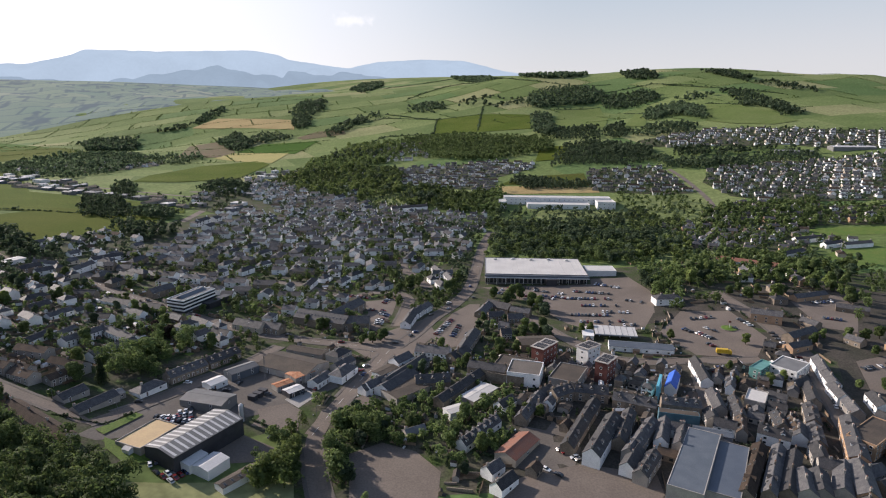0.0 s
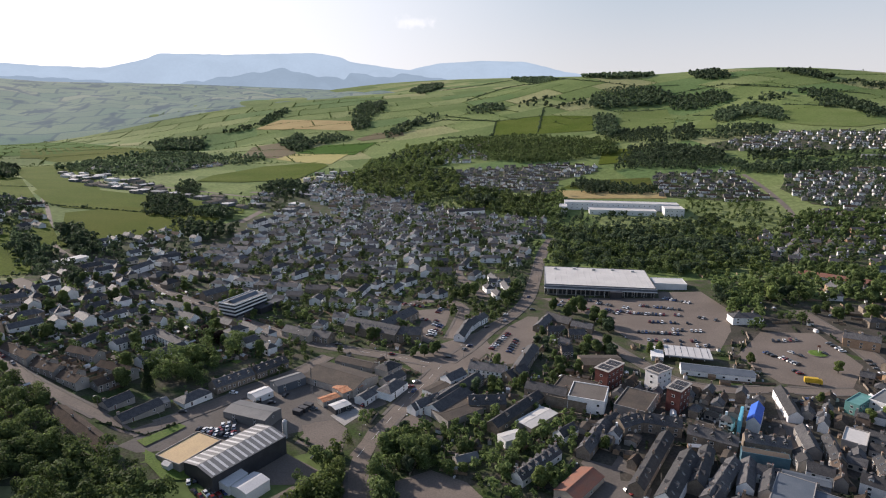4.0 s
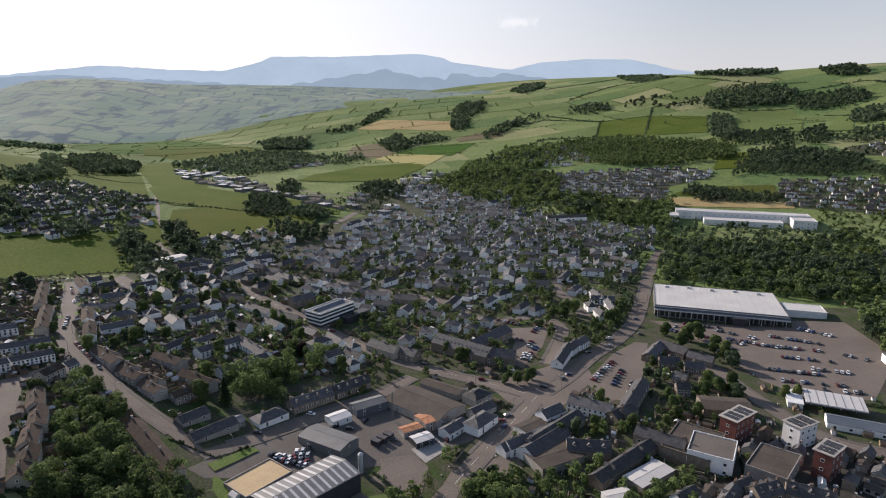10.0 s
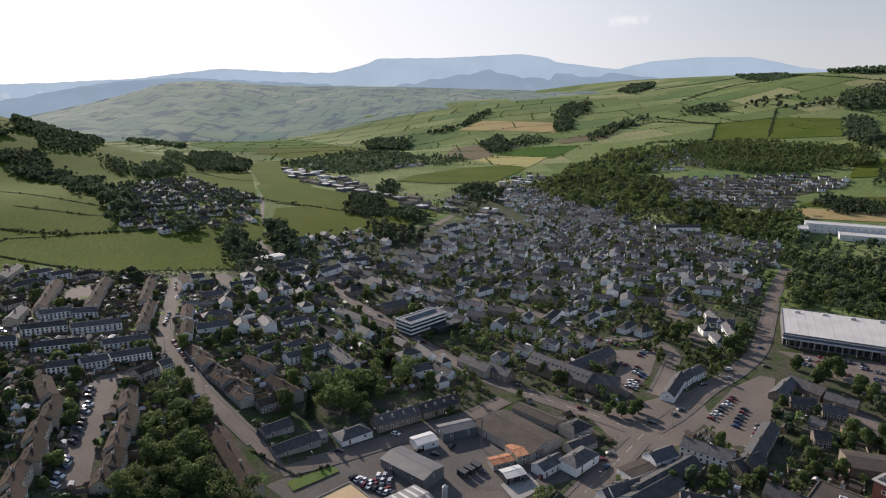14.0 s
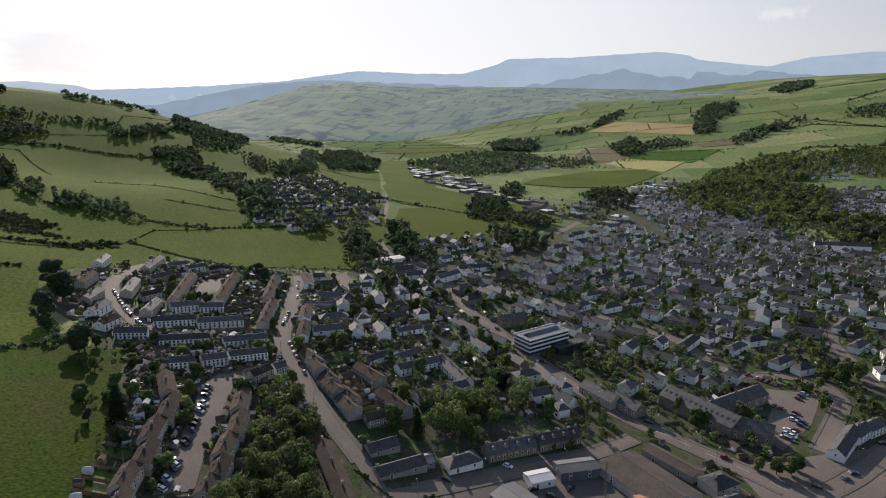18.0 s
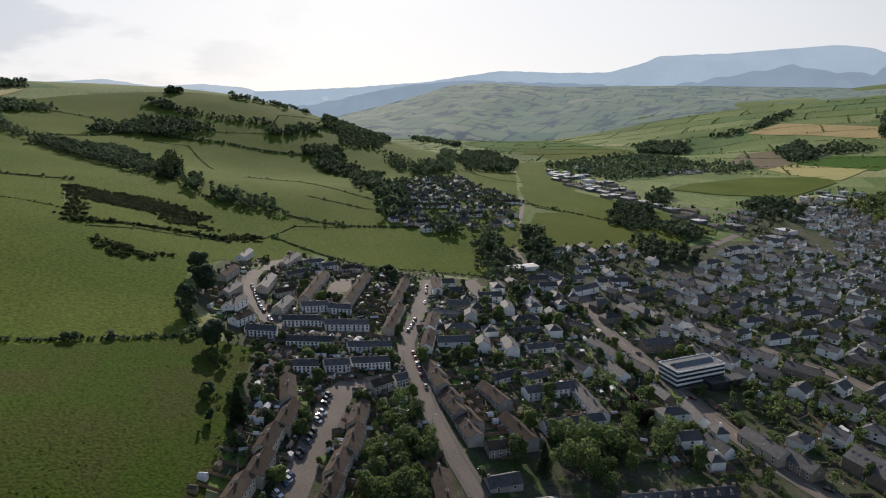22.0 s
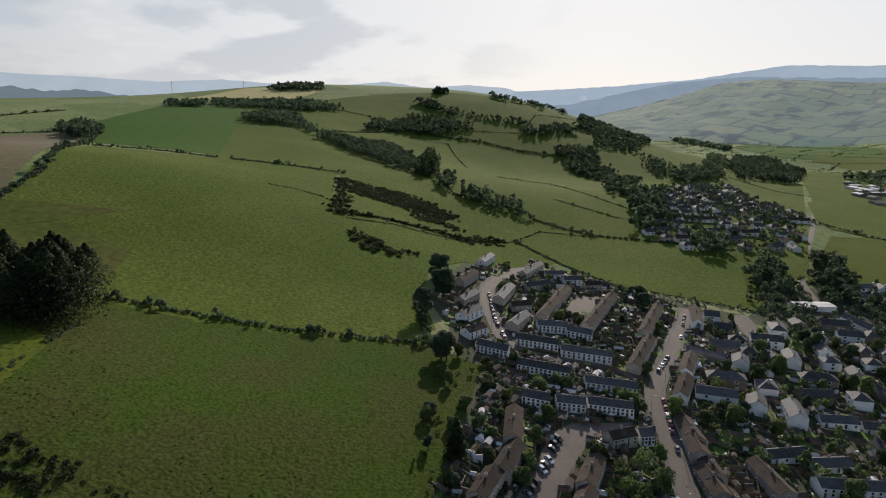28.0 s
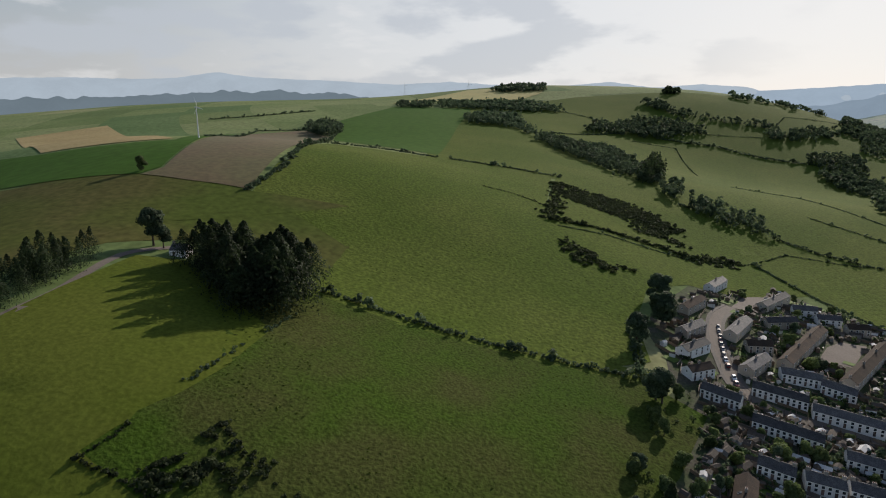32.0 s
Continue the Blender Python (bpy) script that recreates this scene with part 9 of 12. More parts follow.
infill([(312.2, 882.5), (362.0, 921.1), (417.9, 915.5), (483.9, 922.9), (418.7, 790.5), (334.4, 778.8), (274.2, 787.7)], -5, 26, 30, [('stone', 'slate', 4.6, 2.6, 1), ('harl', 'slate', 4.4, 2.4, 1), ('sandstone', 'slate', 4.6, 2.5, 2), ('grey_harl', 'slate', 3.6, 2.4, 1)], near=0, seed=656, keep=0.75)
grove([(312.2, 882.5), (362.0, 921.1), (417.9, 915.5), (483.9, 922.9), (418.7, 790.5), (334.4, 778.8), (274.2, 787.7)], 420, 6, 12, seed=656, material='leaf', per=34)
drape("ground_town", [(-198.9, 858.8), (-192.8, 951.0), (-126.8, 892.7), (-57.1, 804.7), (1.9, 798.5), (-4.7, 738.0), (-74.1, 751.0), (-142.8, 777.7)], M["town_ground"], 0.45, 18, "gardens and lanes between the distant houses", "ground")
infill([(-198.9, 858.8), (-192.8, 951.0), (-126.8, 892.7), (-57.1, 804.7), (1.9, 798.5), (-4.7, 738.0), (-74.1, 751.0), (-142.8, 777.7)], 2, 19, 23, [('harl', 'slate', 3.2, 2.4, 1), ('harl', 'slate', 4.6, 2.4, 1), ('harl', 'brown_tile', 3.2, 2.3, 2), ('cream', 'slate', 4.4, 2.4, 1), ('grey_harl', 'slate', 3.4, 2.4, 1)], near=0, seed=657, keep=0.85)
grove([(-198.9, 858.8), (-192.8, 951.0), (-126.8, 892.7), (-57.1, 804.7), (1.9, 798.5), (-4.7, 738.0), (-74.1, 751.0), (-142.8, 777.7)], 60, 4, 9, seed=657, material='leaf_dark', per=40)
drape("ground_town", [(-315.2, 877.9), (-314.5, 985.9), (-223.5, 965.3), (-197.7, 853.4), (-226.1, 806.6), (-264.4, 802.3)], M["town_ground"], 0.45, 18, "gardens and lanes between the distant houses", "ground")
infill([(-315.2, 877.9), (-314.5, 985.9), (-223.5, 965.3), (-197.7, 853.4), (-226.1, 806.6), (-264.4, 802.3)], -12, 20, 23, [('harl', 'slate', 3.2, 2.4, 1), ('harl', 'slate', 4.6, 2.4, 1), ('harl', 'brown_tile', 3.2, 2.3, 2), ('cream', 'slate', 4.4, 2.4, 1), ('grey_harl', 'slate', 3.4, 2.4, 1)], near=0, seed=658, keep=0.8)
grove([(-315.2, 877.9), (-314.5, 985.9), (-223.5, 965.3), (-197.7, 853.4), (-226.1, 806.6), (-264.4, 802.3)], 60, 4, 9, seed=658, material='leaf_dark', per=36)
infill([(-481.0, 961.8), (-474.5, 1135.9), (-473.0, 1323.9), (-367.3, 1230.2), (-348.7, 1095.0), (-378.4, 1000.3), (-396.6, 903.1)], -10, 26, 26, [('white_clad', 'steel_pale', 5.0, 1.0, 1), ('steel_grey', 'steel_grey', 5.0, 1.0, 1), ('steel_blue', 'steel_pale', 4.5, 1.0, 1), ('grey_harl', 'felt', 4.0, 1.6, 1)], near=0, seed=659, keep=0.6, length=(10, 22), width=(9, 13), far_label='pale sheds and depots of the industrial estate')
grove([(-481.0, 961.8), (-474.5, 1135.9), (-473.0, 1323.9), (-367.3, 1230.2), (-348.7, 1095.0), (-378.4, 1000.3), (-396.6, 903.1)], 120, 4, 9, seed=659, material='leaf_dark', per=28)
infill([(-1025.5, 1155.0), (-906.1, 1119.7), (-723.5, 1033.7), (-585.7, 936.1), (-504.0, 930.4), (-425.7, 970.3), (-353.2, 885.2), (-410.3, 818.7), (-506.2, 851.2), (-624.3, 876.9), (-813.3, 964.3)], -14, 30, 26, [('white_clad', 'steel_pale', 5.0, 1.0, 1), ('steel_grey', 'steel_grey', 5.0, 1.0, 1), ('steel_blue', 'steel_pale', 4.5, 1.0, 1), ('grey_harl', 'felt', 4.0, 1.6, 1)], near=0, seed=660, keep=0.75, length=(12, 30), width=(10, 17), far_label='pale sheds and depots of the industrial estate')
grove([(-1025.5, 1155.0), (-906.1, 1119.7), (-723.5, 1033.7), (-585.7, 936.1), (-504.0, 930.4), (-425.7, 970.3), (-353.2, 885.2), (-410.3, 818.7), (-506.2, 851.2), (-624.3, 876.9), (-813.3, 964.3)], 140, 4, 9, seed=660, material='leaf_dark', per=28)
drape("ground_town", [(-1041.1, 1269.9), (-931.6, 1273.8), (-914.8, 1419.8), (-761.6, 1412.4), (-753.4, 1344.5), (-806.6, 1210.0), (-912.3, 1159.4)], M["town_ground"], 0.45, 18, "gardens and lanes between the distant houses", "ground")
infill([(-1041.1, 1269.9), (-931.6, 1273.8), (-914.8, 1419.8), (-761.6, 1412.4), (-753.4, 1344.5), (-806.6, 1210.0), (-912.3, 1159.4)], -10, 24, 26, [('harl', 'slate', 3.2, 2.4, 1), ('harl', 'slate', 4.6, 2.4, 1), ('harl', 'brown_tile', 3.2, 2.3, 2), ('cream', 'slate', 4.4, 2.4, 1), ('grey_harl', 'slate', 3.4, 2.4, 1)], near=0, seed=661, keep=0.5, far_label='scattered houses among the valley trees')
infill([(-589.8, 453.7), (-749.4, 560.7), (-826.5, 645.7), (-877.2, 774.9), (-710.7, 705.3), (-637.8, 692.3), (-519.4, 576.5), (-507.1, 509.3), (-521.0, 468.0), (-550.0, 454.5)], 83, 17, 22, [('harl', 'slate', 3.2, 2.4, 1), ('harl', 'slate', 4.6, 2.4, 1), ('harl', 'brown_tile', 3.2, 2.3, 2), ('cream', 'slate', 4.4, 2.4, 1), ('grey_harl', 'slate', 3.4, 2.4, 1)], near=0, seed=715, keep=0.8, far_label='white and grey village houses among dark trees')
grove([(-589.8, 453.7), (-749.4, 560.7), (-826.5, 645.7), (-877.2, 774.9), (-710.7, 705.3), (-637.8, 692.3), (-519.4, 576.5), (-507.1, 509.3), (-521.0, 468.0), (-550.0, 454.5)], 170, 6, 12, seed=871, material='leaf_dark', per=70)
grove([(-589.8, 453.7), (-749.4, 560.7), (-826.5, 645.7), (-877.2, 774.9), (-710.7, 705.3), (-637.8, 692.3), (-519.4, 576.5), (-507.1, 509.3), (-521.0, 468.0), (-550.0, 454.5)], 300, 5, 11, seed=715, material='leaf_dark', per=38)
infill([(-261.4, 793.1), (-314.5, 985.9), (-214.5, 966.6), (-128.1, 902.4), (-61.2, 861.3), (1.7, 848.5), (-1.3, 738.7), (-68.5, 695.5), (-144.9, 652.1), (-212.2, 662.8)], 4, 15, 18, [('harl', 'slate', 4.6, 2.5, 1), ('harl', 'slate', 4.8, 2.4, 2), ('harl', 'slate', 3.2, 2.6, 1), ('cream', 'slate', 4.4, 2.4, 1), ('grey_harl', 'slate', 3.4, 2.4, 2), ('stone', 'slate', 4.6, 2.6, 1)], near=0, seed=711, keep=0.9, far_label='white and grey town houses below the wood')
infill([(-337.5, 494.1), (-324.7, 623.5), (-301.4, 717.0), (-227.6, 702.7), (-168.5, 591.7), (-142.2, 505.0), (-144.5, 448.3), (-189.0, 436.0), (-263.5, 460.0)], 0, 13, 15.5, [('harl', 'slate', 4.6, 2.5, 1), ('harl', 'slate', 4.8, 2.4, 2), ('harl', 'slate', 3.2, 2.6, 1), ('cream', 'slate', 4.4, 2.4, 1), ('grey_harl', 'slate', 3.4, 2.4, 2), ('stone', 'slate', 4.6, 2.6, 1)], near=0, seed=712, keep=0.66, length=(8, 10.5), width=(6.8, 8), far_label='closely built white and grey town houses')
infill([(-324.7, 623.5), (-300.6, 785.4), (-181.1, 885.5), (-63.2, 719.6), (-33.2, 632.3), (-75.5, 609.3), (-105.4, 528.1), (-142.2, 505.0), (-168.5, 591.7), (-258.2, 680.0)], 9, 14, 16.5, [('harl', 'slate', 4.6, 2.5, 1), ('harl', 'slate', 4.8, 2.4, 2), ('harl', 'slate', 3.2, 2.6, 1), ('cream', 'slate', 4.4, 2.4, 1), ('grey_harl', 'slate', 3.4, 2.4, 2), ('stone', 'slate', 4.6, 2.6, 1)], near=0, seed=713, keep=0.66, length=(8, 11), width=(6.8, 8), far_label='closely built white and grey town houses')
infill([(-384.2, 467.5), (-353.8, 475.9), (-260.7, 411.1), (-174.5, 381.9), (-142.0, 358.9), (-162.6, 345.4), (-236.5, 376.9), (-287.9, 383.5), (-342.0, 397.0)], -28, 12, 14.5, [('harl', 'slate', 4.6, 2.5, 1), ('harl', 'slate', 4.8, 2.4, 2), ('harl', 'slate', 3.2, 2.6, 1), ('cream', 'slate', 4.4, 2.4, 1), ('grey_harl', 'slate', 3.4, 2.4, 2), ('stone', 'slate', 4.6, 2.6, 1)], near=0, seed=714, keep=0.8, length=(7.5, 9.5), width=(6, 7.2), far_label='small houses and outbuildings behind the main street')
infill([(-401.5, 371.8), (-378.6, 422.4), (-313.8, 389.9), (-275.6, 338.0), (-296.8, 314.1), (-322.7, 312.0)], 57, 12, 15, [('harl', 'slate', 4.6, 2.5, 1), ('harl', 'slate', 4.8, 2.4, 2), ('harl', 'slate', 3.2, 2.6, 1), ('cream', 'slate', 4.4, 2.4, 1), ('grey_harl', 'slate', 3.4, 2.4, 2), ('stone', 'slate', 4.6, 2.6, 1)], near=0, seed=715, keep=0.8, length=(7.5, 9.5), width=(6, 7.2), far_label='small houses and outbuildings between the terraces')
drape("ground_town", [(562.9, 1329.0), (687.1, 1455.4), (858.7, 1400.0), (755.6, 1223.4), (671.0, 1233.4)], M["town_ground"], 0.45, 18, "gardens and lanes between the distant houses", "ground")
infill([(562.9, 1329.0), (687.1, 1455.4), (858.7, 1400.0), (755.6, 1223.4), (671.0, 1233.4)], -8, 19, 24, [('harl', 'slate', 3.0, 2.4, 1), ('harl', 'slate', 4.4, 2.4, 1), ('harl', 'brown_tile', 3.0, 2.3, 2), ('cream', 'slate', 3.2, 2.4, 1), ('grey_harl', 'slate', 3.4, 2.4, 1)], near=0, seed=801, keep=0.75, far_label='white and grey houses on the far side of town')
grove([(562.9, 1329.0), (687.1, 1455.4), (858.7, 1400.0), (755.6, 1223.4), (671.0, 1233.4)], 140, 5, 10, seed=801, material='leaf_dark', per=34)
drape("ground_town", [(528.8, 1134.0), (731.1, 1181.3), (569.2, 902.7), (446.4, 917.2)], M["town_ground"], 0.45, 18, "gardens and lanes between the distant houses", "ground")
infill([(528.8, 1134.0), (731.1, 1181.3), (569.2, 902.7), (446.4, 917.2)], -8, 15, 19, [('harl', 'slate', 3.0, 2.4, 1), ('harl', 'slate', 4.4, 2.4, 1), ('harl', 'brown_tile', 3.0, 2.3, 2), ('cream', 'slate', 3.2, 2.4, 1), ('grey_harl', 'slate', 3.4, 2.4, 1)], near=0, seed=802, keep=0.92, far_label='white and grey houses on the far side of town')
grove([(528.8, 1134.0), (731.1, 1181.3), (569.2, 902.7), (446.4, 917.2)], 260, 5, 10, seed=802, material='leaf_dark', per=34)
drape("ground_town", [(308.8, 888.0), (364.7, 912.0), (555.8, 879.7), (508.7, 798.9), (396.8, 807.2), (291.8, 813.0)], M["town_ground"], 0.45, 18, "gardens and lanes between the distant houses", "ground")
infill([(308.8, 888.0), (364.7, 912.0), (555.8, 879.7), (508.7, 798.9), (396.8, 807.2), (291.8, 813.0)], -6, 22, 26, [('stone', 'slate', 4.6, 2.8, 1), ('harl', 'slate', 4.4, 2.4, 1), ('sandstone', 'slate', 4.6, 2.8, 1), ('grey_harl', 'slate', 3.6, 2.4, 1)], near=0, seed=803, keep=0.75, far_label='stone and sandstone villas among large trees')
grove([(308.8, 888.0), (364.7, 912.0), (555.8, 879.7), (508.7, 798.9), (396.8, 807.2), (291.8, 813.0)], 260, 7, 13, seed=803, material='leaf', per=34)
drape("ground_town", [(251.8, 800.9), (391.1, 802.4), (358.8, 673.0), (268.8, 673.4), (225.7, 681.5)], M["town_ground"], 0.45, 18, "gardens and lanes between the distant houses", "ground")
infill([(251.8, 800.9), (391.1, 802.4), (358.8, 673.0), (268.8, 673.4), (225.7, 681.5)], -10, 18, 22, [('stone', 'slate', 4.6, 2.8, 1), ('harl', 'slate', 4.4, 2.4, 1), ('sandstone', 'slate', 4.6, 2.8, 1), ('grey_harl', 'slate', 3.6, 2.4, 1)], near=0, seed=804, keep=0.7, far_label='mixed stone and white houses near the road')
grove([(251.8, 800.9), (391.1, 802.4), (358.8, 673.0), (268.8, 673.4), (225.7, 681.5)], 130, 5, 11, seed=804, material='leaf', per=34)
infill([(17.8, 302.9), (50.9, 356.8), (82.8, 349.0), (131.6, 360.0), (168.6, 406.5), (201.1, 407.1), (202.2, 317.1), (150.4, 227.0), (45.8, 201.9), (5.3, 212.5), (13.0, 249.4)], 63, 7.5, 7.5, [('stone', 'slate', 4.4, 2.6, 1), ('grey_harl', 'slate', 3.2, 2.2, 1), ('harl', 'slate', 4.2, 2.5, 1), ('stone', 'brown_tile', 3.0, 2.2, 1), ('grey_harl', 'felt', 2.8, 0.6, 1)], near=0, seed=805, keep=0.75, length=(5, 8.5), width=(4.2, 5.6), far_label='small gabled back buildings of the old closes')
drape("ground_town", [(-444.0, 558.9), (-412.9, 645.8), (-354.2, 616.9), (-326.5, 517.6), (-358.9, 487.4)], M["town_ground"], 0.3, 14, "gardens and lanes at the edge of the town", "ground")
infill([(-444.0, 558.9), (-412.9, 645.8), (-354.2, 616.9), (-326.5, 517.6), (-358.9, 487.4)], -20, 17, 21, [('harl', 'slate', 3.0, 2.4, 1), ('harl', 'slate', 4.4, 2.4, 1), ('harl', 'brown_tile', 3.0, 2.3, 2), ('cream', 'slate', 3.2, 2.4, 1), ('grey_harl', 'slate', 3.4, 2.4, 1)], near=0, seed=806, keep=0.8, far_label='white and grey houses at the edge of the town')
grove([(-444.0, 558.9), (-412.9, 645.8), (-354.2, 616.9), (-326.5, 517.6), (-358.9, 487.4)], 60, 5, 11, seed=806, material='leaf_dark', per=34)
grove([(255.9, 584.1), (360.8, 643.1), (394.3, 607.1), (265.5, 397.5), (263.8, 438.7), (272.4, 503.2), (240.7, 524.4)], 70, 6, 12, seed=811, material='leaf', per=120)
grove([(105.3, 483.7), (123.1, 536.2), (148.8, 520.7), (133.4, 475.4), (111.6, 460.5)], 16, 9, 14, seed=812, material='leaf_dark', per=260)
grove([(179.6, 535.1), (216.9, 563.9), (184.6, 459.7), (163.1, 448.2)], 16, 8, 14, seed=813, material='leaf', per=220)
grove([(208.6, 866.9), (280.8, 801.5), (221.0, 590.1), (143.9, 583.2)], 50, 8, 14, seed=814, material='leaf_light', per=90)
drape("lawn", [(380.6, 771.6), (418.7, 794.5), (504.8, 792.1), (486.4, 760.9), (401.9, 760.1)], M["lawn"], 0.25, 14, "bright green playing field between the terraces", "lawn")
drape("lawn", [(348.0, 656.2), (414.5, 710.0), (455.2, 708.1), (408.8, 631.0), (370.7, 630.2)], M["lawn"], 0.25, 14, "bright green playing field between the terraces", "lawn")
house((364.8, 730.3), (399.8, 740.0), near=0, units=4, rise=2.4, eaves=4.6, width=8.5, walls='harl', roof='slate', chim=2, label='dark-roofed white terrace beside the playing field')
house((386.0, 707.6), (411.0, 717.3), near=0, units=3, rise=2.4, eaves=4.6, width=8.5, walls='harl', roof='slate', chim=2, label='white two-storey terrace beside the playing field')
house((408.3, 707.7), (442.5, 715.9), near=0, units=4, rise=2.4, eaves=4.6, width=8.5, walls='harl', roof='slate', chim=2, label='white two-storey terrace beside the playing field')
house((316.4, 653.4), (348.8, 677.1), near=0, units=3, rise=2.6, eaves=4.6, width=8.5, walls='harl', roof='slate', chim=2, label='white gabled house by the road')
house((551.5, 1222.0), (612.2, 1201.5), near=0, units=1, rise=2.2, eaves=5.0, width=20, walls='steel_grey', roof='steel_grey', chim=0, name='warehouse', label='long grey metal shed on the hillside estate')
house((655.2, 1226.7), (735.1, 1228.4), near=0, units=1, rise=2.2, eaves=5.0, width=22, walls='steel_grey', roof='steel_pale', chim=0, name='warehouse', label='long pale-roofed metal shed on the hillside estate')
drape("yard", [(509.6, 1355.3), (638.3, 1346.3), (638.5, 1297.9), (513.6, 1318.5)], M["ploughed"], 0.4, 14, "bare red-brown earth of a building site", "yard")
infill([(232.9, 821.4), (326.5, 823.4), (417.2, 768.6), (446.5, 743.3), (395.0, 652.1), (330.2, 717.1), (265.0, 708.3), (221.7, 731.1)], -17, 19, 26, [('grey_harl', 'slate', 3.6, 2.4, 1), ('cream', 'brown_tile', 4.0, 2.4, 2), ('grey_harl', 'brown_tile', 3.4, 2.4, 1), ('harl', 'slate', 3.0, 2.2, 1), ('stone', 'slate', 3.6, 2.4, 1)], near=1, seed=12, keep=0.6)
infill([(-168.6, 907.7), (-77.0, 795.3), (-19.0, 759.0), (-16.5, 555.8), (-61.9, 646.5), (-115.5, 732.4)], -34, 20, 25, [('harl', 'slate', 4.8, 2.4, 1), ('harl', 'slate', 4.8, 2.4, 2), ('harl', 'slate', 4.6, 2.4, 1), ('harl', 'slate', 4.4, 2.3, 1), ('stone', 'slate', 4.6, 2.5, 2), ('harl', 'slate', 5.0, 2.6, 1)], near=0, seed=18, length=(9.5, 13), width=(8.4, 9.8))
infill([(-450.7, 494.8), (-430.7, 568.2), (-354.0, 478.5), (-369.6, 423.7)], 65, 20, 24, [('grey_harl', 'slate', 3.6, 2.4, 1), ('cream', 'brown_tile', 4.0, 2.4, 2), ('grey_harl', 'brown_tile', 3.4, 2.4, 1), ('harl', 'slate', 3.0, 2.2, 1), ('stone', 'slate', 3.6, 2.4, 1)], near=0, seed=19, keep=0.7)
drape("ground_town", [(-172.9, 929.8), (-78.1, 805.9), (-16.4, 780.8), (-9.7, 601.2), (-12.0, 505.9), (-30.3, 500.2), (-61.9, 646.5), (-115.5, 732.4)], M["town_ground"], 0.06, 14, "gardens and lanes below the wood", "ground")
grove([(-172.9, 929.8), (-78.1, 805.9), (-13.3, 781.8), (-9.0, 566.0), (-16.8, 525.3), (-59.8, 625.6), (-115.5, 732.4)], 260, 4, 10, seed=107, material='leaf_dark', per=34)
grove([(-450.7, 494.8), (-438.1, 576.8), (-350.7, 474.6), (-363.9, 418.4)], 160, 4, 10, seed=108, material='leaf_dark', per=50)
wood([(-464.2, 478.4), (-476.0, 510.0), (-394.7, 442.0), (-380.2, 410.5)], 5.5, 7, 12, seed=303, per=82, density=0.8, material='leaf_dark', wide=0.95, label='dark belt of mixed trees between the fields')
grove([(-87.1, 480.7), (-43.4, 556.1), (-12.5, 526.5), (-20.4, 465.4), (-40.7, 435.0), (-70.8, 435.3)], 120, 4, 9, seed=109, per=50)
infill([(219.2, 569.4), (337.3, 630.2), (245.8, 454.3), (205.3, 460.1)], 1, 24, 30, [('stone', 'slate', 4.4, 2.4, 1), ('sandstone', 'slate', 4.6, 2.4, 2), ('harl', 'slate', 4.4, 2.4, 1)], near=1, seed=21, keep=0.7)
grove([(-337.5, 494.1), (-324.7, 623.5), (-308.2, 804.1), (-181.1, 885.5), (-63.2, 719.6), (-19.9, 621.9), (-92.9, 469.4), (-137.7, 428.9), (-195.9, 423.9), (-266.8, 456.9)], 260, 3.5, 8, seed=91, per=60, material='leaf')
grove([(-337.5, 494.1), (-324.7, 623.5), (-308.2, 804.1), (-181.1, 885.5), (-63.2, 719.6), (-19.9, 621.9), (-92.9, 469.4), (-137.7, 428.9), (-195.9, 423.9), (-266.8, 456.9)], 130, 5, 10, seed=92, material='leaf_dark', per=60)
grove([(-337.5, 494.1), (-324.7, 623.5), (-308.2, 804.1), (-181.1, 885.5), (-63.2, 719.6), (-19.9, 621.9), (-92.9, 469.4), (-137.7, 428.9), (-195.9, 423.9), (-266.8, 456.9)], 160, 3, 7, seed=90, material='leaf_light', per=50)
wood([(-1274.7, 1854.7), (-1296.5, 1949.1), (-1156.4, 1963.5), (-1091.2, 1889.1), (-1094.4, 1826.7), (-1156.2, 1712.1)], 10.5, 8, 14, seed=601, per=16, density=0.9, material='leaf_dark', wide=1.32, label='dark-green deciduous wood with a ragged edge')
wood([(-1148.5, 1462.4), (-1060.5, 1569.9), (-1002.0, 1610.9), (-869.1, 1511.1), (-815.5, 1513.7), (-761.7, 1564.1), (-698.6, 1469.9), (-707.5, 1363.8), (-784.7, 1375.1), (-767.9, 1230.8), (-767.6, 1080.4), (-884.1, 1123.4), (-1085.2, 1222.5)], 7.7, 8, 14, seed=602, per=19, density=0.42, material='leaf_dark', wide=0.97, label='dark-green deciduous wood with a ragged edge')
wood([(-769.4, 1726.9), (-777.2, 1874.2), (-702.5, 1777.4), (-687.4, 1857.3), (-645.3, 1867.6), (-569.7, 1799.8), (-590.1, 1755.2), (-658.3, 1707.0), (-658.0, 1589.1), (-716.6, 1644.0)], 8.9, 8, 14, seed=603, per=16, density=0.85, material='leaf_dark', wide=1.12, label='dark-green deciduous wood with a ragged edge')
wood([(-701.0, 2196.3), (-720.3, 2374.2), (-635.1, 2420.4), (-598.4, 2238.0), (-600.6, 2080.4), (-561.2, 1902.5), (-600.0, 1909.3)], 10.7, 8, 14, seed=604, per=16, density=0.8, material='leaf_dark', wide=1.35, label='dark-green deciduous wood with a ragged edge')
wood([(-1024.4, 2094.1), (-1039.0, 2253.8), (-1051.6, 2404.5), (-996.1, 2335.0), (-975.0, 2160.3), (-992.6, 2076.0)], 11.7, 8, 14, seed=605, per=16, density=0.7, material='leaf_dark', wide=1.47, label='dark-green deciduous wood with a ragged edge')
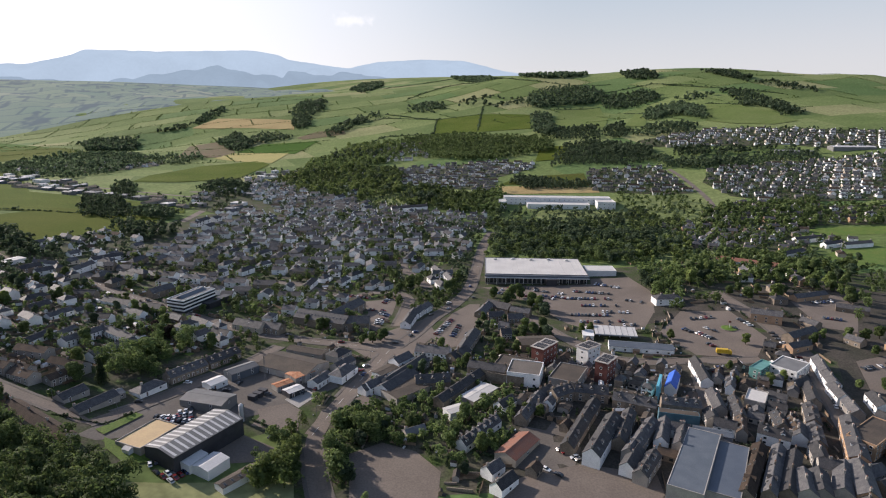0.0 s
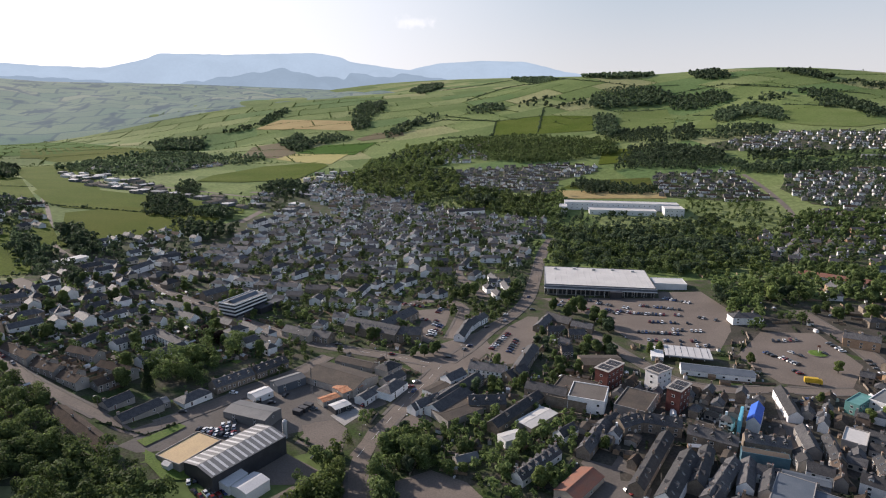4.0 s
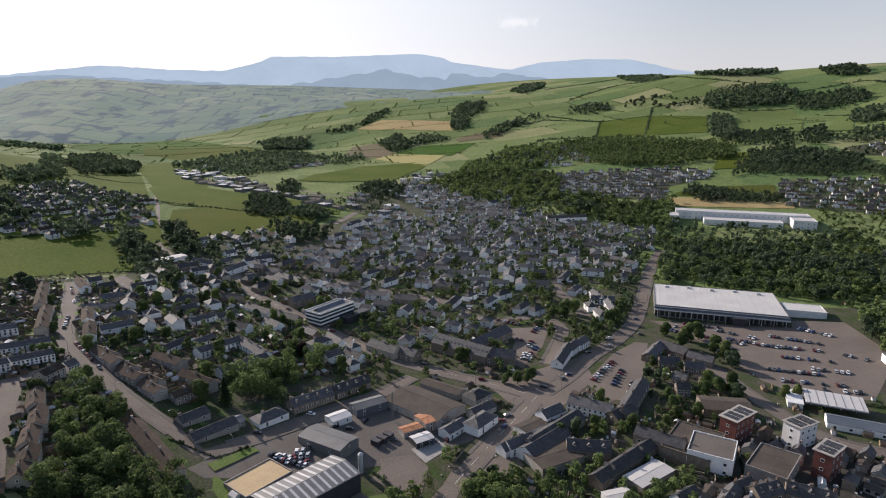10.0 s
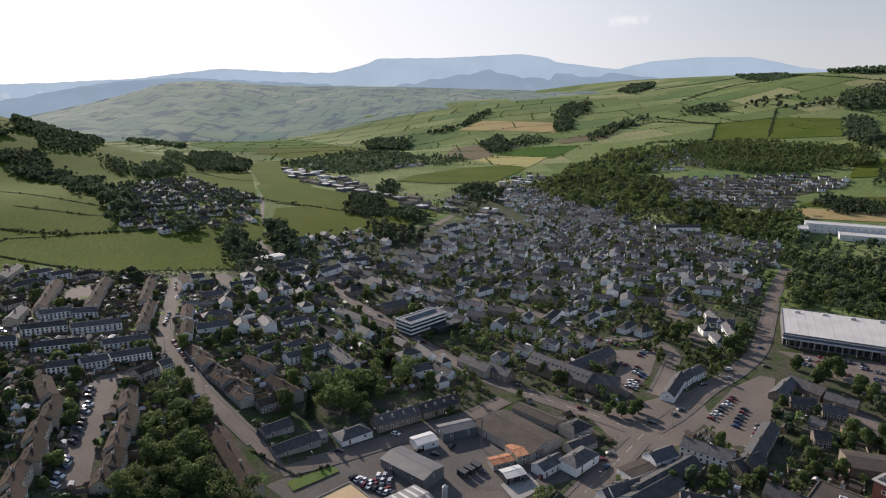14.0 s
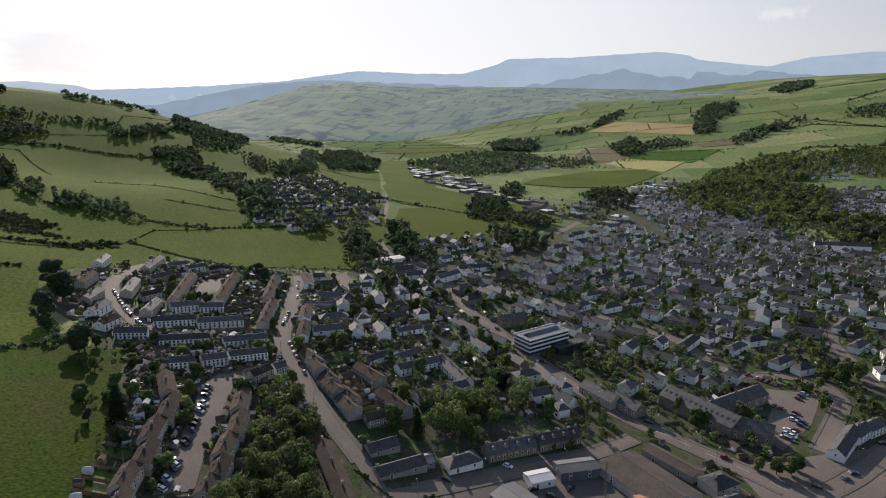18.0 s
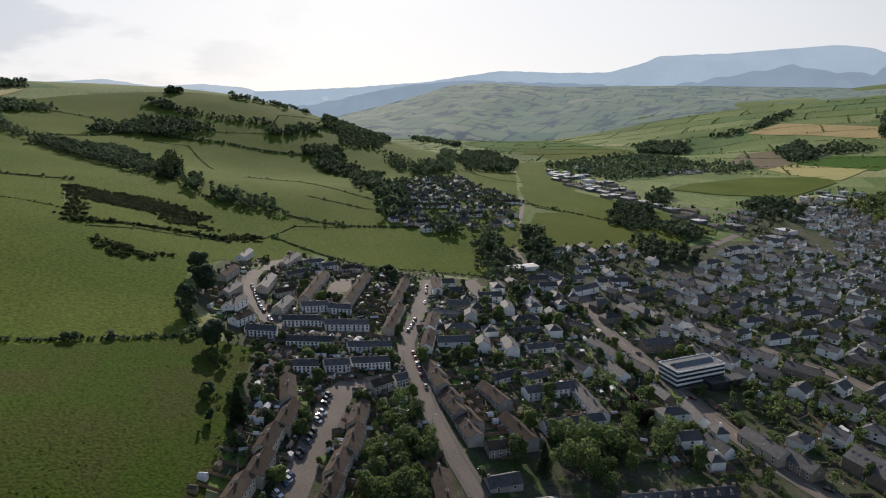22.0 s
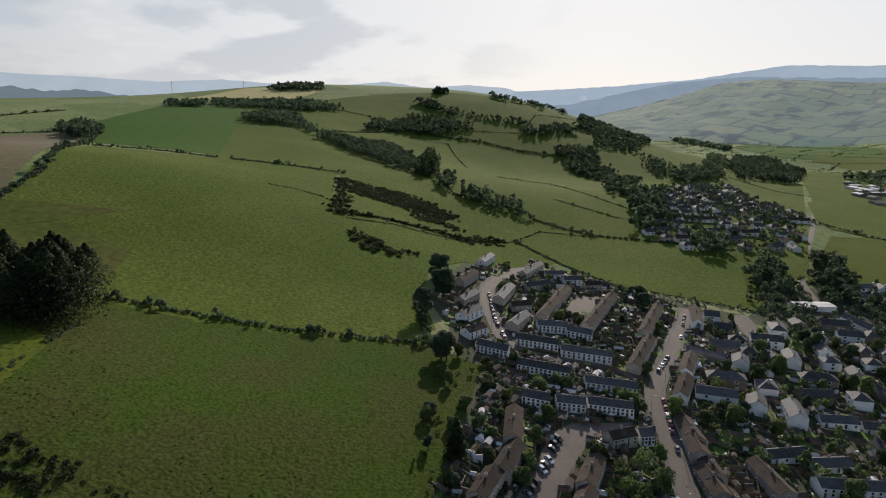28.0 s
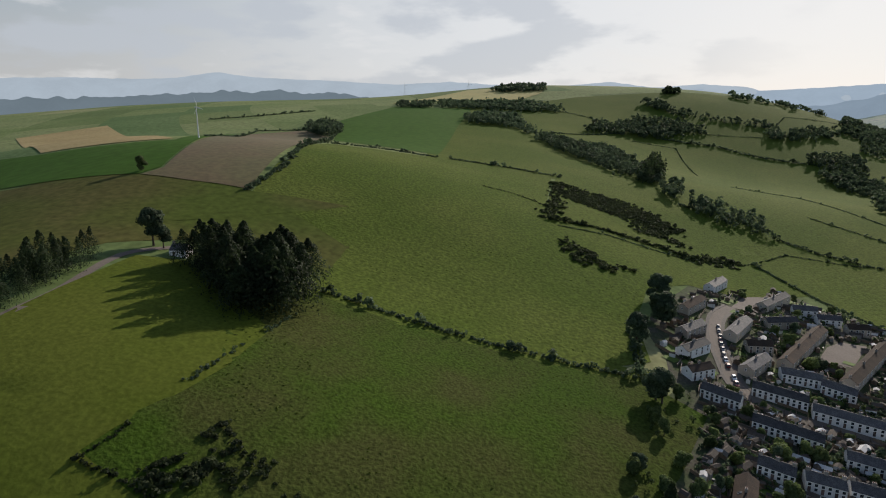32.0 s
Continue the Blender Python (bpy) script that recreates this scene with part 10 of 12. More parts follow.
wood([(-1114.7, 2032.4), (-1075.4, 2088.8), (-1015.9, 2098.7), (-1034.9, 2015.4)], 11.1, 8, 14, seed=606, per=16, density=0.6, material='leaf_dark', wide=1.39, label='dark-green deciduous wood with a ragged edge')
wood([(-493.6, 1840.3), (-450.8, 1960.3), (-384.3, 2121.1), (-354.8, 2064.0), (-412.0, 1883.3), (-459.0, 1760.4)], 9.4, 8, 14, seed=607, per=16, density=0.5, material='leaf_dark', wide=1.18, label='dark-green deciduous wood with a ragged edge')
wood([(-401.4, 1121.7), (-376.7, 1262.1), (-282.0, 1274.1), (-179.8, 1231.9), (-144.8, 1075.8), (-152.9, 1016.0), (-218.1, 983.4), (-281.4, 1005.9), (-341.6, 1039.6)], 8.5, 9, 15, seed=701, per=80, density=0.5, material='leaf', wide=0.95, label='mixed mid-green woodland with uneven crowns')
wood([(-401.4, 1121.7), (-376.7, 1262.1), (-282.0, 1274.1), (-179.8, 1231.9), (-144.8, 1075.8), (-152.9, 1016.0), (-218.1, 983.4), (-281.4, 1005.9), (-341.6, 1039.6)], 12.0, 10, 17, seed=702, per=90, density=0.45, material='leaf_light', wide=0.85, label='taller pale-green trees in the wood')
wood([(-401.4, 1121.7), (-376.7, 1262.1), (-282.0, 1274.1), (-179.8, 1231.9), (-144.8, 1075.8), (-152.9, 1016.0), (-218.1, 983.4), (-281.4, 1005.9), (-341.6, 1039.6)], 9.5, 8, 14, seed=703, per=70, density=0.28, material='leaf_dark', wide=1.0, label='dark trees in the depth of the wood')
wood([(-395.8, 1419.8), (-355.6, 1609.3), (-233.6, 1599.8), (-189.1, 1346.9), (-257.0, 1282.3), (-330.2, 1225.7), (-364.3, 1144.4)], 8.5, 9, 15, seed=704, per=80, density=0.48, material='leaf', wide=0.95, label='mixed mid-green woodland with uneven crowns')
wood([(-395.8, 1419.8), (-355.6, 1609.3), (-233.6, 1599.8), (-189.1, 1346.9), (-257.0, 1282.3), (-330.2, 1225.7), (-364.3, 1144.4)], 12.0, 10, 17, seed=705, per=90, density=0.45, material='leaf_light', wide=0.85, label='taller pale-green trees in the wood')
wood([(-395.8, 1419.8), (-355.6, 1609.3), (-233.6, 1599.8), (-189.1, 1346.9), (-257.0, 1282.3), (-330.2, 1225.7), (-364.3, 1144.4)], 9.5, 8, 14, seed=706, per=70, density=0.25, material='leaf_dark', wide=1.0, label='dark trees in the depth of the wood')
wood([(-147.1, 1035.3), (-94.4, 1048.4), (-34.6, 990.8), (10.1, 986.6), (17.9, 909.3), (-6.1, 859.1), (-62.5, 878.3), (-116.8, 919.5)], 8.5, 9, 15, seed=707, per=80, density=0.62, material='leaf', wide=0.95, label='mixed mid-green woodland with uneven crowns')
wood([(-147.1, 1035.3), (-94.4, 1048.4), (-34.6, 990.8), (10.1, 986.6), (17.9, 909.3), (-6.1, 859.1), (-62.5, 878.3), (-116.8, 919.5)], 12.0, 10, 17, seed=708, per=90, density=0.5, material='leaf_light', wide=0.85, label='taller pale-green trees in the wood')
wood([(-147.1, 1035.3), (-94.4, 1048.4), (-34.6, 990.8), (10.1, 986.6), (17.9, 909.3), (-6.1, 859.1), (-62.5, 878.3), (-116.8, 919.5)], 9.5, 8, 14, seed=709, per=70, density=0.45, material='leaf_dark', wide=1.0, label='dark trees in the depth of the wood')
wood([(-487.3, 995.2), (-496.5, 1107.7), (-430.7, 1082.4), (-392.4, 965.3), (-422.2, 940.0)], 5.2, 8, 14, seed=609, per=29, density=0.6, material='leaf_dark', wide=0.75, label='dark-green deciduous wood with a ragged edge')
wood([(-585.0, 911.4), (-635.2, 1016.2), (-601.5, 1013.6), (-542.0, 896.1)], 5.2, 8, 14, seed=610, per=29, density=0.8, material='leaf_dark', wide=0.75, label='dark-green deciduous wood with a ragged edge')
wood([(-223.6, 1634.9), (-165.8, 1655.9), (-60.8, 1645.1), (79.3, 1539.9), (153.3, 1479.9), (140.2, 1342.5), (69.2, 1316.3), (22.5, 1282.8), (-70.9, 1309.3), (-178.5, 1400.4), (-217.7, 1491.3)], 6.9, 9, 15, seed=612, per=32, density=0.8, material='leaf', wide=0.79, label='dark-green deciduous wood with a ragged edge')
wood([(-147.1, 1035.3), (-95.2, 1056.8), (-52.8, 993.3), (-75.7, 939.4), (-129.3, 947.7)], 5.2, 8, 15, seed=615, per=33, density=0.5, material='leaf_dark', wide=0.75, label='dark-green deciduous wood with a ragged edge')
wood([(60.4, 1123.8), (107.3, 1097.2), (177.1, 1059.7), (167.4, 1019.8), (65.3, 1031.2), (44.7, 1069.2)], 5.2, 7, 10, seed=616, per=30, density=0.95, material='leaf_dark', wide=0.84, label='dark-green deciduous wood with a ragged edge')
wood([(128.5, 2049.2), (151.6, 2236.1), (228.3, 2288.3), (339.0, 2256.5), (398.9, 2167.6), (365.2, 2064.6), (261.3, 2062.6), (170.8, 2025.1)], 10.4, 9, 15, seed=617, per=16, density=0.9, material='leaf_dark', wide=1.19, label='dark-green deciduous wood with a ragged edge')
wood([(384.4, 2132.0), (531.7, 2133.9), (540.4, 2015.1), (468.1, 1978.5), (389.1, 1987.2), (364.4, 2059.1)], 10.1, 9, 15, seed=618, per=16, density=0.9, material='leaf_dark', wide=1.16, label='dark-green deciduous wood with a ragged edge')
wood([(424.2, 1735.7), (479.6, 1905.3), (579.6, 1938.3), (606.7, 1821.1), (549.8, 1603.5), (510.5, 1744.3), (427.8, 1665.5)], 8.9, 9, 15, seed=619, per=16, density=0.9, material='leaf_dark', wide=1.02, label='dark-green deciduous wood with a ragged edge')
wood([(138.0, 1895.8), (188.6, 1932.6), (174.2, 1682.7), (157.2, 1507.3), (121.4, 1568.4)], 8.2, 9, 15, seed=620, per=18, density=0.9, material='leaf_dark', wide=0.94, label='dark-green deciduous wood with a ragged edge')
wood([(166.4, 1616.9), (271.6, 1591.1), (277.7, 1462.4), (226.3, 1446.2), (154.0, 1486.7)], 7.3, 9, 15, seed=621, per=20, density=0.9, material='leaf_dark', wide=0.84, label='dark-green deciduous wood with a ragged edge')
wood([(286.4, 1525.2), (343.4, 1619.1), (320.8, 1447.9), (278.8, 1441.7)], 7.3, 9, 15, seed=622, per=20, density=0.9, material='leaf_dark', wide=0.84, label='dark-green deciduous wood with a ragged edge')
wood([(333.2, 1507.6), (425.5, 1578.8), (506.3, 1553.4), (470.5, 1468.5), (354.0, 1437.3)], 7.5, 8, 13, seed=623, per=20, density=0.7, material='leaf_dark', wide=0.98, label='dark-green deciduous wood with a ragged edge')
wood([(710.5, 2004.6), (791.0, 1979.8), (798.2, 1814.8), (798.1, 1750.8), (800.1, 1641.0), (738.7, 1614.4), (749.6, 1730.4), (696.7, 1766.6), (720.1, 1900.6)], 9.5, 9, 15, seed=624, per=16, density=0.9, material='leaf_dark', wide=1.09, label='dark-green deciduous wood with a ragged edge')
wood([(404.0, 2566.8), (353.0, 2431.2), (239.5, 2416.0), (99.0, 2511.7)], 12.1, 9, 14, seed=625, per=16, density=0.9, material='leaf_dark', wide=1.45, label='dark-green deciduous wood with a ragged edge')
wood([(514.8, 2491.2), (606.2, 2454.2), (602.8, 2249.8), (496.0, 2301.7)], 11.8, 9, 14, seed=626, per=16, density=0.9, material='leaf_dark', wide=1.42, label='dark-green deciduous wood with a ragged edge')
wood([(771.7, 2363.6), (863.3, 2310.9), (883.7, 2180.3), (831.8, 2131.5), (793.4, 2212.6)], 11.6, 9, 14, seed=627, per=16, density=0.9, material='leaf_dark', wide=1.39, label='dark-green deciduous wood with a ragged edge')
wood([(-206.3, 3654.6), (18.4, 3664.9), (34.6, 2536.5), (-153.5, 3229.3)], 15.9, 6, 10, seed=628, per=16, density=0.6, material='leaf_dark', wide=2.74, label='dark-green deciduous wood with a ragged edge')
wood([(-627.6, 2830.1), (-736.7, 3577.1), (-670.3, 3666.3), (-586.5, 3507.7), (-499.0, 2904.7), (-534.2, 2653.1)], 15.7, 8, 13, seed=629, per=16, density=0.8, material='leaf_dark', wide=2.07, label='dark-green deciduous wood with a ragged edge')
wood([(828.4, 2122.1), (916.9, 2138.9), (989.6, 2049.8), (998.7, 1979.1), (960.4, 1923.9), (893.1, 2042.7)], 10.9, 7, 11, seed=630, per=16, density=0.35, material='leaf_dark', wide=1.68, label='dark-green deciduous wood with a ragged edge')
wood([(582.6, 2006.4), (655.2, 2039.1), (699.2, 1970.3), (659.9, 1905.7), (589.4, 1919.1)], 10.0, 6, 11, seed=631, per=16, density=0.25, material='leaf_dark', wide=1.62, label='dark-green deciduous wood with a ragged edge')
wood([(-138.4, 2142.2), (-27.0, 2278.3), (125.4, 2167.9), (102.1, 2051.7), (-22.8, 2029.8)], 10.2, 6, 10, seed=632, per=16, density=0.12, material='leaf_dark', wide=1.76, label='dark-green deciduous wood with a ragged edge')
wood([(-282.4, 2209.1), (-186.2, 2252.6), (-134.5, 2140.2), (-164.1, 2034.9), (-263.0, 2058.5)], 10.3, 6, 11, seed=633, per=16, density=0.3, material='leaf_dark', wide=1.67, label='dark-green deciduous wood with a ragged edge')
wood([(128.4, 1196.8), (166.7, 1395.0), (230.8, 1412.0), (302.4, 1360.0), (340.2, 1321.7), (331.7, 1204.7), (265.3, 1181.7), (179.0, 1206.5)], 6.2, 8, 14, seed=634, per=24, density=0.8, material='leaf_dark', wide=0.77, label='dark-green deciduous wood with a ragged edge')
wood([(332.0, 1213.7), (392.9, 1188.1), (479.5, 1192.2), (572.9, 1236.5), (622.3, 1206.4), (594.8, 1150.2), (486.6, 1140.2), (375.9, 1133.2), (320.0, 1159.2)], 6.0, 8, 14, seed=635, per=24, density=0.75, material='leaf_dark', wide=0.76, label='dark-green deciduous wood with a ragged edge')
wood([(385.7, 1299.7), (495.9, 1289.2), (593.1, 1282.4), (568.1, 1247.3), (453.2, 1225.0), (367.4, 1234.2)], 6.4, 7, 12, seed=636, per=23, density=0.4, material='leaf_dark', wide=0.94, label='dark-green deciduous wood with a ragged edge')
wood([(-1244.7, 290.5), (-1264.3, 332.1), (-1327.3, 388.0), (-1323.3, 469.5), (-1300.6, 501.2), (-1269.6, 500.3), (-1245.0, 454.0), (-1201.3, 397.3), (-1191.0, 324.1), (-1168.3, 277.1)], 6.2, 8, 13, seed=662, per=24, density=0.9, material='leaf_dark', wide=0.82, label='dark-green deciduous wood with a ragged edge')
wood([(-1460.7, 421.3), (-1448.9, 457.5), (-1406.2, 465.3), (-1386.5, 520.4), (-1364.2, 555.2), (-1352.3, 641.1), (-1314.6, 630.6), (-1327.4, 584.8), (-1348.2, 538.6), (-1360.4, 471.3), (-1407.0, 426.7)], 7.0, 7, 11, seed=664, per=21, density=0.75, material='leaf_dark', wide=1.07, label='dark-green deciduous wood with a ragged edge')
wood([(-1292.0, 603.7), (-1301.2, 642.1), (-1341.1, 735.4), (-1286.8, 733.6), (-1261.2, 671.0), (-1245.2, 605.7)], 6.8, 8, 13, seed=665, per=22, density=0.9, material='leaf_dark', wide=0.9, label='dark-green deciduous wood with a ragged edge')
wood([(-1416.6, 800.7), (-3569.8, 2072.7), (-1322.4, 823.2), (-1269.9, 763.8), (-1324.1, 753.0)], 9.9, 8, 13, seed=666, per=16, density=0.8, material='leaf_dark', wide=1.3, label='dark-green deciduous wood with a ragged edge')
wood([(-1287.5, 773.4), (-2727.9, 1723.5), (-1290.2, 906.7), (-1130.1, 780.7), (-1163.9, 730.3), (-1218.9, 735.8)], 8.3, 8, 14, seed=667, per=18, density=0.8, material='leaf_dark', wide=1.04, label='dark-green deciduous wood with a ragged edge')
wood([(-1607.0, 655.6), (-1580.5, 684.6), (-1549.0, 773.0), (-1473.4, 739.1), (-1516.3, 711.3), (-1516.1, 659.8), (-1534.9, 629.6)], 8.0, 7, 12, seed=668, per=18, density=0.35, material='leaf_dark', wide=1.17, label='dark-green deciduous wood with a ragged edge')
wood([(-1549.0, 773.0), (-3554.7, 2103.8), (-3470.1, 2054.5), (-3732.4, 2005.0), (-1502.1, 800.8), (-1473.4, 739.1)], 14.1, 7, 12, seed=669, per=16, density=0.35, material='leaf_dark', wide=2.05, label='dark-green deciduous wood with a ragged edge')
wood([(-3554.7, 2103.8), (-3105.8, 2063.2), (-2320.5, 1736.4), (-1847.7, 1578.5), (-1726.2, 1479.4), (-2105.1, 1582.0), (-2898.0, 1929.7), (-3470.1, 2054.5)], 15.5, 7, 12, seed=670, per=16, density=0.75, material='leaf_dark', wide=2.26, label='dark-green deciduous wood with a ragged edge')
wood([(-1556.6, 487.0), (-1593.6, 508.0), (-1587.4, 534.4), (-1538.9, 516.9), (-1525.4, 483.9)], 7.8, 7, 11, seed=671, per=19, density=0.9, material='conifer', wide=1.2, label='tall dark conifers standing close together')
wood([(-1179.9, 631.5), (-1174.5, 675.0), (-1133.3, 703.0), (-1055.5, 664.9), (-1071.6, 632.3), (-1117.8, 623.1)], 6.1, 8, 14, seed=672, per=24, density=0.85, material='leaf_dark', wide=0.76, label='dark-green deciduous wood with a ragged edge')
wood([(-1081.1, 610.1), (-1039.0, 647.8), (-1001.8, 662.1), (-911.6, 619.5), (-935.0, 590.3), (-1027.8, 598.8)], 5.4, 8, 14, seed=673, per=27, density=0.9, material='leaf_dark', wide=0.75, label='dark-green deciduous wood with a ragged edge')
wood([(-957.6, 623.4), (-899.0, 635.7), (-703.6, 520.4), (-731.4, 504.8)], 5.2, 9, 15, seed=674, per=33, density=0.9, material='leaf_dark', wide=0.75, label='dark-green deciduous wood with a ragged edge')
wood([(-1114.2, 790.4), (-1093.0, 803.1), (-960.7, 740.8), (-942.4, 704.5), (-1023.2, 733.9)], 5.9, 8, 13, seed=675, per=25, density=0.6, material='leaf_dark', wide=0.77, label='dark-green deciduous wood with a ragged edge')
wood([(-945.7, 728.0), (-1050.6, 898.9), (-947.8, 834.2), (-878.8, 706.5)], 5.7, 9, 15, seed=676, per=26, density=0.8, material='leaf_dark', wide=0.75, label='dark-green deciduous wood with a ragged edge')
wood([(-1018.2, 852.2), (-1512.4, 1250.6), (-1492.2, 1271.1), (-1033.6, 906.2)], 7.8, 9, 14, seed=677, per=19, density=0.6, material='leaf_dark', wide=0.93, label='dark-green deciduous wood with a ragged edge')
wood([(-1074.5, 948.5), (-1544.5, 1354.2), (-1518.5, 1426.6), (-1429.8, 1405.8), (-1126.3, 1164.2), (-929.4, 964.7), (-936.6, 910.1), (-943.0, 857.9)], 7.7, 9, 15, seed=678, per=19, density=0.9, material='leaf_dark', wide=0.89, label='dark-green deciduous wood with a ragged edge')
wood([(-1007.5, 250.1), (-1079.2, 294.1), (-1029.7, 303.6), (-952.5, 307.1), (-901.8, 318.5), (-767.8, 301.5), (-763.2, 283.1), (-854.3, 278.0), (-909.4, 261.5), (-912.0, 234.8)], 5.2, 8, 13, seed=679, per=33, density=0.85, material='leaf_dark', wide=0.75, label='dark-green deciduous wood with a ragged edge')
wood([(-796.2, 287.3), (-959.8, 333.2), (-982.0, 351.1), (-786.3, 303.3), (-761.3, 287.8)], 5.2, 14, 22, seed=680, per=35, density=0.9, material='conifer', wide=0.5, kind='conifer', label='tall dark conifers standing close together')
wood([(-722.4, 291.6), (-781.4, 312.6), (-794.0, 327.9), (-699.5, 301.2)], 5.2, 8, 13, seed=681, per=41, density=0.85, material='leaf_dark', wide=0.75, label='dark-green deciduous wood with a ragged edge')
wood([(-709.9, 315.2), (-700.2, 339.5), (-693.5, 360.2), (-662.1, 365.9), (-621.6, 359.3), (-636.0, 336.6), (-673.8, 313.5)], 5.2, 7, 12, seed=682, per=44, density=0.85, material='leaf_dark', wide=0.76, label='dark-green deciduous wood with a ragged edge')
wood([(-668.2, 195.5), (-684.1, 230.9), (-667.1, 244.3), (-636.6, 262.8), (-597.5, 269.7), (-571.2, 274.3), (-574.3, 261.5), (-599.8, 244.0), (-630.8, 227.4), (-638.7, 190.7)], 2.6, 1.4, 2.6, seed=693, per=50, density=0.92, material='gorse', kind='low', wide=1.79, name='gorse_scrub', label='dark gorse and bracken scrub on the hillside')
wood([(-549.0, 258.5), (-565.1, 284.5), (-563.0, 312.6), (-541.4, 299.0), (-540.5, 271.4)], 2.6, 1.2, 2.4, seed=695, per=55, density=0.85, material='gorse', kind='low', wide=1.99, name='gorse_scrub', label='dark gorse and bracken scrub on the hillside')
wood([(-518.3, 174.1), (-530.0, 183.5), (-516.0, 190.9), (-494.2, 203.6), (-493.5, 226.6), (-482.4, 200.8), (-488.7, 179.6)], 2.8, 1.6, 3.4, seed=696, per=64, density=0.75, material='gorse', kind='low', wide=1.55, name='gorse_scrub', label='dark gorse and bracken scrub on the hillside')
wood([(-704.4, 186.3), (-675.0, 192.4), (-596.7, 181.7), (-565.1, 174.2), (-557.1, 164.0), (-619.0, 174.0)], 2.8, 1.6, 3.0, seed=697, per=52, density=0.95, material='gorse', kind='low', wide=1.68, name='gorse_scrub', label='dark gorse and bracken scrub on the hillside')
wood([(-709.4, 192.5), (-681.8, 223.1), (-672.9, 261.0), (-624.2, 278.0), (-601.1, 283.8), (-606.2, 267.1), (-624.5, 235.0), (-637.2, 206.0), (-653.5, 189.7)], 2.8, 1.6, 3.0, seed=698, per=48, density=0.95, material='gorse', kind='low', wide=1.68, name='gorse_scrub', label='dark gorse and bracken scrub on the hillside')
wood([(-997.6, -147.2), (-1016.8, -132.4), (-989.6, -99.7), (-887.9, -76.2), (-849.5, -85.8), (-911.1, -119.4)], 5.2, 8, 13, seed=701, per=32, density=0.9, material='leaf_dark', wide=0.75, label='dark-green deciduous wood with a ragged edge')
wood([(-1369.4, -80.6), (-1377.0, -12.2), (-1299.2, 1.3), (-1281.7, -61.4)], 6.4, 7, 12, seed=702, per=23, density=0.95, material='leaf_dark', wide=0.93, label='dark-green deciduous wood with a ragged edge')
wood([(-1402.4, 1.6), (-1407.4, 51.5), (-1404.4, 154.2), (-1368.7, 244.5), (-1324.9, 240.7), (-1292.0, 162.6), (-1296.2, 99.5), (-1304.0, 16.2)], 6.5, 7, 12, seed=703, per=23, density=0.9, material='leaf_dark', wide=0.95, label='dark-green deciduous wood with a ragged edge')
wood([(-1622.0, 107.7), (-1674.5, 148.4), (-1638.5, 232.6), (-1576.0, 233.8), (-1583.2, 121.2)], 7.8, 8, 13, seed=704, per=19, density=0.95, material='leaf_dark', wide=1.03, label='dark-green deciduous wood with a ragged edge')
wood([(-1147.2, 71.2), (-1221.0, 101.3), (-1234.9, 151.0), (-1089.2, 185.6), (-1048.4, 173.1), (-1097.6, 139.6), (-1093.2, 78.4)], 5.4, 8, 13, seed=705, per=27, density=0.95, material='leaf_dark', wide=0.75, label='dark-green deciduous wood with a ragged edge')
wood([(-1055.4, 186.4), (-1058.8, 217.2), (-997.7, 253.5), (-953.9, 288.3), (-824.9, 287.9), (-789.2, 265.7), (-854.0, 248.9), (-918.1, 212.5), (-1000.1, 187.3)], 5.2, 7, 12, seed=706, per=33, density=0.85, material='leaf_dark', wide=0.76, label='dark-green deciduous wood with a ragged edge')
wood([(-666.5, 493.8), (-764.3, 565.7), (-761.4, 591.4), (-580.4, 475.7), (-574.7, 450.7)], 5.2, 9, 15, seed=716, per=40, density=0.75, material='leaf_dark', wide=0.75, label='dark-green deciduous wood with a ragged edge')
wood([(-524.4, 460.9), (-555.6, 494.3), (-556.0, 519.2), (-507.5, 487.3)], 5.2, 9, 15, seed=717, per=47, density=0.9, material='leaf_dark', wide=0.75, label='dark-green deciduous wood with a ragged edge')
wood([(-444.9, 460.8), (-495.7, 509.3), (-489.9, 523.4), (-442.4, 486.5)], 5.2, 9, 15, seed=718, per=51, density=0.9, material='leaf_dark', wide=0.75, label='dark-green deciduous wood with a ragged edge')
hedge([(-341.9, 2078.4), (-157.3, 1912.0), (-21.4, 1944.3)], h=3.2, w=5, seed=637, gap=0.12, per=11, material='leaf_dark')
hedge([(-145.1, 1694.4), (-154.5, 1919.7)], h=3.2, w=5, seed=638, gap=0.12, per=12, material='leaf_dark')
hedge([(-24.9, 1685.4), (-14.5, 2083.7)], h=3.2, w=5, seed=639, gap=0.12, per=12, material='leaf_dark')
hedge([(-302.2, 2363.4), (-110.1, 2851.8), (117.3, 2438.8)], h=3.2, w=5, seed=640, gap=0.12, per=10, material='leaf_dark')
hedge([(-14.5, 2083.7), (124.3, 2144.8)], h=3.2, w=5, seed=641, gap=0.12, per=10, material='leaf_dark')
hedge([(212.2, 2005.1), (358.9, 2024.6)], h=3.2, w=5, seed=642, gap=0.12, per=11, material='leaf_dark')
hedge([(630.1, 1858.6), (728.6, 1778.6)], h=3.2, w=5, seed=643, gap=0.12, per=11, material='leaf_dark')
hedge([(586.3, 2162.6), (733.0, 2034.4), (869.8, 1916.4)], h=3.2, w=5, seed=644, gap=0.12, per=10, material='leaf_dark')
hedge([(398.9, 2167.6), (562.7, 2193.9), (675.2, 2106.3)], h=3.2, w=5, seed=645, gap=0.12, per=10, material='leaf_dark')
hedge([(117.3, 2438.8), (305.5, 2290.4), (431.8, 2256.0)], h=3.2, w=5, seed=646, gap=0.12, per=10, material='leaf_dark')
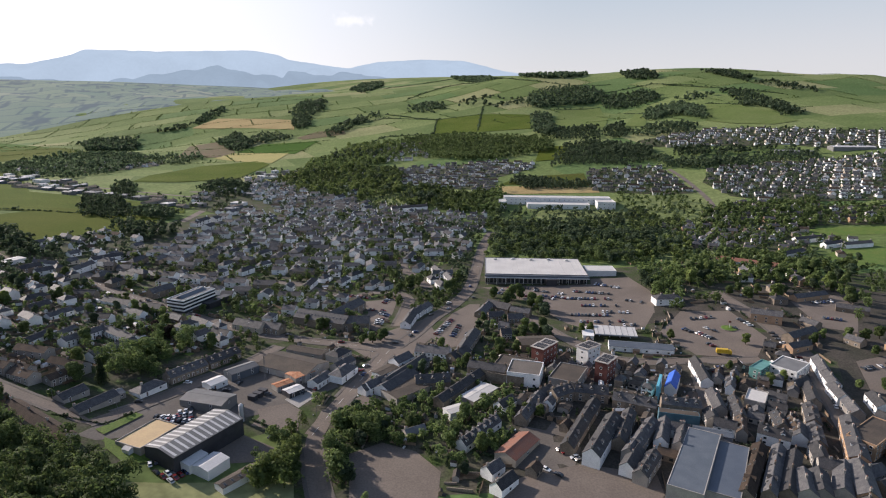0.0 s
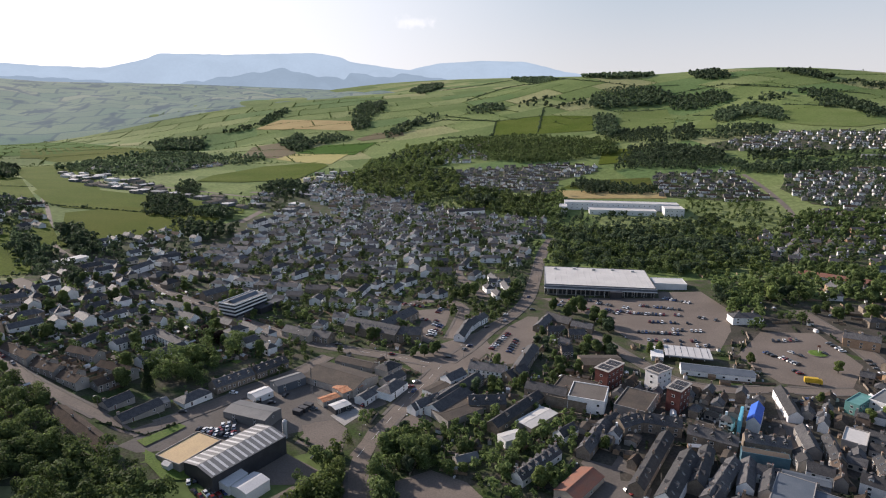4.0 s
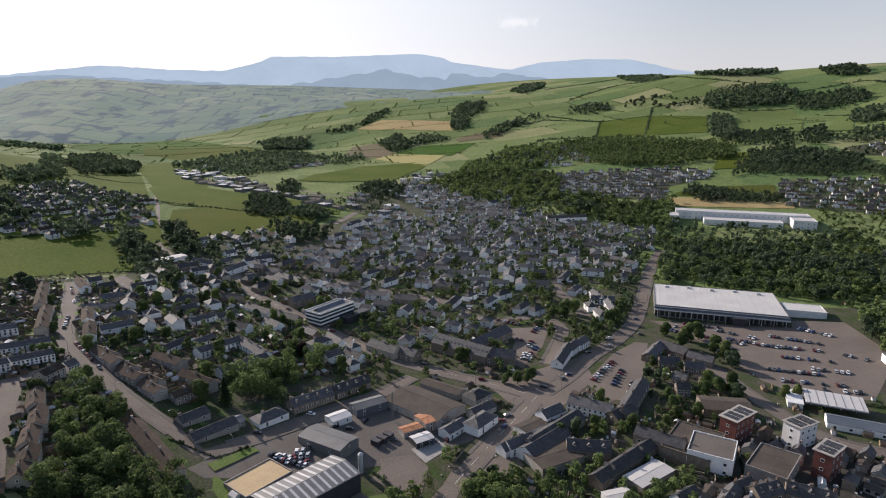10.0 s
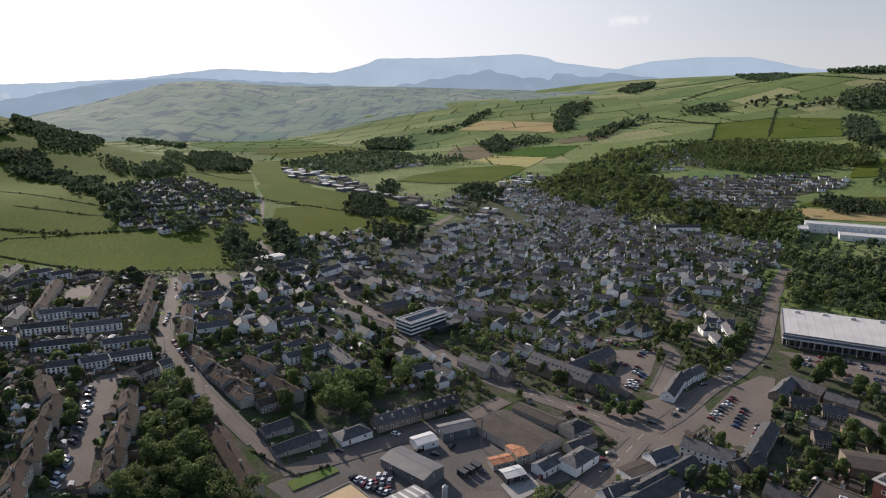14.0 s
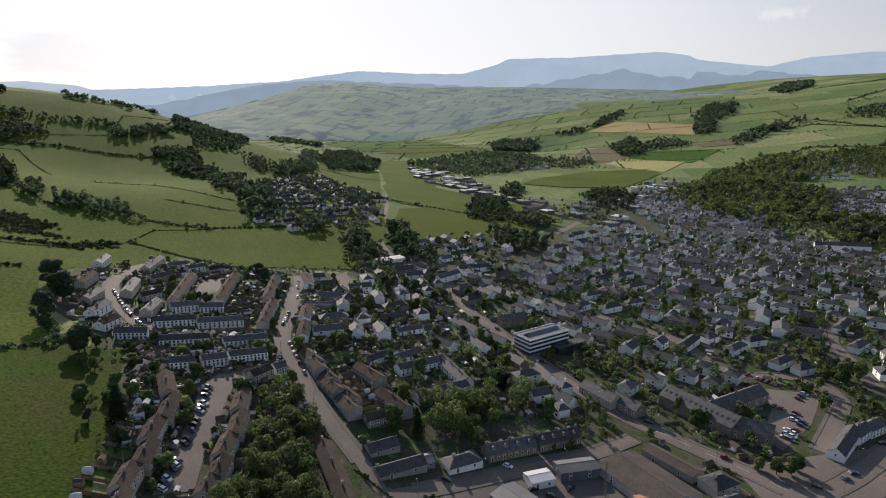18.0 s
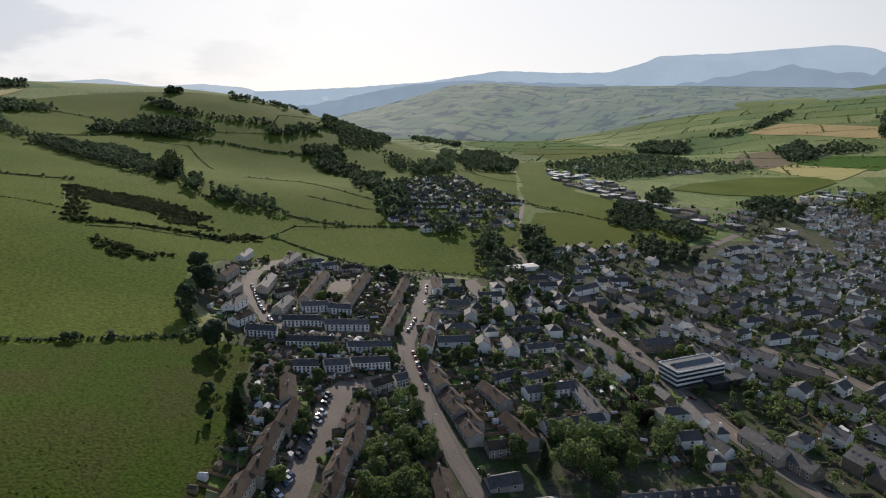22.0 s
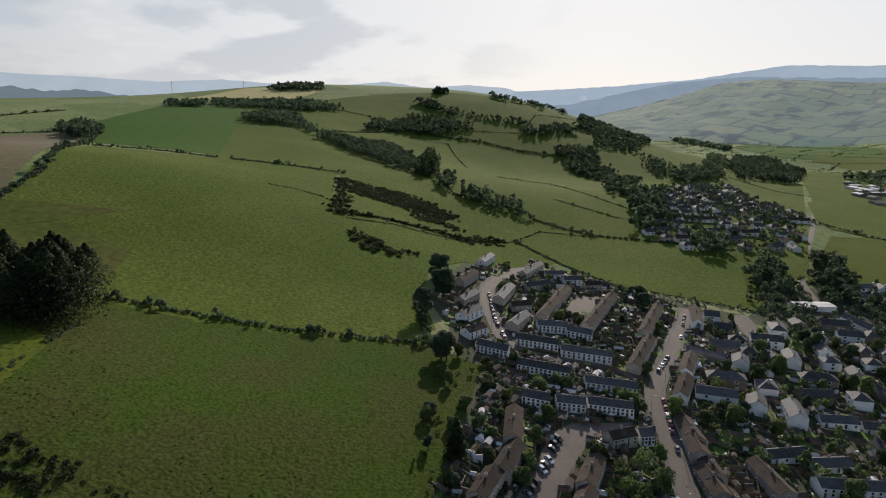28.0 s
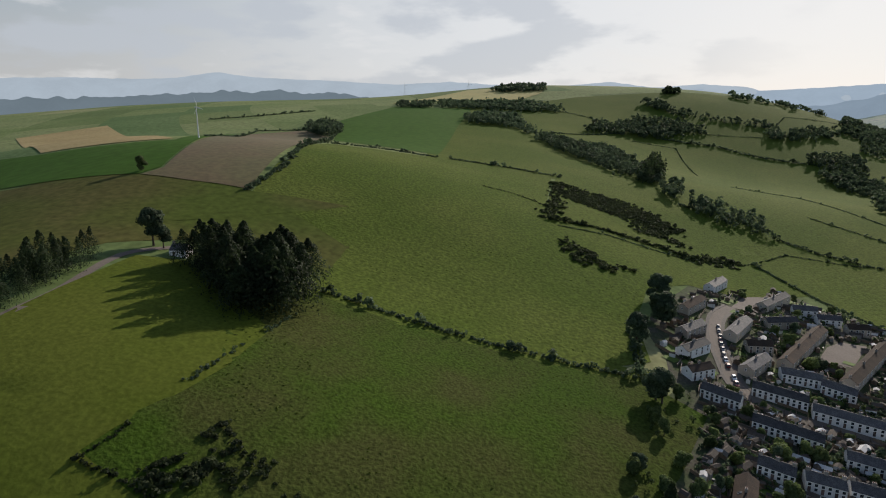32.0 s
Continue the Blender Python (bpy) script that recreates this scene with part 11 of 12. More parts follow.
hedge([(411.7, 1913.0), (465.7, 1847.1)], h=3.2, w=5, seed=647, gap=0.12, per=11, material='leaf_dark')
hedge([(-469.1, 2805.7), (-309.0, 3061.2), (-191.3, 3392.4)], h=3.2, w=5, seed=648, gap=0.12, per=10, material='leaf_dark')
hedge([(-364.6, 1307.1), (-373.0, 1172.0)], h=3.2, w=5, seed=649, gap=0.12, per=18, material='leaf_dark')
hedge([(-425.4, 1928.3), (-330.7, 2010.1), (-158.1, 1921.3)], h=3.2, w=5, seed=650, gap=0.12, per=11, material='leaf_dark')
hedge([(-331.0, 1600.2), (-282.5, 1716.4), (-146.7, 1695.2)], h=3.2, w=5, seed=651, gap=0.12, per=13, material='leaf_dark')
hedge([(-1212.0, 400.3), (-1209.2, 498.0), (-1165.9, 560.3), (-1131.4, 629.9)], h=4.5, w=7, seed=663, gap=0.05, per=18, material='leaf_dark')
hedge([(-699.5, 301.2), (-686.7, 312.7)], h=4, w=6, seed=683, gap=0.05, per=26, material='leaf_dark')
hedge([(-625.2, 361.0), (-596.6, 380.8), (-574.0, 404.7), (-545.1, 464.9)], h=2.6, w=4, seed=684, gap=0.05, per=26, material='leaf_dark')
hedge([(-552.1, 307.2), (-589.2, 354.3), (-570.6, 402.8)], h=1.4, w=2.2, seed=685, gap=0.3, per=26, material='leaf_dark')
hedge([(-864.5, 406.6), (-817.9, 461.6), (-696.4, 475.3), (-606.6, 493.9)], h=1.5, w=2.4, seed=686, gap=0.3, per=26, material='leaf_dark')
hedge([(-1166.6, 348.6), (-1170.5, 421.8), (-984.2, 403.5)], h=1.5, w=2.4, seed=687, gap=0.3, per=20, material='leaf_dark')
hedge([(-693.8, 417.2), (-628.4, 449.9), (-609.2, 466.2)], h=1.5, w=2.4, seed=688, gap=0.3, per=26, material='leaf_dark')
hedge([(-1269.6, 500.3), (-1271.7, 595.0)], h=1.5, w=2.4, seed=689, gap=0.3, per=16, material='leaf_dark')
hedge([(-1314.6, 630.6), (-1408.8, 690.5), (-1426.5, 805.8)], h=1.5, w=2.4, seed=690, gap=0.3, per=14, material='leaf_dark')
hedge([(-1071.6, 815.4), (-754.4, 687.4)], h=1.5, w=2.4, seed=691, gap=0.3, per=20, material='leaf_dark')
hedge([(-955.5, 851.4), (-830.4, 838.9), (-799.8, 864.6)], h=1.5, w=2.4, seed=692, gap=0.3, per=19, material='leaf_dark')
hedge([(-570.5, 179.6), (-568.8, 192.4), (-571.9, 217.7), (-566.3, 250.8), (-547.3, 269.6), (-554.0, 307.9)], h=2.2, w=4, seed=694, gap=0.02, per=26, material='gorse', label='dark gorse and rough hedge across the slope')
hedge([(-559.8, 169.4), (-573.5, 206.9), (-564.3, 237.8), (-553.2, 267.8), (-559.2, 310.6)], h=2.2, w=4, seed=699, gap=0.02, per=26, material='gorse', label='dark gorse and rough hedge across the slope')
hedge([(-551.2, 177.3), (-560.3, 213.9), (-544.9, 265.5), (-538.0, 275.0)], h=1.4, w=2.2, seed=700, gap=0.15, per=26, material='leaf_dark')
hedge([(-1076.8, -338.5), (-1113.4, -270.7), (-1196.6, -199.7)], h=2.4, w=4, seed=707, gap=0.1, per=19, material='leaf_dark')
hedge([(-680.9, -150.4), (-920.8, -196.7), (-934.0, -129.6)], h=2.4, w=4, seed=708, gap=0.1, per=26, material='leaf_dark')
hedge([(-478.3, -25.6), (-534.0, -20.7), (-938.8, -89.1)], h=3.2, w=6, seed=709, gap=0.05, per=26, material='leaf_dark')
hedge([(-756.9, -52.9), (-752.0, 11.8), (-735.3, 69.0)], h=2.6, w=4, seed=710, gap=0.05, per=26, material='leaf_dark')
hedge([(-737.8, 79.9), (-742.0, 136.5), (-735.1, 194.9)], h=2.8, w=4.4, seed=711, gap=0.05, per=26, material='leaf_dark')
hedge([(-1081.3, 183.4), (-1149.1, 273.5), (-1217.0, 345.5)], h=2.2, w=4, seed=712, gap=0.05, per=19, material='leaf_dark')
hedge([(-1337.3, 241.8), (-1283.4, 313.3)], h=2.0, w=3, seed=713, gap=0.2, per=17, material='leaf_dark')
hedge([(-608.8, 119.5), (-610.7, 140.2), (-602.5, 163.3)], h=1.2, w=1.8, seed=714, gap=0.35, per=26, material='gorse')
hedgerows([(-2300.0, 1500.0), (-2350.0, 2100.0), (-1900.0, 2500.0), (-700.0, 2650.0), (-420.0, 1900.0), (-480.0, 1480.0), (-640.0, 1420.0), (-1100.0, 1300.0), (-1700.0, 1250.0)], seed=112, h=3.0, step=4.0, keep=0.85, material="leaf")
hedgerows([(-480.0, 1900.0), (-650.0, 2700.0), (-100.0, 2600.0), (800.0, 2500.0), (1400.0, 2300.0), (1100.0, 1750.0), (500.0, 1650.0), (100.0, 1750.0)], seed=111, h=3.0, step=4.0, keep=0.6, material="leaf")
wood([(-494.0, 708.8), (-577.7, 834.8), (-570.4, 879.8), (-493.2, 791.0), (-446.3, 728.2), (-458.6, 699.4)], 5.8, 7, 12, seed=315, per=45, density=0.9, material='leaf_dark', wide=0.95, label='dark belt of mixed trees between the fields')
wood([(-471.6, 770.9), (-458.6, 808.3), (-417.1, 781.4), (-395.5, 734.6), (-433.5, 723.4)], 5.5, 7, 12, seed=316, per=48, density=0.7, material='leaf_dark', wide=0.95, label='dark belt of mixed trees between the fields')
wood([(-386.5, 602.8), (-431.4, 664.7), (-420.3, 689.4), (-381.9, 676.5), (-356.1, 683.5), (-351.4, 648.6), (-365.8, 602.6)], 5.5, 8, 15, seed=317, per=55, density=0.45, material='leaf_dark', wide=0.95, label='dark belt of mixed trees between the fields')
wood([(-11.0, 840.1), (15.4, 791.2), (115.1, 804.5), (182.8, 848.7), (217.0, 892.6), (239.4, 841.2), (272.1, 824.8), (203.5, 619.8), (111.1, 597.3), (116.1, 660.6), (43.5, 647.5), (0.1, 594.7), (-11.9, 711.9)], 7.0, 6, 12, seed=331, per=90, density=0.4, material='leaf', wide=1.0, label='park trees with full mid-green crowns')
wood([(-11.0, 840.1), (15.4, 791.2), (115.1, 804.5), (182.8, 848.7), (217.0, 892.6), (239.4, 841.2), (272.1, 824.8), (203.5, 619.8), (111.1, 597.3), (116.1, 660.6), (43.5, 647.5), (0.1, 594.7), (-11.9, 711.9)], 8.0, 8, 14, seed=332, per=90, density=0.36, material='leaf_dark', wide=1.0, label='dark park trees between the lawns')
wood([(-11.0, 840.1), (15.4, 791.2), (115.1, 804.5), (182.8, 848.7), (217.0, 892.6), (239.4, 841.2), (272.1, 824.8), (203.5, 619.8), (111.1, 597.3), (116.1, 660.6), (43.5, 647.5), (0.1, 594.7), (-11.9, 711.9)], 8.0, 6, 11, seed=361, per=70, density=0.1, material='leaf_light', wide=1.0, label='pale fresh-green park trees')
grove([(203.5, 619.8), (272.1, 824.8), (240.0, 890.0), (330.0, 896.0), (330.0, 830.0), (430.0, 740.0), (352.1, 577.8), (250.0, 600.0)], 200, 5, 11, seed=98, per=60, material='leaf')
grove([(203.5, 619.8), (272.1, 824.8), (240.0, 890.0), (330.0, 896.0), (330.0, 830.0), (430.0, 740.0), (352.1, 577.8), (250.0, 600.0)], 90, 6, 12, seed=362, per=60, material='leaf_dark')
grove([(189.4, 880.3), (207.4, 984.7), (300.0, 985.0), (330.0, 900.0)], 110, 5, 11, seed=132, material='leaf', per=40)
wood([(27.0, 1029.7), (-13.7, 984.6), (-11.3, 856.9), (19.4, 832.0), (28.9, 938.4)], 6.5, 7, 13, seed=333, per=45, density=0.7, material='leaf', wide=1.0, label='trees along the school grounds')
grove([(-15.0, 830.0), (20.0, 890.0), (200.0, 892.0), (240.0, 850.0), (120.0, 800.0), (15.0, 790.0)], 150, 6, 12, seed=363, material='leaf_dark', per=50)
drape("lawn", [(110.0, 768.8), (136.4, 790.5), (155.4, 771.6), (121.4, 734.7)], M["mown"], 0.3, 14, "bright green park lawn among the trees", "lawn")
drape("lawn", [(136.6, 656.8), (165.2, 679.2), (170.6, 647.7), (134.8, 628.1)], M["mown"], 0.3, 14, "bright green park lawn among the trees", "lawn")
drape("lawn", [(67.6, 690.2), (103.5, 723.1), (113.5, 687.7), (74.6, 659.8)], M["mown"], 0.3, 14, "bright green park lawn among the trees", "lawn")
drape("lawn", [(75.4, 727.7), (110.5, 749.6), (126.5, 733.1), (95.3, 701.9)], M["mown"], 0.3, 14, "open green lawn between the park trees", "lawn")
drape("lawn", [(113.9, 697.3), (145.1, 691.8), (150.3, 668.1), (123.1, 659.6)], M["mown"], 0.3, 14, "open green lawn between the park trees", "lawn")
drape("lawn", [(129.8, 642.3), (160.0, 666.3), (160.1, 637.4), (129.4, 617.2)], M["mown"], 0.3, 14, "open green lawn between the park trees", "lawn")
wood([(-76.4, 258.6), (-54.4, 270.4), (-46.0, 254.3), (-55.2, 247.5), (-62.5, 235.0), (-61.7, 213.4), (-68.8, 230.7)], 5.5, 6, 11, seed=338, per=139, density=0.85, material='leaf', wide=0.95, label='dark belt of mixed trees between the fields')
wood([(-19.5, 248.5), (-12.2, 252.9), (-11.3, 236.6), (-17.0, 232.7)], 5.5, 8, 15, seed=339, per=140, density=0.9, material='leaf', wide=0.95, label='dark belt of mixed trees between the fields')
wood([(-91.6, 212.7), (-88.7, 258.5), (-85.5, 271.0), (-80.3, 245.9), (-74.9, 214.9)], 5.5, 8, 14, seed=340, per=138, density=0.9, material='leaf_light', wide=0.95, label='dark belt of mixed trees between the fields')
wood([(-251.8, 239.2), (-256.9, 260.9), (-241.3, 259.8), (-222.9, 244.6), (-200.7, 226.3), (-181.0, 210.9), (-168.2, 201.9), (-188.1, 180.5), (-203.9, 194.3), (-226.4, 217.1)], 7.0, 5.5, 11, seed=25, per=520, material='leaf', density=0.85)
wood([(-223.4, 213.2), (-208.9, 225.1), (-186.7, 226.1), (-156.1, 216.3), (-132.6, 201.4), (-116.6, 169.8), (-161.5, 148.7)], 7.5, 7, 14, seed=24, per=520, material='leaf')
wood([(-270.4, 252.3), (-260.3, 260.4), (-234.5, 248.5), (-200.1, 221.5), (-188.5, 214.9), (-200.4, 194.0), (-233.2, 216.8)], 7.0, 5, 9.5, seed=26, per=480, material='leaf', density=0.8)
wood([(-217.3, 302.4), (-212.3, 342.6), (-185.5, 373.9), (-163.2, 353.1), (-179.1, 326.1), (-180.2, 297.3), (-196.6, 283.8)], 8.1, 7.5, 13.8, seed=27, per=620, density=0.8)
wood([(-76.7, 259.5), (-54.4, 270.4), (-45.7, 252.1), (-55.1, 224.3), (-56.4, 210.5), (-66.4, 230.9)], 8.1, 6.5, 11.5, seed=28, per=600, density=0.9)
wood([(-91.6, 212.7), (-88.7, 258.5), (-84.8, 273.6), (-80.8, 245.8), (-78.3, 214.5)], 7.5, 6.2, 12.5, seed=29, per=620, material='leaf_light')
wood([(-248.8, 59.4), (-254.9, 63.4), (-252.9, 79.3), (-245.1, 79.7), (-238.2, 68.2), (-240.7, 62.0)], 2.6, 0.9, 2.2, seed=185, material='gorse', kind='low', name='gorse_scrub', label='low mounds of dark gorse in the pasture', wide=2.4, density=0.85, per=50, clear=False)
wood([(-236.7, 44.5), (-242.8, 47.9), (-244.3, 59.8), (-237.2, 62.1), (-231.4, 50.9)], 2.6, 0.9, 2.2, seed=30, material='gorse', kind='low', name='gorse_scrub', label='low mounds of dark gorse in the pasture', wide=2.4, density=0.85, per=50, clear=False)
wood([(-254.0, 54.4), (-257.4, 58.1), (-254.8, 61.3), (-251.6, 57.6)], 2.6, 0.9, 2.2, seed=165, material='gorse', kind='low', name='gorse_scrub', label='low mounds of dark gorse in the pasture', wide=2.4, density=0.85, per=50, clear=False)
wood([(-369.7, -4.8), (-394.1, 4.6), (-379.1, 43.7), (-343.4, 54.0), (-324.2, 45.9), (-330.9, 27.4)], 6.4, 15, 24, seed=44, material='conifer', kind='conifer', label='tall dark conifer grove on the field edge', per=1500, wide=0.92, clear=False)
wood([(-316.7, -55.4), (-335.3, -58.7), (-349.2, -38.5), (-340.8, -30.4), (-304.4, -31.9), (-290.0, -32.9)], 6.0, 12, 20, seed=45, material='conifer', kind='conifer', label='row of dark conifers along the farm track', per=800, wide=0.7)
tree(-377.3, -28.8, 18, 'leaf_dark')
tree(-376.3, -23.3, 11, 'leaf_dark')
tree(-495.4, -104.4, 10, 'leaf')
tree(-419.7, 220.0, 19, 'leaf_dark')
tree(-390.3, 200.8, 16, 'leaf_dark')
tree(-339.8, 200.8, 14, 'leaf_dark')
tree(-413.6, 350.9, 11, 'leaf_dark')
tree(-269.0, 185.9, 16, 'conifer')
tree(-448.7, 224.3, 18, 'leaf_dark')
tree(-341.8, 198.9, 15, 'leaf_dark')
tree(-423.9, 353.1, 11, 'leaf_dark')
hedge([(-374.7, 51.1), (-371.8, 67.8), (-365.0, 108.5), (-360.0, 153.8), (-356.9, 198.2)], h=2.6, w=3.6, seed=51)
hedge([(-409.4, 204.1), (-360.0, 198.9)], h=1.8, w=2.4, seed=52)
hedge([(-272.4, 41.2), (-312.8, 49.0), (-340.4, 52.1)], h=1.4, w=2.4, seed=55, gap=0.6)
hedge([(-562.2, 318.2), (-504.2, 334.0), (-455.5, 350.9), (-400.1, 428.5)], h=1.9, w=2.6, seed=59)
hedge([(-411.8, 200.7), (-355.6, 196.6)], h=1.8, w=2.4, seed=60)
hedge([(-446.9, 510.6), (-423.0, 569.1), (-384.6, 656.0), (-402.8, 730.8)], h=2.4, w=3.6, seed=61)
hedge([(-621.6, 686.8), (-564.9, 706.4), (-495.3, 723.1), (-454.8, 739.5)], h=3.0, w=4.8, seed=62, gap=0.4)
lawns([(-337.5, 494.1), (-324.7, 623.5), (-308.2, 804.1), (-181.1, 885.5), (-63.2, 719.6), (-19.9, 621.9), (-92.9, 469.4), (-137.7, 428.9), (-195.9, 423.9), (-266.8, 456.9)], 5, 130, 821)
lawns([(-404.0, 368.9), (-340.8, 490.4), (-150.9, 378.8), (-157.5, 348.9), (-222.5, 289.3), (-299.1, 285.2)], -28, 90, 822)
lawns([(-319.0, 223.0), (-380.2, 213.8), (-468.1, 243.7), (-506.0, 310.7), (-426.8, 371.3), (-415.0, 398.2), (-222.6, 252.5), (-237.6, 171.9)], 57, 110, 823)
drape("ground_town", [(-165.8, 367.2), (-142.4, 381.0), (-119.2, 362.8), (-133.0, 330.0), (-154.1, 332.5)], M["town_ground"], 0.12, 10, "gardens beside the main road", "ground")
grove([(-165.8, 367.2), (-142.4, 381.0), (-119.2, 362.8), (-133.0, 330.0), (-154.1, 332.5)], 26, 3.5, 8, seed=831, per=160)
grove([(-337.5, 494.1), (-324.7, 623.5), (-308.2, 804.1), (-181.1, 885.5), (-63.2, 719.6), (-19.9, 621.9), (-92.9, 469.4), (-137.7, 428.9), (-195.9, 423.9), (-266.8, 456.9)], 380, 5, 10, seed=832, material='leaf', per=80, wide=0.95)
hedge([(-236.2, 30.3), (-235.1, 36.4), (-233.6, 43.9), (-231.3, 54.3)], h=1.3, w=2.2, material='gorse', seed=841, gap=0.15, label='low dark gorse along the pasture corner', name='gorse_scrub', tall=0.05, per=40)
hedge([(-237.8, 31.8), (-243.8, 34.7), (-252.1, 36.6)], h=0.9, w=1.4, material='gorse', seed=842, gap=0.35, label='low dark gorse along the pasture corner', name='gorse_scrub', tall=0.05, per=40)
wood([(-255.5, 57.1), (-260.5, 58.9), (-257.0, 63.3), (-252.0, 62.3)], 2.4, 0.9, 2.0, seed=851, material='gorse', kind='low', name='gorse_scrub', label='low mounds of dark gorse in the pasture', wide=2.2, density=0.7, per=50, clear=False)
wood([(-245.9, 49.6), (-249.6, 51.0), (-247.4, 53.7), (-244.6, 52.1)], 2.4, 0.9, 2.0, seed=852, material='gorse', kind='low', name='gorse_scrub', label='low mounds of dark gorse in the pasture', wide=2.2, density=0.7, per=50, clear=False)
wood([(-241.7, 40.7), (-244.9, 41.6), (-243.9, 44.0), (-241.4, 43.1)], 2.4, 0.9, 2.0, seed=853, material='gorse', kind='low', name='gorse_scrub', label='low mounds of dark gorse in the pasture', wide=2.2, density=0.7, per=50, clear=False)
wood([(-242.2, 81.6), (-245.7, 84.9), (-246.9, 90.5), (-242.5, 92.5), (-239.0, 83.4)], 2.4, 0.9, 2.0, seed=854, material='gorse', kind='low', name='gorse_scrub', label='low mounds of dark gorse in the pasture', wide=2.2, density=0.7, per=50, clear=False)
wood([(-236.7, 45.2), (-242.7, 50.3), (-247.4, 60.4), (-240.4, 63.6), (-232.8, 57.0), (-233.2, 49.1)], 2.4, 0.9, 2.0, seed=855, material='gorse', kind='low', name='gorse_scrub', label='low mounds of dark gorse in the pasture', wide=2.2, density=0.7, per=50, clear=False)
grove([(-213.2, 1016.0), (-123.7, 1011.6), (-108.5, 921.1), (-176.7, 918.7)], 70, 5, 11, seed=881, material='leaf', per=60)
grove([(-213.2, 1016.0), (-123.7, 1011.6), (-108.5, 921.1), (-176.7, 918.7)], 50, 5, 11, seed=882, material='leaf_dark', per=60)
grove([(-64.2, 243.0), (-42.7, 254.2), (-20.2, 239.1), (-20.7, 216.7), (-46.5, 206.6), (-61.0, 219.8)], 16, 4, 8, seed=891, material='leaf', per=420)
plots([(-337.5, 494.1), (-324.7, 623.5), (-308.2, 804.1), (-181.1, 885.5), (-63.2, 719.6), (-19.9, 621.9), (-92.9, 469.4), (-137.7, 428.9), (-195.9, 423.9), (-266.8, 456.9)], 0, 600, seed=201, clutter=0.4)
plots([(-404.0, 368.9), (-340.8, 490.4), (-150.9, 378.8), (-157.5, 348.9), (-222.5, 289.3), (-299.1, 285.2)], 57, 650, seed=202, clutter=0.6)
plots([(-319.0, 223.0), (-350.3, 219.8), (-380.2, 213.8), (-468.1, 243.7), (-506.0, 310.7), (-426.8, 371.3), (-415.0, 398.2), (-222.6, 252.5), (-237.6, 171.9), (-272.0, 193.0)], 67, 800, seed=203, clutter=0.6)
plots([(-95.6, 295.0), (7.2, 440.3), (132.4, 448.9), (220.7, 390.0), (181.9, 281.6), (150.4, 227.0), (5.3, 212.5), (-62.5, 216.1)], -6, 400, seed=204, clutter=0.5)
plots([(-361.0, 233.5), (-321.2, 284.5), (-202.0, 198.1), (-226.9, 164.9)], -43, 200, seed=205)
grove([(-194.9, 383.1), (-172.6, 467.1), (-126.8, 465.2), (-80.8, 409.2), (-67.1, 375.5), (-114.4, 372.6), (-160.8, 378.1)], 90, 4, 9, seed=120, per=110)
wood([(-508.6, 577.6), (-489.2, 583.3), (-416.8, 519.1), (-409.6, 495.5), (-446.2, 516.0)], 5.5, 7, 12, seed=356, per=62, density=0.8, material='leaf_dark', wide=0.95, label='dark belt of mixed trees between the fields')
grove([(-160.6, 319.1), (-129.6, 338.7), (-101.8, 334.0), (-106.8, 297.1), (-136.7, 297.5)], 50, 3, 7, seed=122, per=110)
grove([(-95.6, 295.0), (-59.6, 332.6), (5.9, 301.7), (32.1, 269.3), (5.4, 225.9), (-60.3, 247.3)], 110, 4, 9, seed=123, per=120)
grove([(-105.1, 250.2), (-83.9, 258.1), (-71.3, 218.1), (-93.0, 214.3)], 45, 5, 9, seed=124, per=200)
wood([(188.6, 609.1), (262.4, 656.2), (363.3, 680.4), (276.0, 512.7), (242.9, 519.3), (206.5, 512.4), (176.7, 524.9)], 5.5, 7, 12, seed=357, per=64, density=0.4, material='leaf', wide=0.95, label='dark belt of mixed trees between the fields')
plots([(-211.6, 454.5), (-95.2, 480.1), (-40.7, 467.5), (-20.6, 380.0), (-64.0, 332.0), (-129.0, 359.1)], -37, 160, seed=206, clutter=0.4)
plots([(140.3, 600.5), (363.3, 680.4), (224.8, 413.0), (174.2, 427.4), (158.7, 494.2)], -2, 160, seed=207, clutter=0.5)
scatter([(-401.5, 371.8), (-340.8, 490.4), (-146.0, 401.6), (-157.5, 348.9), (-226.5, 293.7), (-299.1, 285.2)], 60, 4.8, 10.8, seed=71)
scatter([(-327.4, 190.4), (-351.3, 208.3), (-468.1, 243.7), (-506.0, 310.7), (-426.8, 371.3), (-415.0, 398.2), (-222.6, 252.5), (-238.7, 159.7)], 70, 3, 7.2, seed=73, kinds=('leaf', 'bush', 'leaf_dark', 'bush'))
scatter([(-95.6, 295.0), (7.2, 440.3), (44.7, 397.2), (37.2, 292.3), (19.0, 226.3), (-62.5, 216.1)], 40, 4.8, 10, seed=74)
tree(21.9, 274.7, 7, 'leaf_light')
tree(28.5, 273.1, 7, 'leaf_light')
tree(160.5, 326.6, 8, 'leaf_light')
tree(170.9, 333.2, 7, 'leaf_light')
tree(171.4, 386.4, 8, 'leaf_light')
tree(146.1, 346.9, 6, 'leaf_light')
tree(142.8, 326.6, 5, 'leaf_light')
tree(126.1, 395.8, 7, 'leaf_light')
tree(67.7, 400.7, 8, 'leaf_light')
tree(73.8, 403.6, 8, 'leaf_light')
scatter([(-361.0, 233.5), (-321.2, 284.5), (-202.0, 198.1), (-226.9, 164.9)], 40, 3, 7.2, seed=75, kinds=('leaf', 'bush', 'leaf_dark', 'bush'))
scatter([(13.3, 465.1), (62.4, 489.5), (70.0, 393.8), (41.0, 390.8)], 6, 7.2, 12, seed=76)
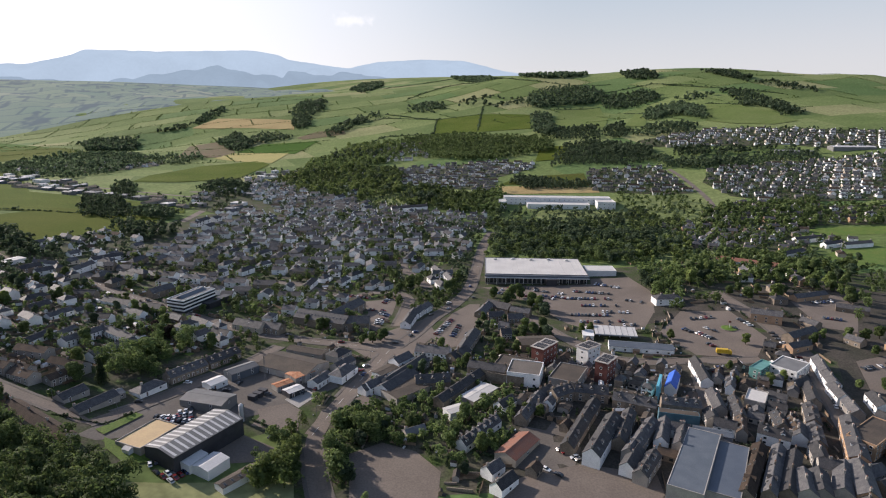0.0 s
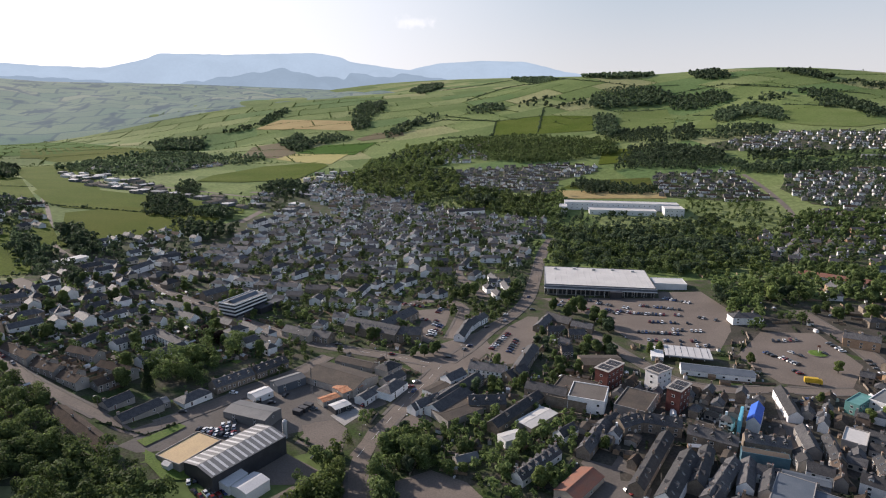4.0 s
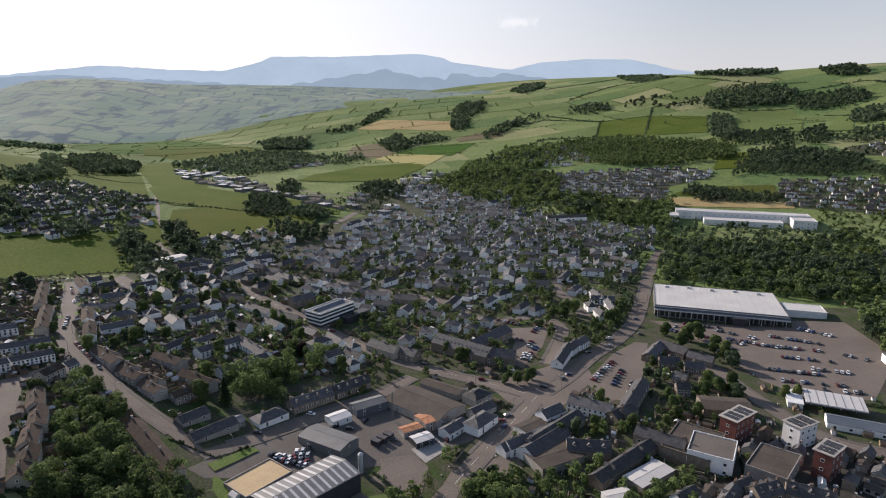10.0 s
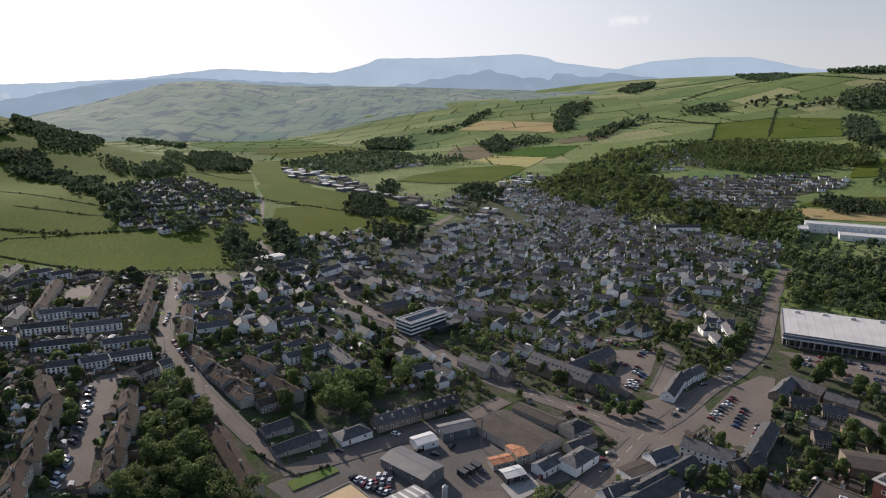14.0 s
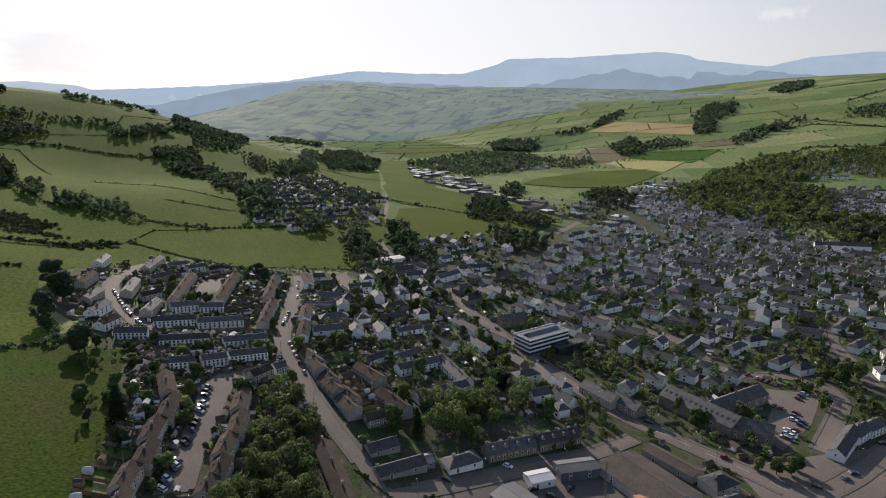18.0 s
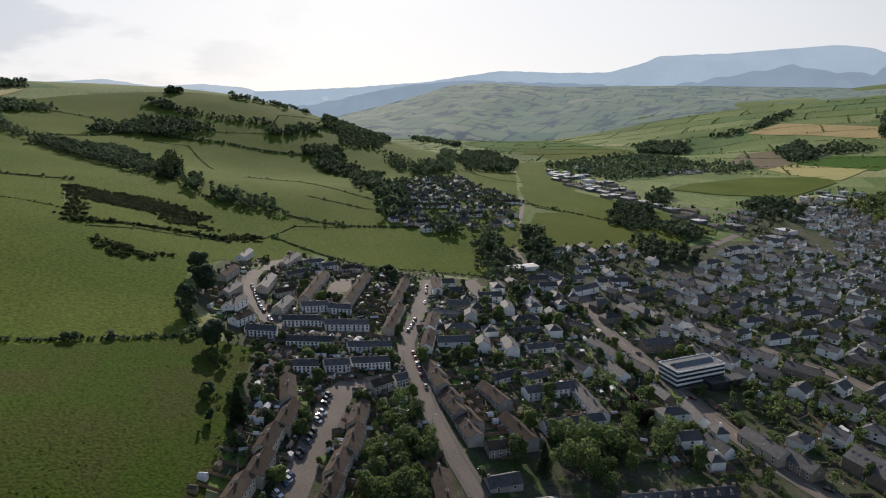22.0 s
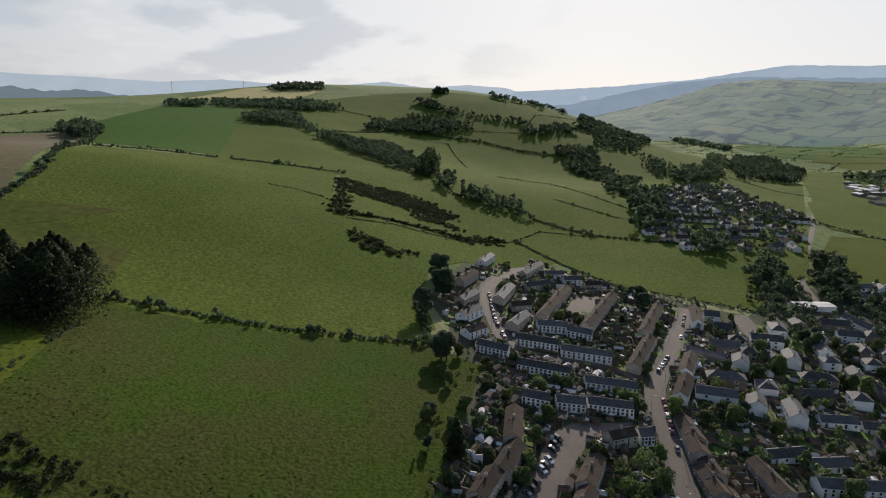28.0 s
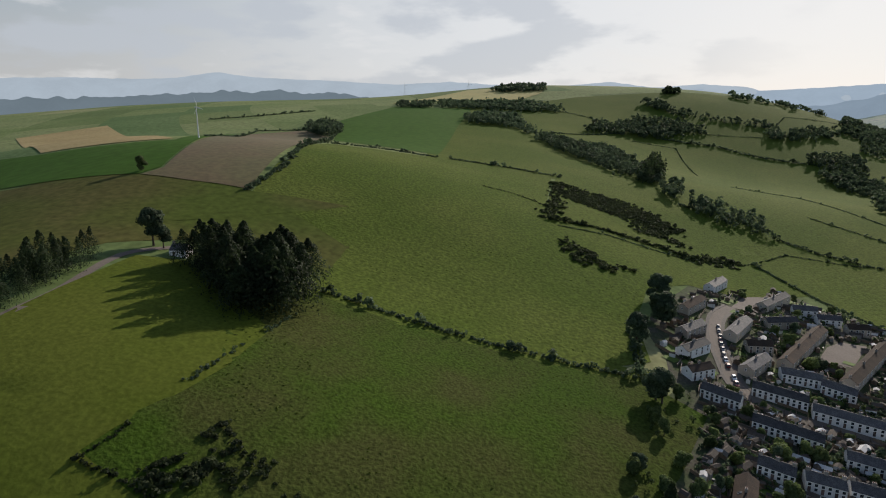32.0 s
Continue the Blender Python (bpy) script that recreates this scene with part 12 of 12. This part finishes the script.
scatter([(160.0, 534.5), (395.0, 652.1), (282.6, 458.3), (180.9, 472.9)], 50, 7.2, 14.4, seed=77)
grove([(-404.0, 368.9), (-340.8, 490.4), (-150.9, 378.8), (-157.5, 348.9), (-222.5, 289.3), (-299.1, 285.2)], 220, 3, 8.4, seed=93, per=80)
grove([(-327.4, 190.4), (-351.3, 208.3), (-468.1, 243.7), (-506.0, 310.7), (-426.8, 371.3), (-415.0, 398.2), (-222.6, 252.5), (-238.7, 159.7)], 260, 1.8, 4.8, seed=99, per=60)
grove([(-95.6, 295.0), (7.2, 440.3), (44.7, 397.2), (37.2, 292.3), (19.0, 226.3), (-62.5, 216.1)], 110, 3, 8.4, seed=100, per=80)
car_row((-282.9, 231.4), (-273.8, 223.7), 3, turn=60, skip=0.05)
car_row((-270.6, 222.1), (-262.9, 215.1), 3, turn=60, skip=0.05)
car_row((-260.2, 212.8), (-250.9, 204.5), 3, turn=60, skip=0.05)
car_row((-248.8, 202.8), (-241.5, 195.7), 3, turn=60, skip=0.05)
car_row((-237.3, 192.5), (-231.6, 187.1), 3, turn=60, skip=0.05)
car_row((-229.4, 184.9), (-223.5, 179.0), 4, turn=60, skip=0.05)
hedge([(-285.5, 227.9), (-251.4, 200.2), (-225.7, 178.4)], h=1.7, w=1.1, seed=883, gap=0.02, tall=0.02, per=40, label='dark clipped hedge along the parking lane')
car_row((29.0, 486.6), (57.4, 477.5), 12, turn=80, skip=0.25, near=False)
car_row((74.4, 497.7), (104.6, 490.0), 14, turn=80, skip=0.25, near=False)
car_row((108.4, 476.9), (125.4, 468.2), 9, turn=80, skip=0.25, near=False)
car_row((62.6, 440.2), (93.8, 439.9), 14, turn=80, skip=0.25, near=False)
car_row((69.6, 425.0), (102.9, 427.7), 14, turn=80, skip=0.25, near=False)
car_row((89.2, 418.7), (109.6, 420.3), 8, turn=80, skip=0.25, near=False)
car_row((95.9, 517.2), (115.0, 505.9), 8, turn=80, skip=0.25, near=False)
car_row((14.2, 500.5), (29.5, 494.9), 6, turn=80, skip=0.25, near=False)
car_row((39.5, 501.1), (66.2, 490.3), 11, turn=80, skip=0.25, near=False)
car_row((47.5, 485.8), (78.3, 477.4), 12, turn=80, skip=0.25, near=False)
car_row((64.7, 479.3), (101.9, 477.5), 14, turn=80, skip=0.25, near=False)
car_row((75.8, 462.1), (104.8, 461.4), 10, turn=80, skip=0.25, near=False)
car_row((34.0, 505.7), (45.7, 506.2), 4, turn=80, skip=0.25, near=False)
car_row((89.2, 447.3), (113.4, 446.1), 8, turn=80, skip=0.25, near=False)
car_row((-90.8, 434.9), (-81.5, 434.4), 5, turn=80, skip=0.1, near=False)
car_row((-72.6, 399.0), (-70.3, 434.3), 9, turn=80, skip=0.1, near=False)
car_row((-78.5, 446.7), (-77.0, 465.2), 4, turn=80, skip=0.1, near=False)
car_row((-108.7, 469.3), (-92.0, 465.2), 6, turn=80, skip=0.1, near=False)
car_row((7.5, 494.1), (16.4, 489.2), 5, turn=80, skip=0.1, near=False)
car_row((18.8, 509.8), (27.6, 504.3), 5, turn=80, skip=0.1, near=False)
car_row((-20.6, 380.0), (-16.5, 407.2), 6, turn=80, skip=0.1, near=False)
car(-56.2, 365.4, 0, False, "cars")
car(-11.6, 508.0, 60, False, "cars")
car(-38.7, 427.6, 40, False, "cars")
car(-45.9, 387.5, 40, False, "cars")
car(-67.9, 327.4, 35, False, "cars")
car(-70.2, 321.3, 35, False, "cars")
car(-27.5, 460.3, 40, False, "cars")
car(-8.0, 476.2, 20, False, "cars")
car_row((-32.1, 383.0), (-22.4, 419.1), 9, turn=80, skip=0.1)
car_row((-9.8, 396.9), (-11.7, 366.8), 6, turn=80, skip=0.1)
car_row((-75.8, 435.9), (-75.1, 399.2), 8, turn=80, skip=0.1)
car_row((-428.8, 251.2), (-390.7, 241.9), 8, turn=0, skip=0.1)
car_row((-390.7, 241.9), (-362.8, 238.5), 6, turn=0, skip=0.1)
car_row((-407.2, 376.4), (-365.9, 344.3), 7, turn=0, skip=0.3)
car_row((-347.8, 324.6), (-326.1, 301.3), 6, turn=0, skip=0.3)
car_row((-308.4, 294.2), (-265.0, 273.9), 9, turn=0, skip=0.3)
car_row((-157.8, 257.6), (-139.8, 259.6), 9, turn=80, skip=0.05)
car_row((-151.4, 256.6), (-136.5, 258.5), 8, turn=80, skip=0.05)
car(-202.3, 396.9, 5, False, "cars")
car(-162.7, 382.4, 5, False, "cars")
car(-128.5, 372.0, 10, False, "cars")
car(-91.0, 363.4, 13, False, "cars")
car(-250.7, 419.1, -5, False, "cars")
car(-67.0, 316.4, 75, False, "cars")
car(-48.1, 380.3, 60, False, "cars")
car(-26.8, 445.8, 60, False, "cars")
street_lamps()
tank(-116.9, 263.5)
mast(-120.3, 305.4)
car(-136.1, 290.6, 20, True)
car(-132.5, 299.8, 80, True)
car(-113.3, 289.8, 10, True)
car(-143.3, 289.1, 60, True)
car(-159.2, 294.6, 10, True)
car(-132.3, 317.3, 30, True)
car(-94.9, 293.4, 70, True)
car(-89.3, 298.3, 70, True)
car(-171.9, 268.8, 25, True)
car_row((34.6, 245.5), (43.3, 236.4), 5, turn=70, skip=0.1)
car_row((3.1, 232.4), (6.5, 227.3), 3, turn=70, skip=0.1)
tussocks([(-330.3, 29.8), (-360.9, 54.5), (-352.8, 109.3), (-348.9, 178.7), (-350.6, 195.3), (-335.4, 214.5), (-293.6, 190.9), (-263.0, 169.1), (-245.5, 160.3), (-231.6, 113.8), (-227.6, 66.4)], 1500, 3, 0.22)
tussocks([(-362.8, 80.7), (-364.0, 154.2), (-362.9, 196.7), (-405.2, 201.6), (-466.8, 222.5), (-473.0, 178.6), (-477.9, 102.3), (-422.5, 60.9)], 900, 5, 0.2)
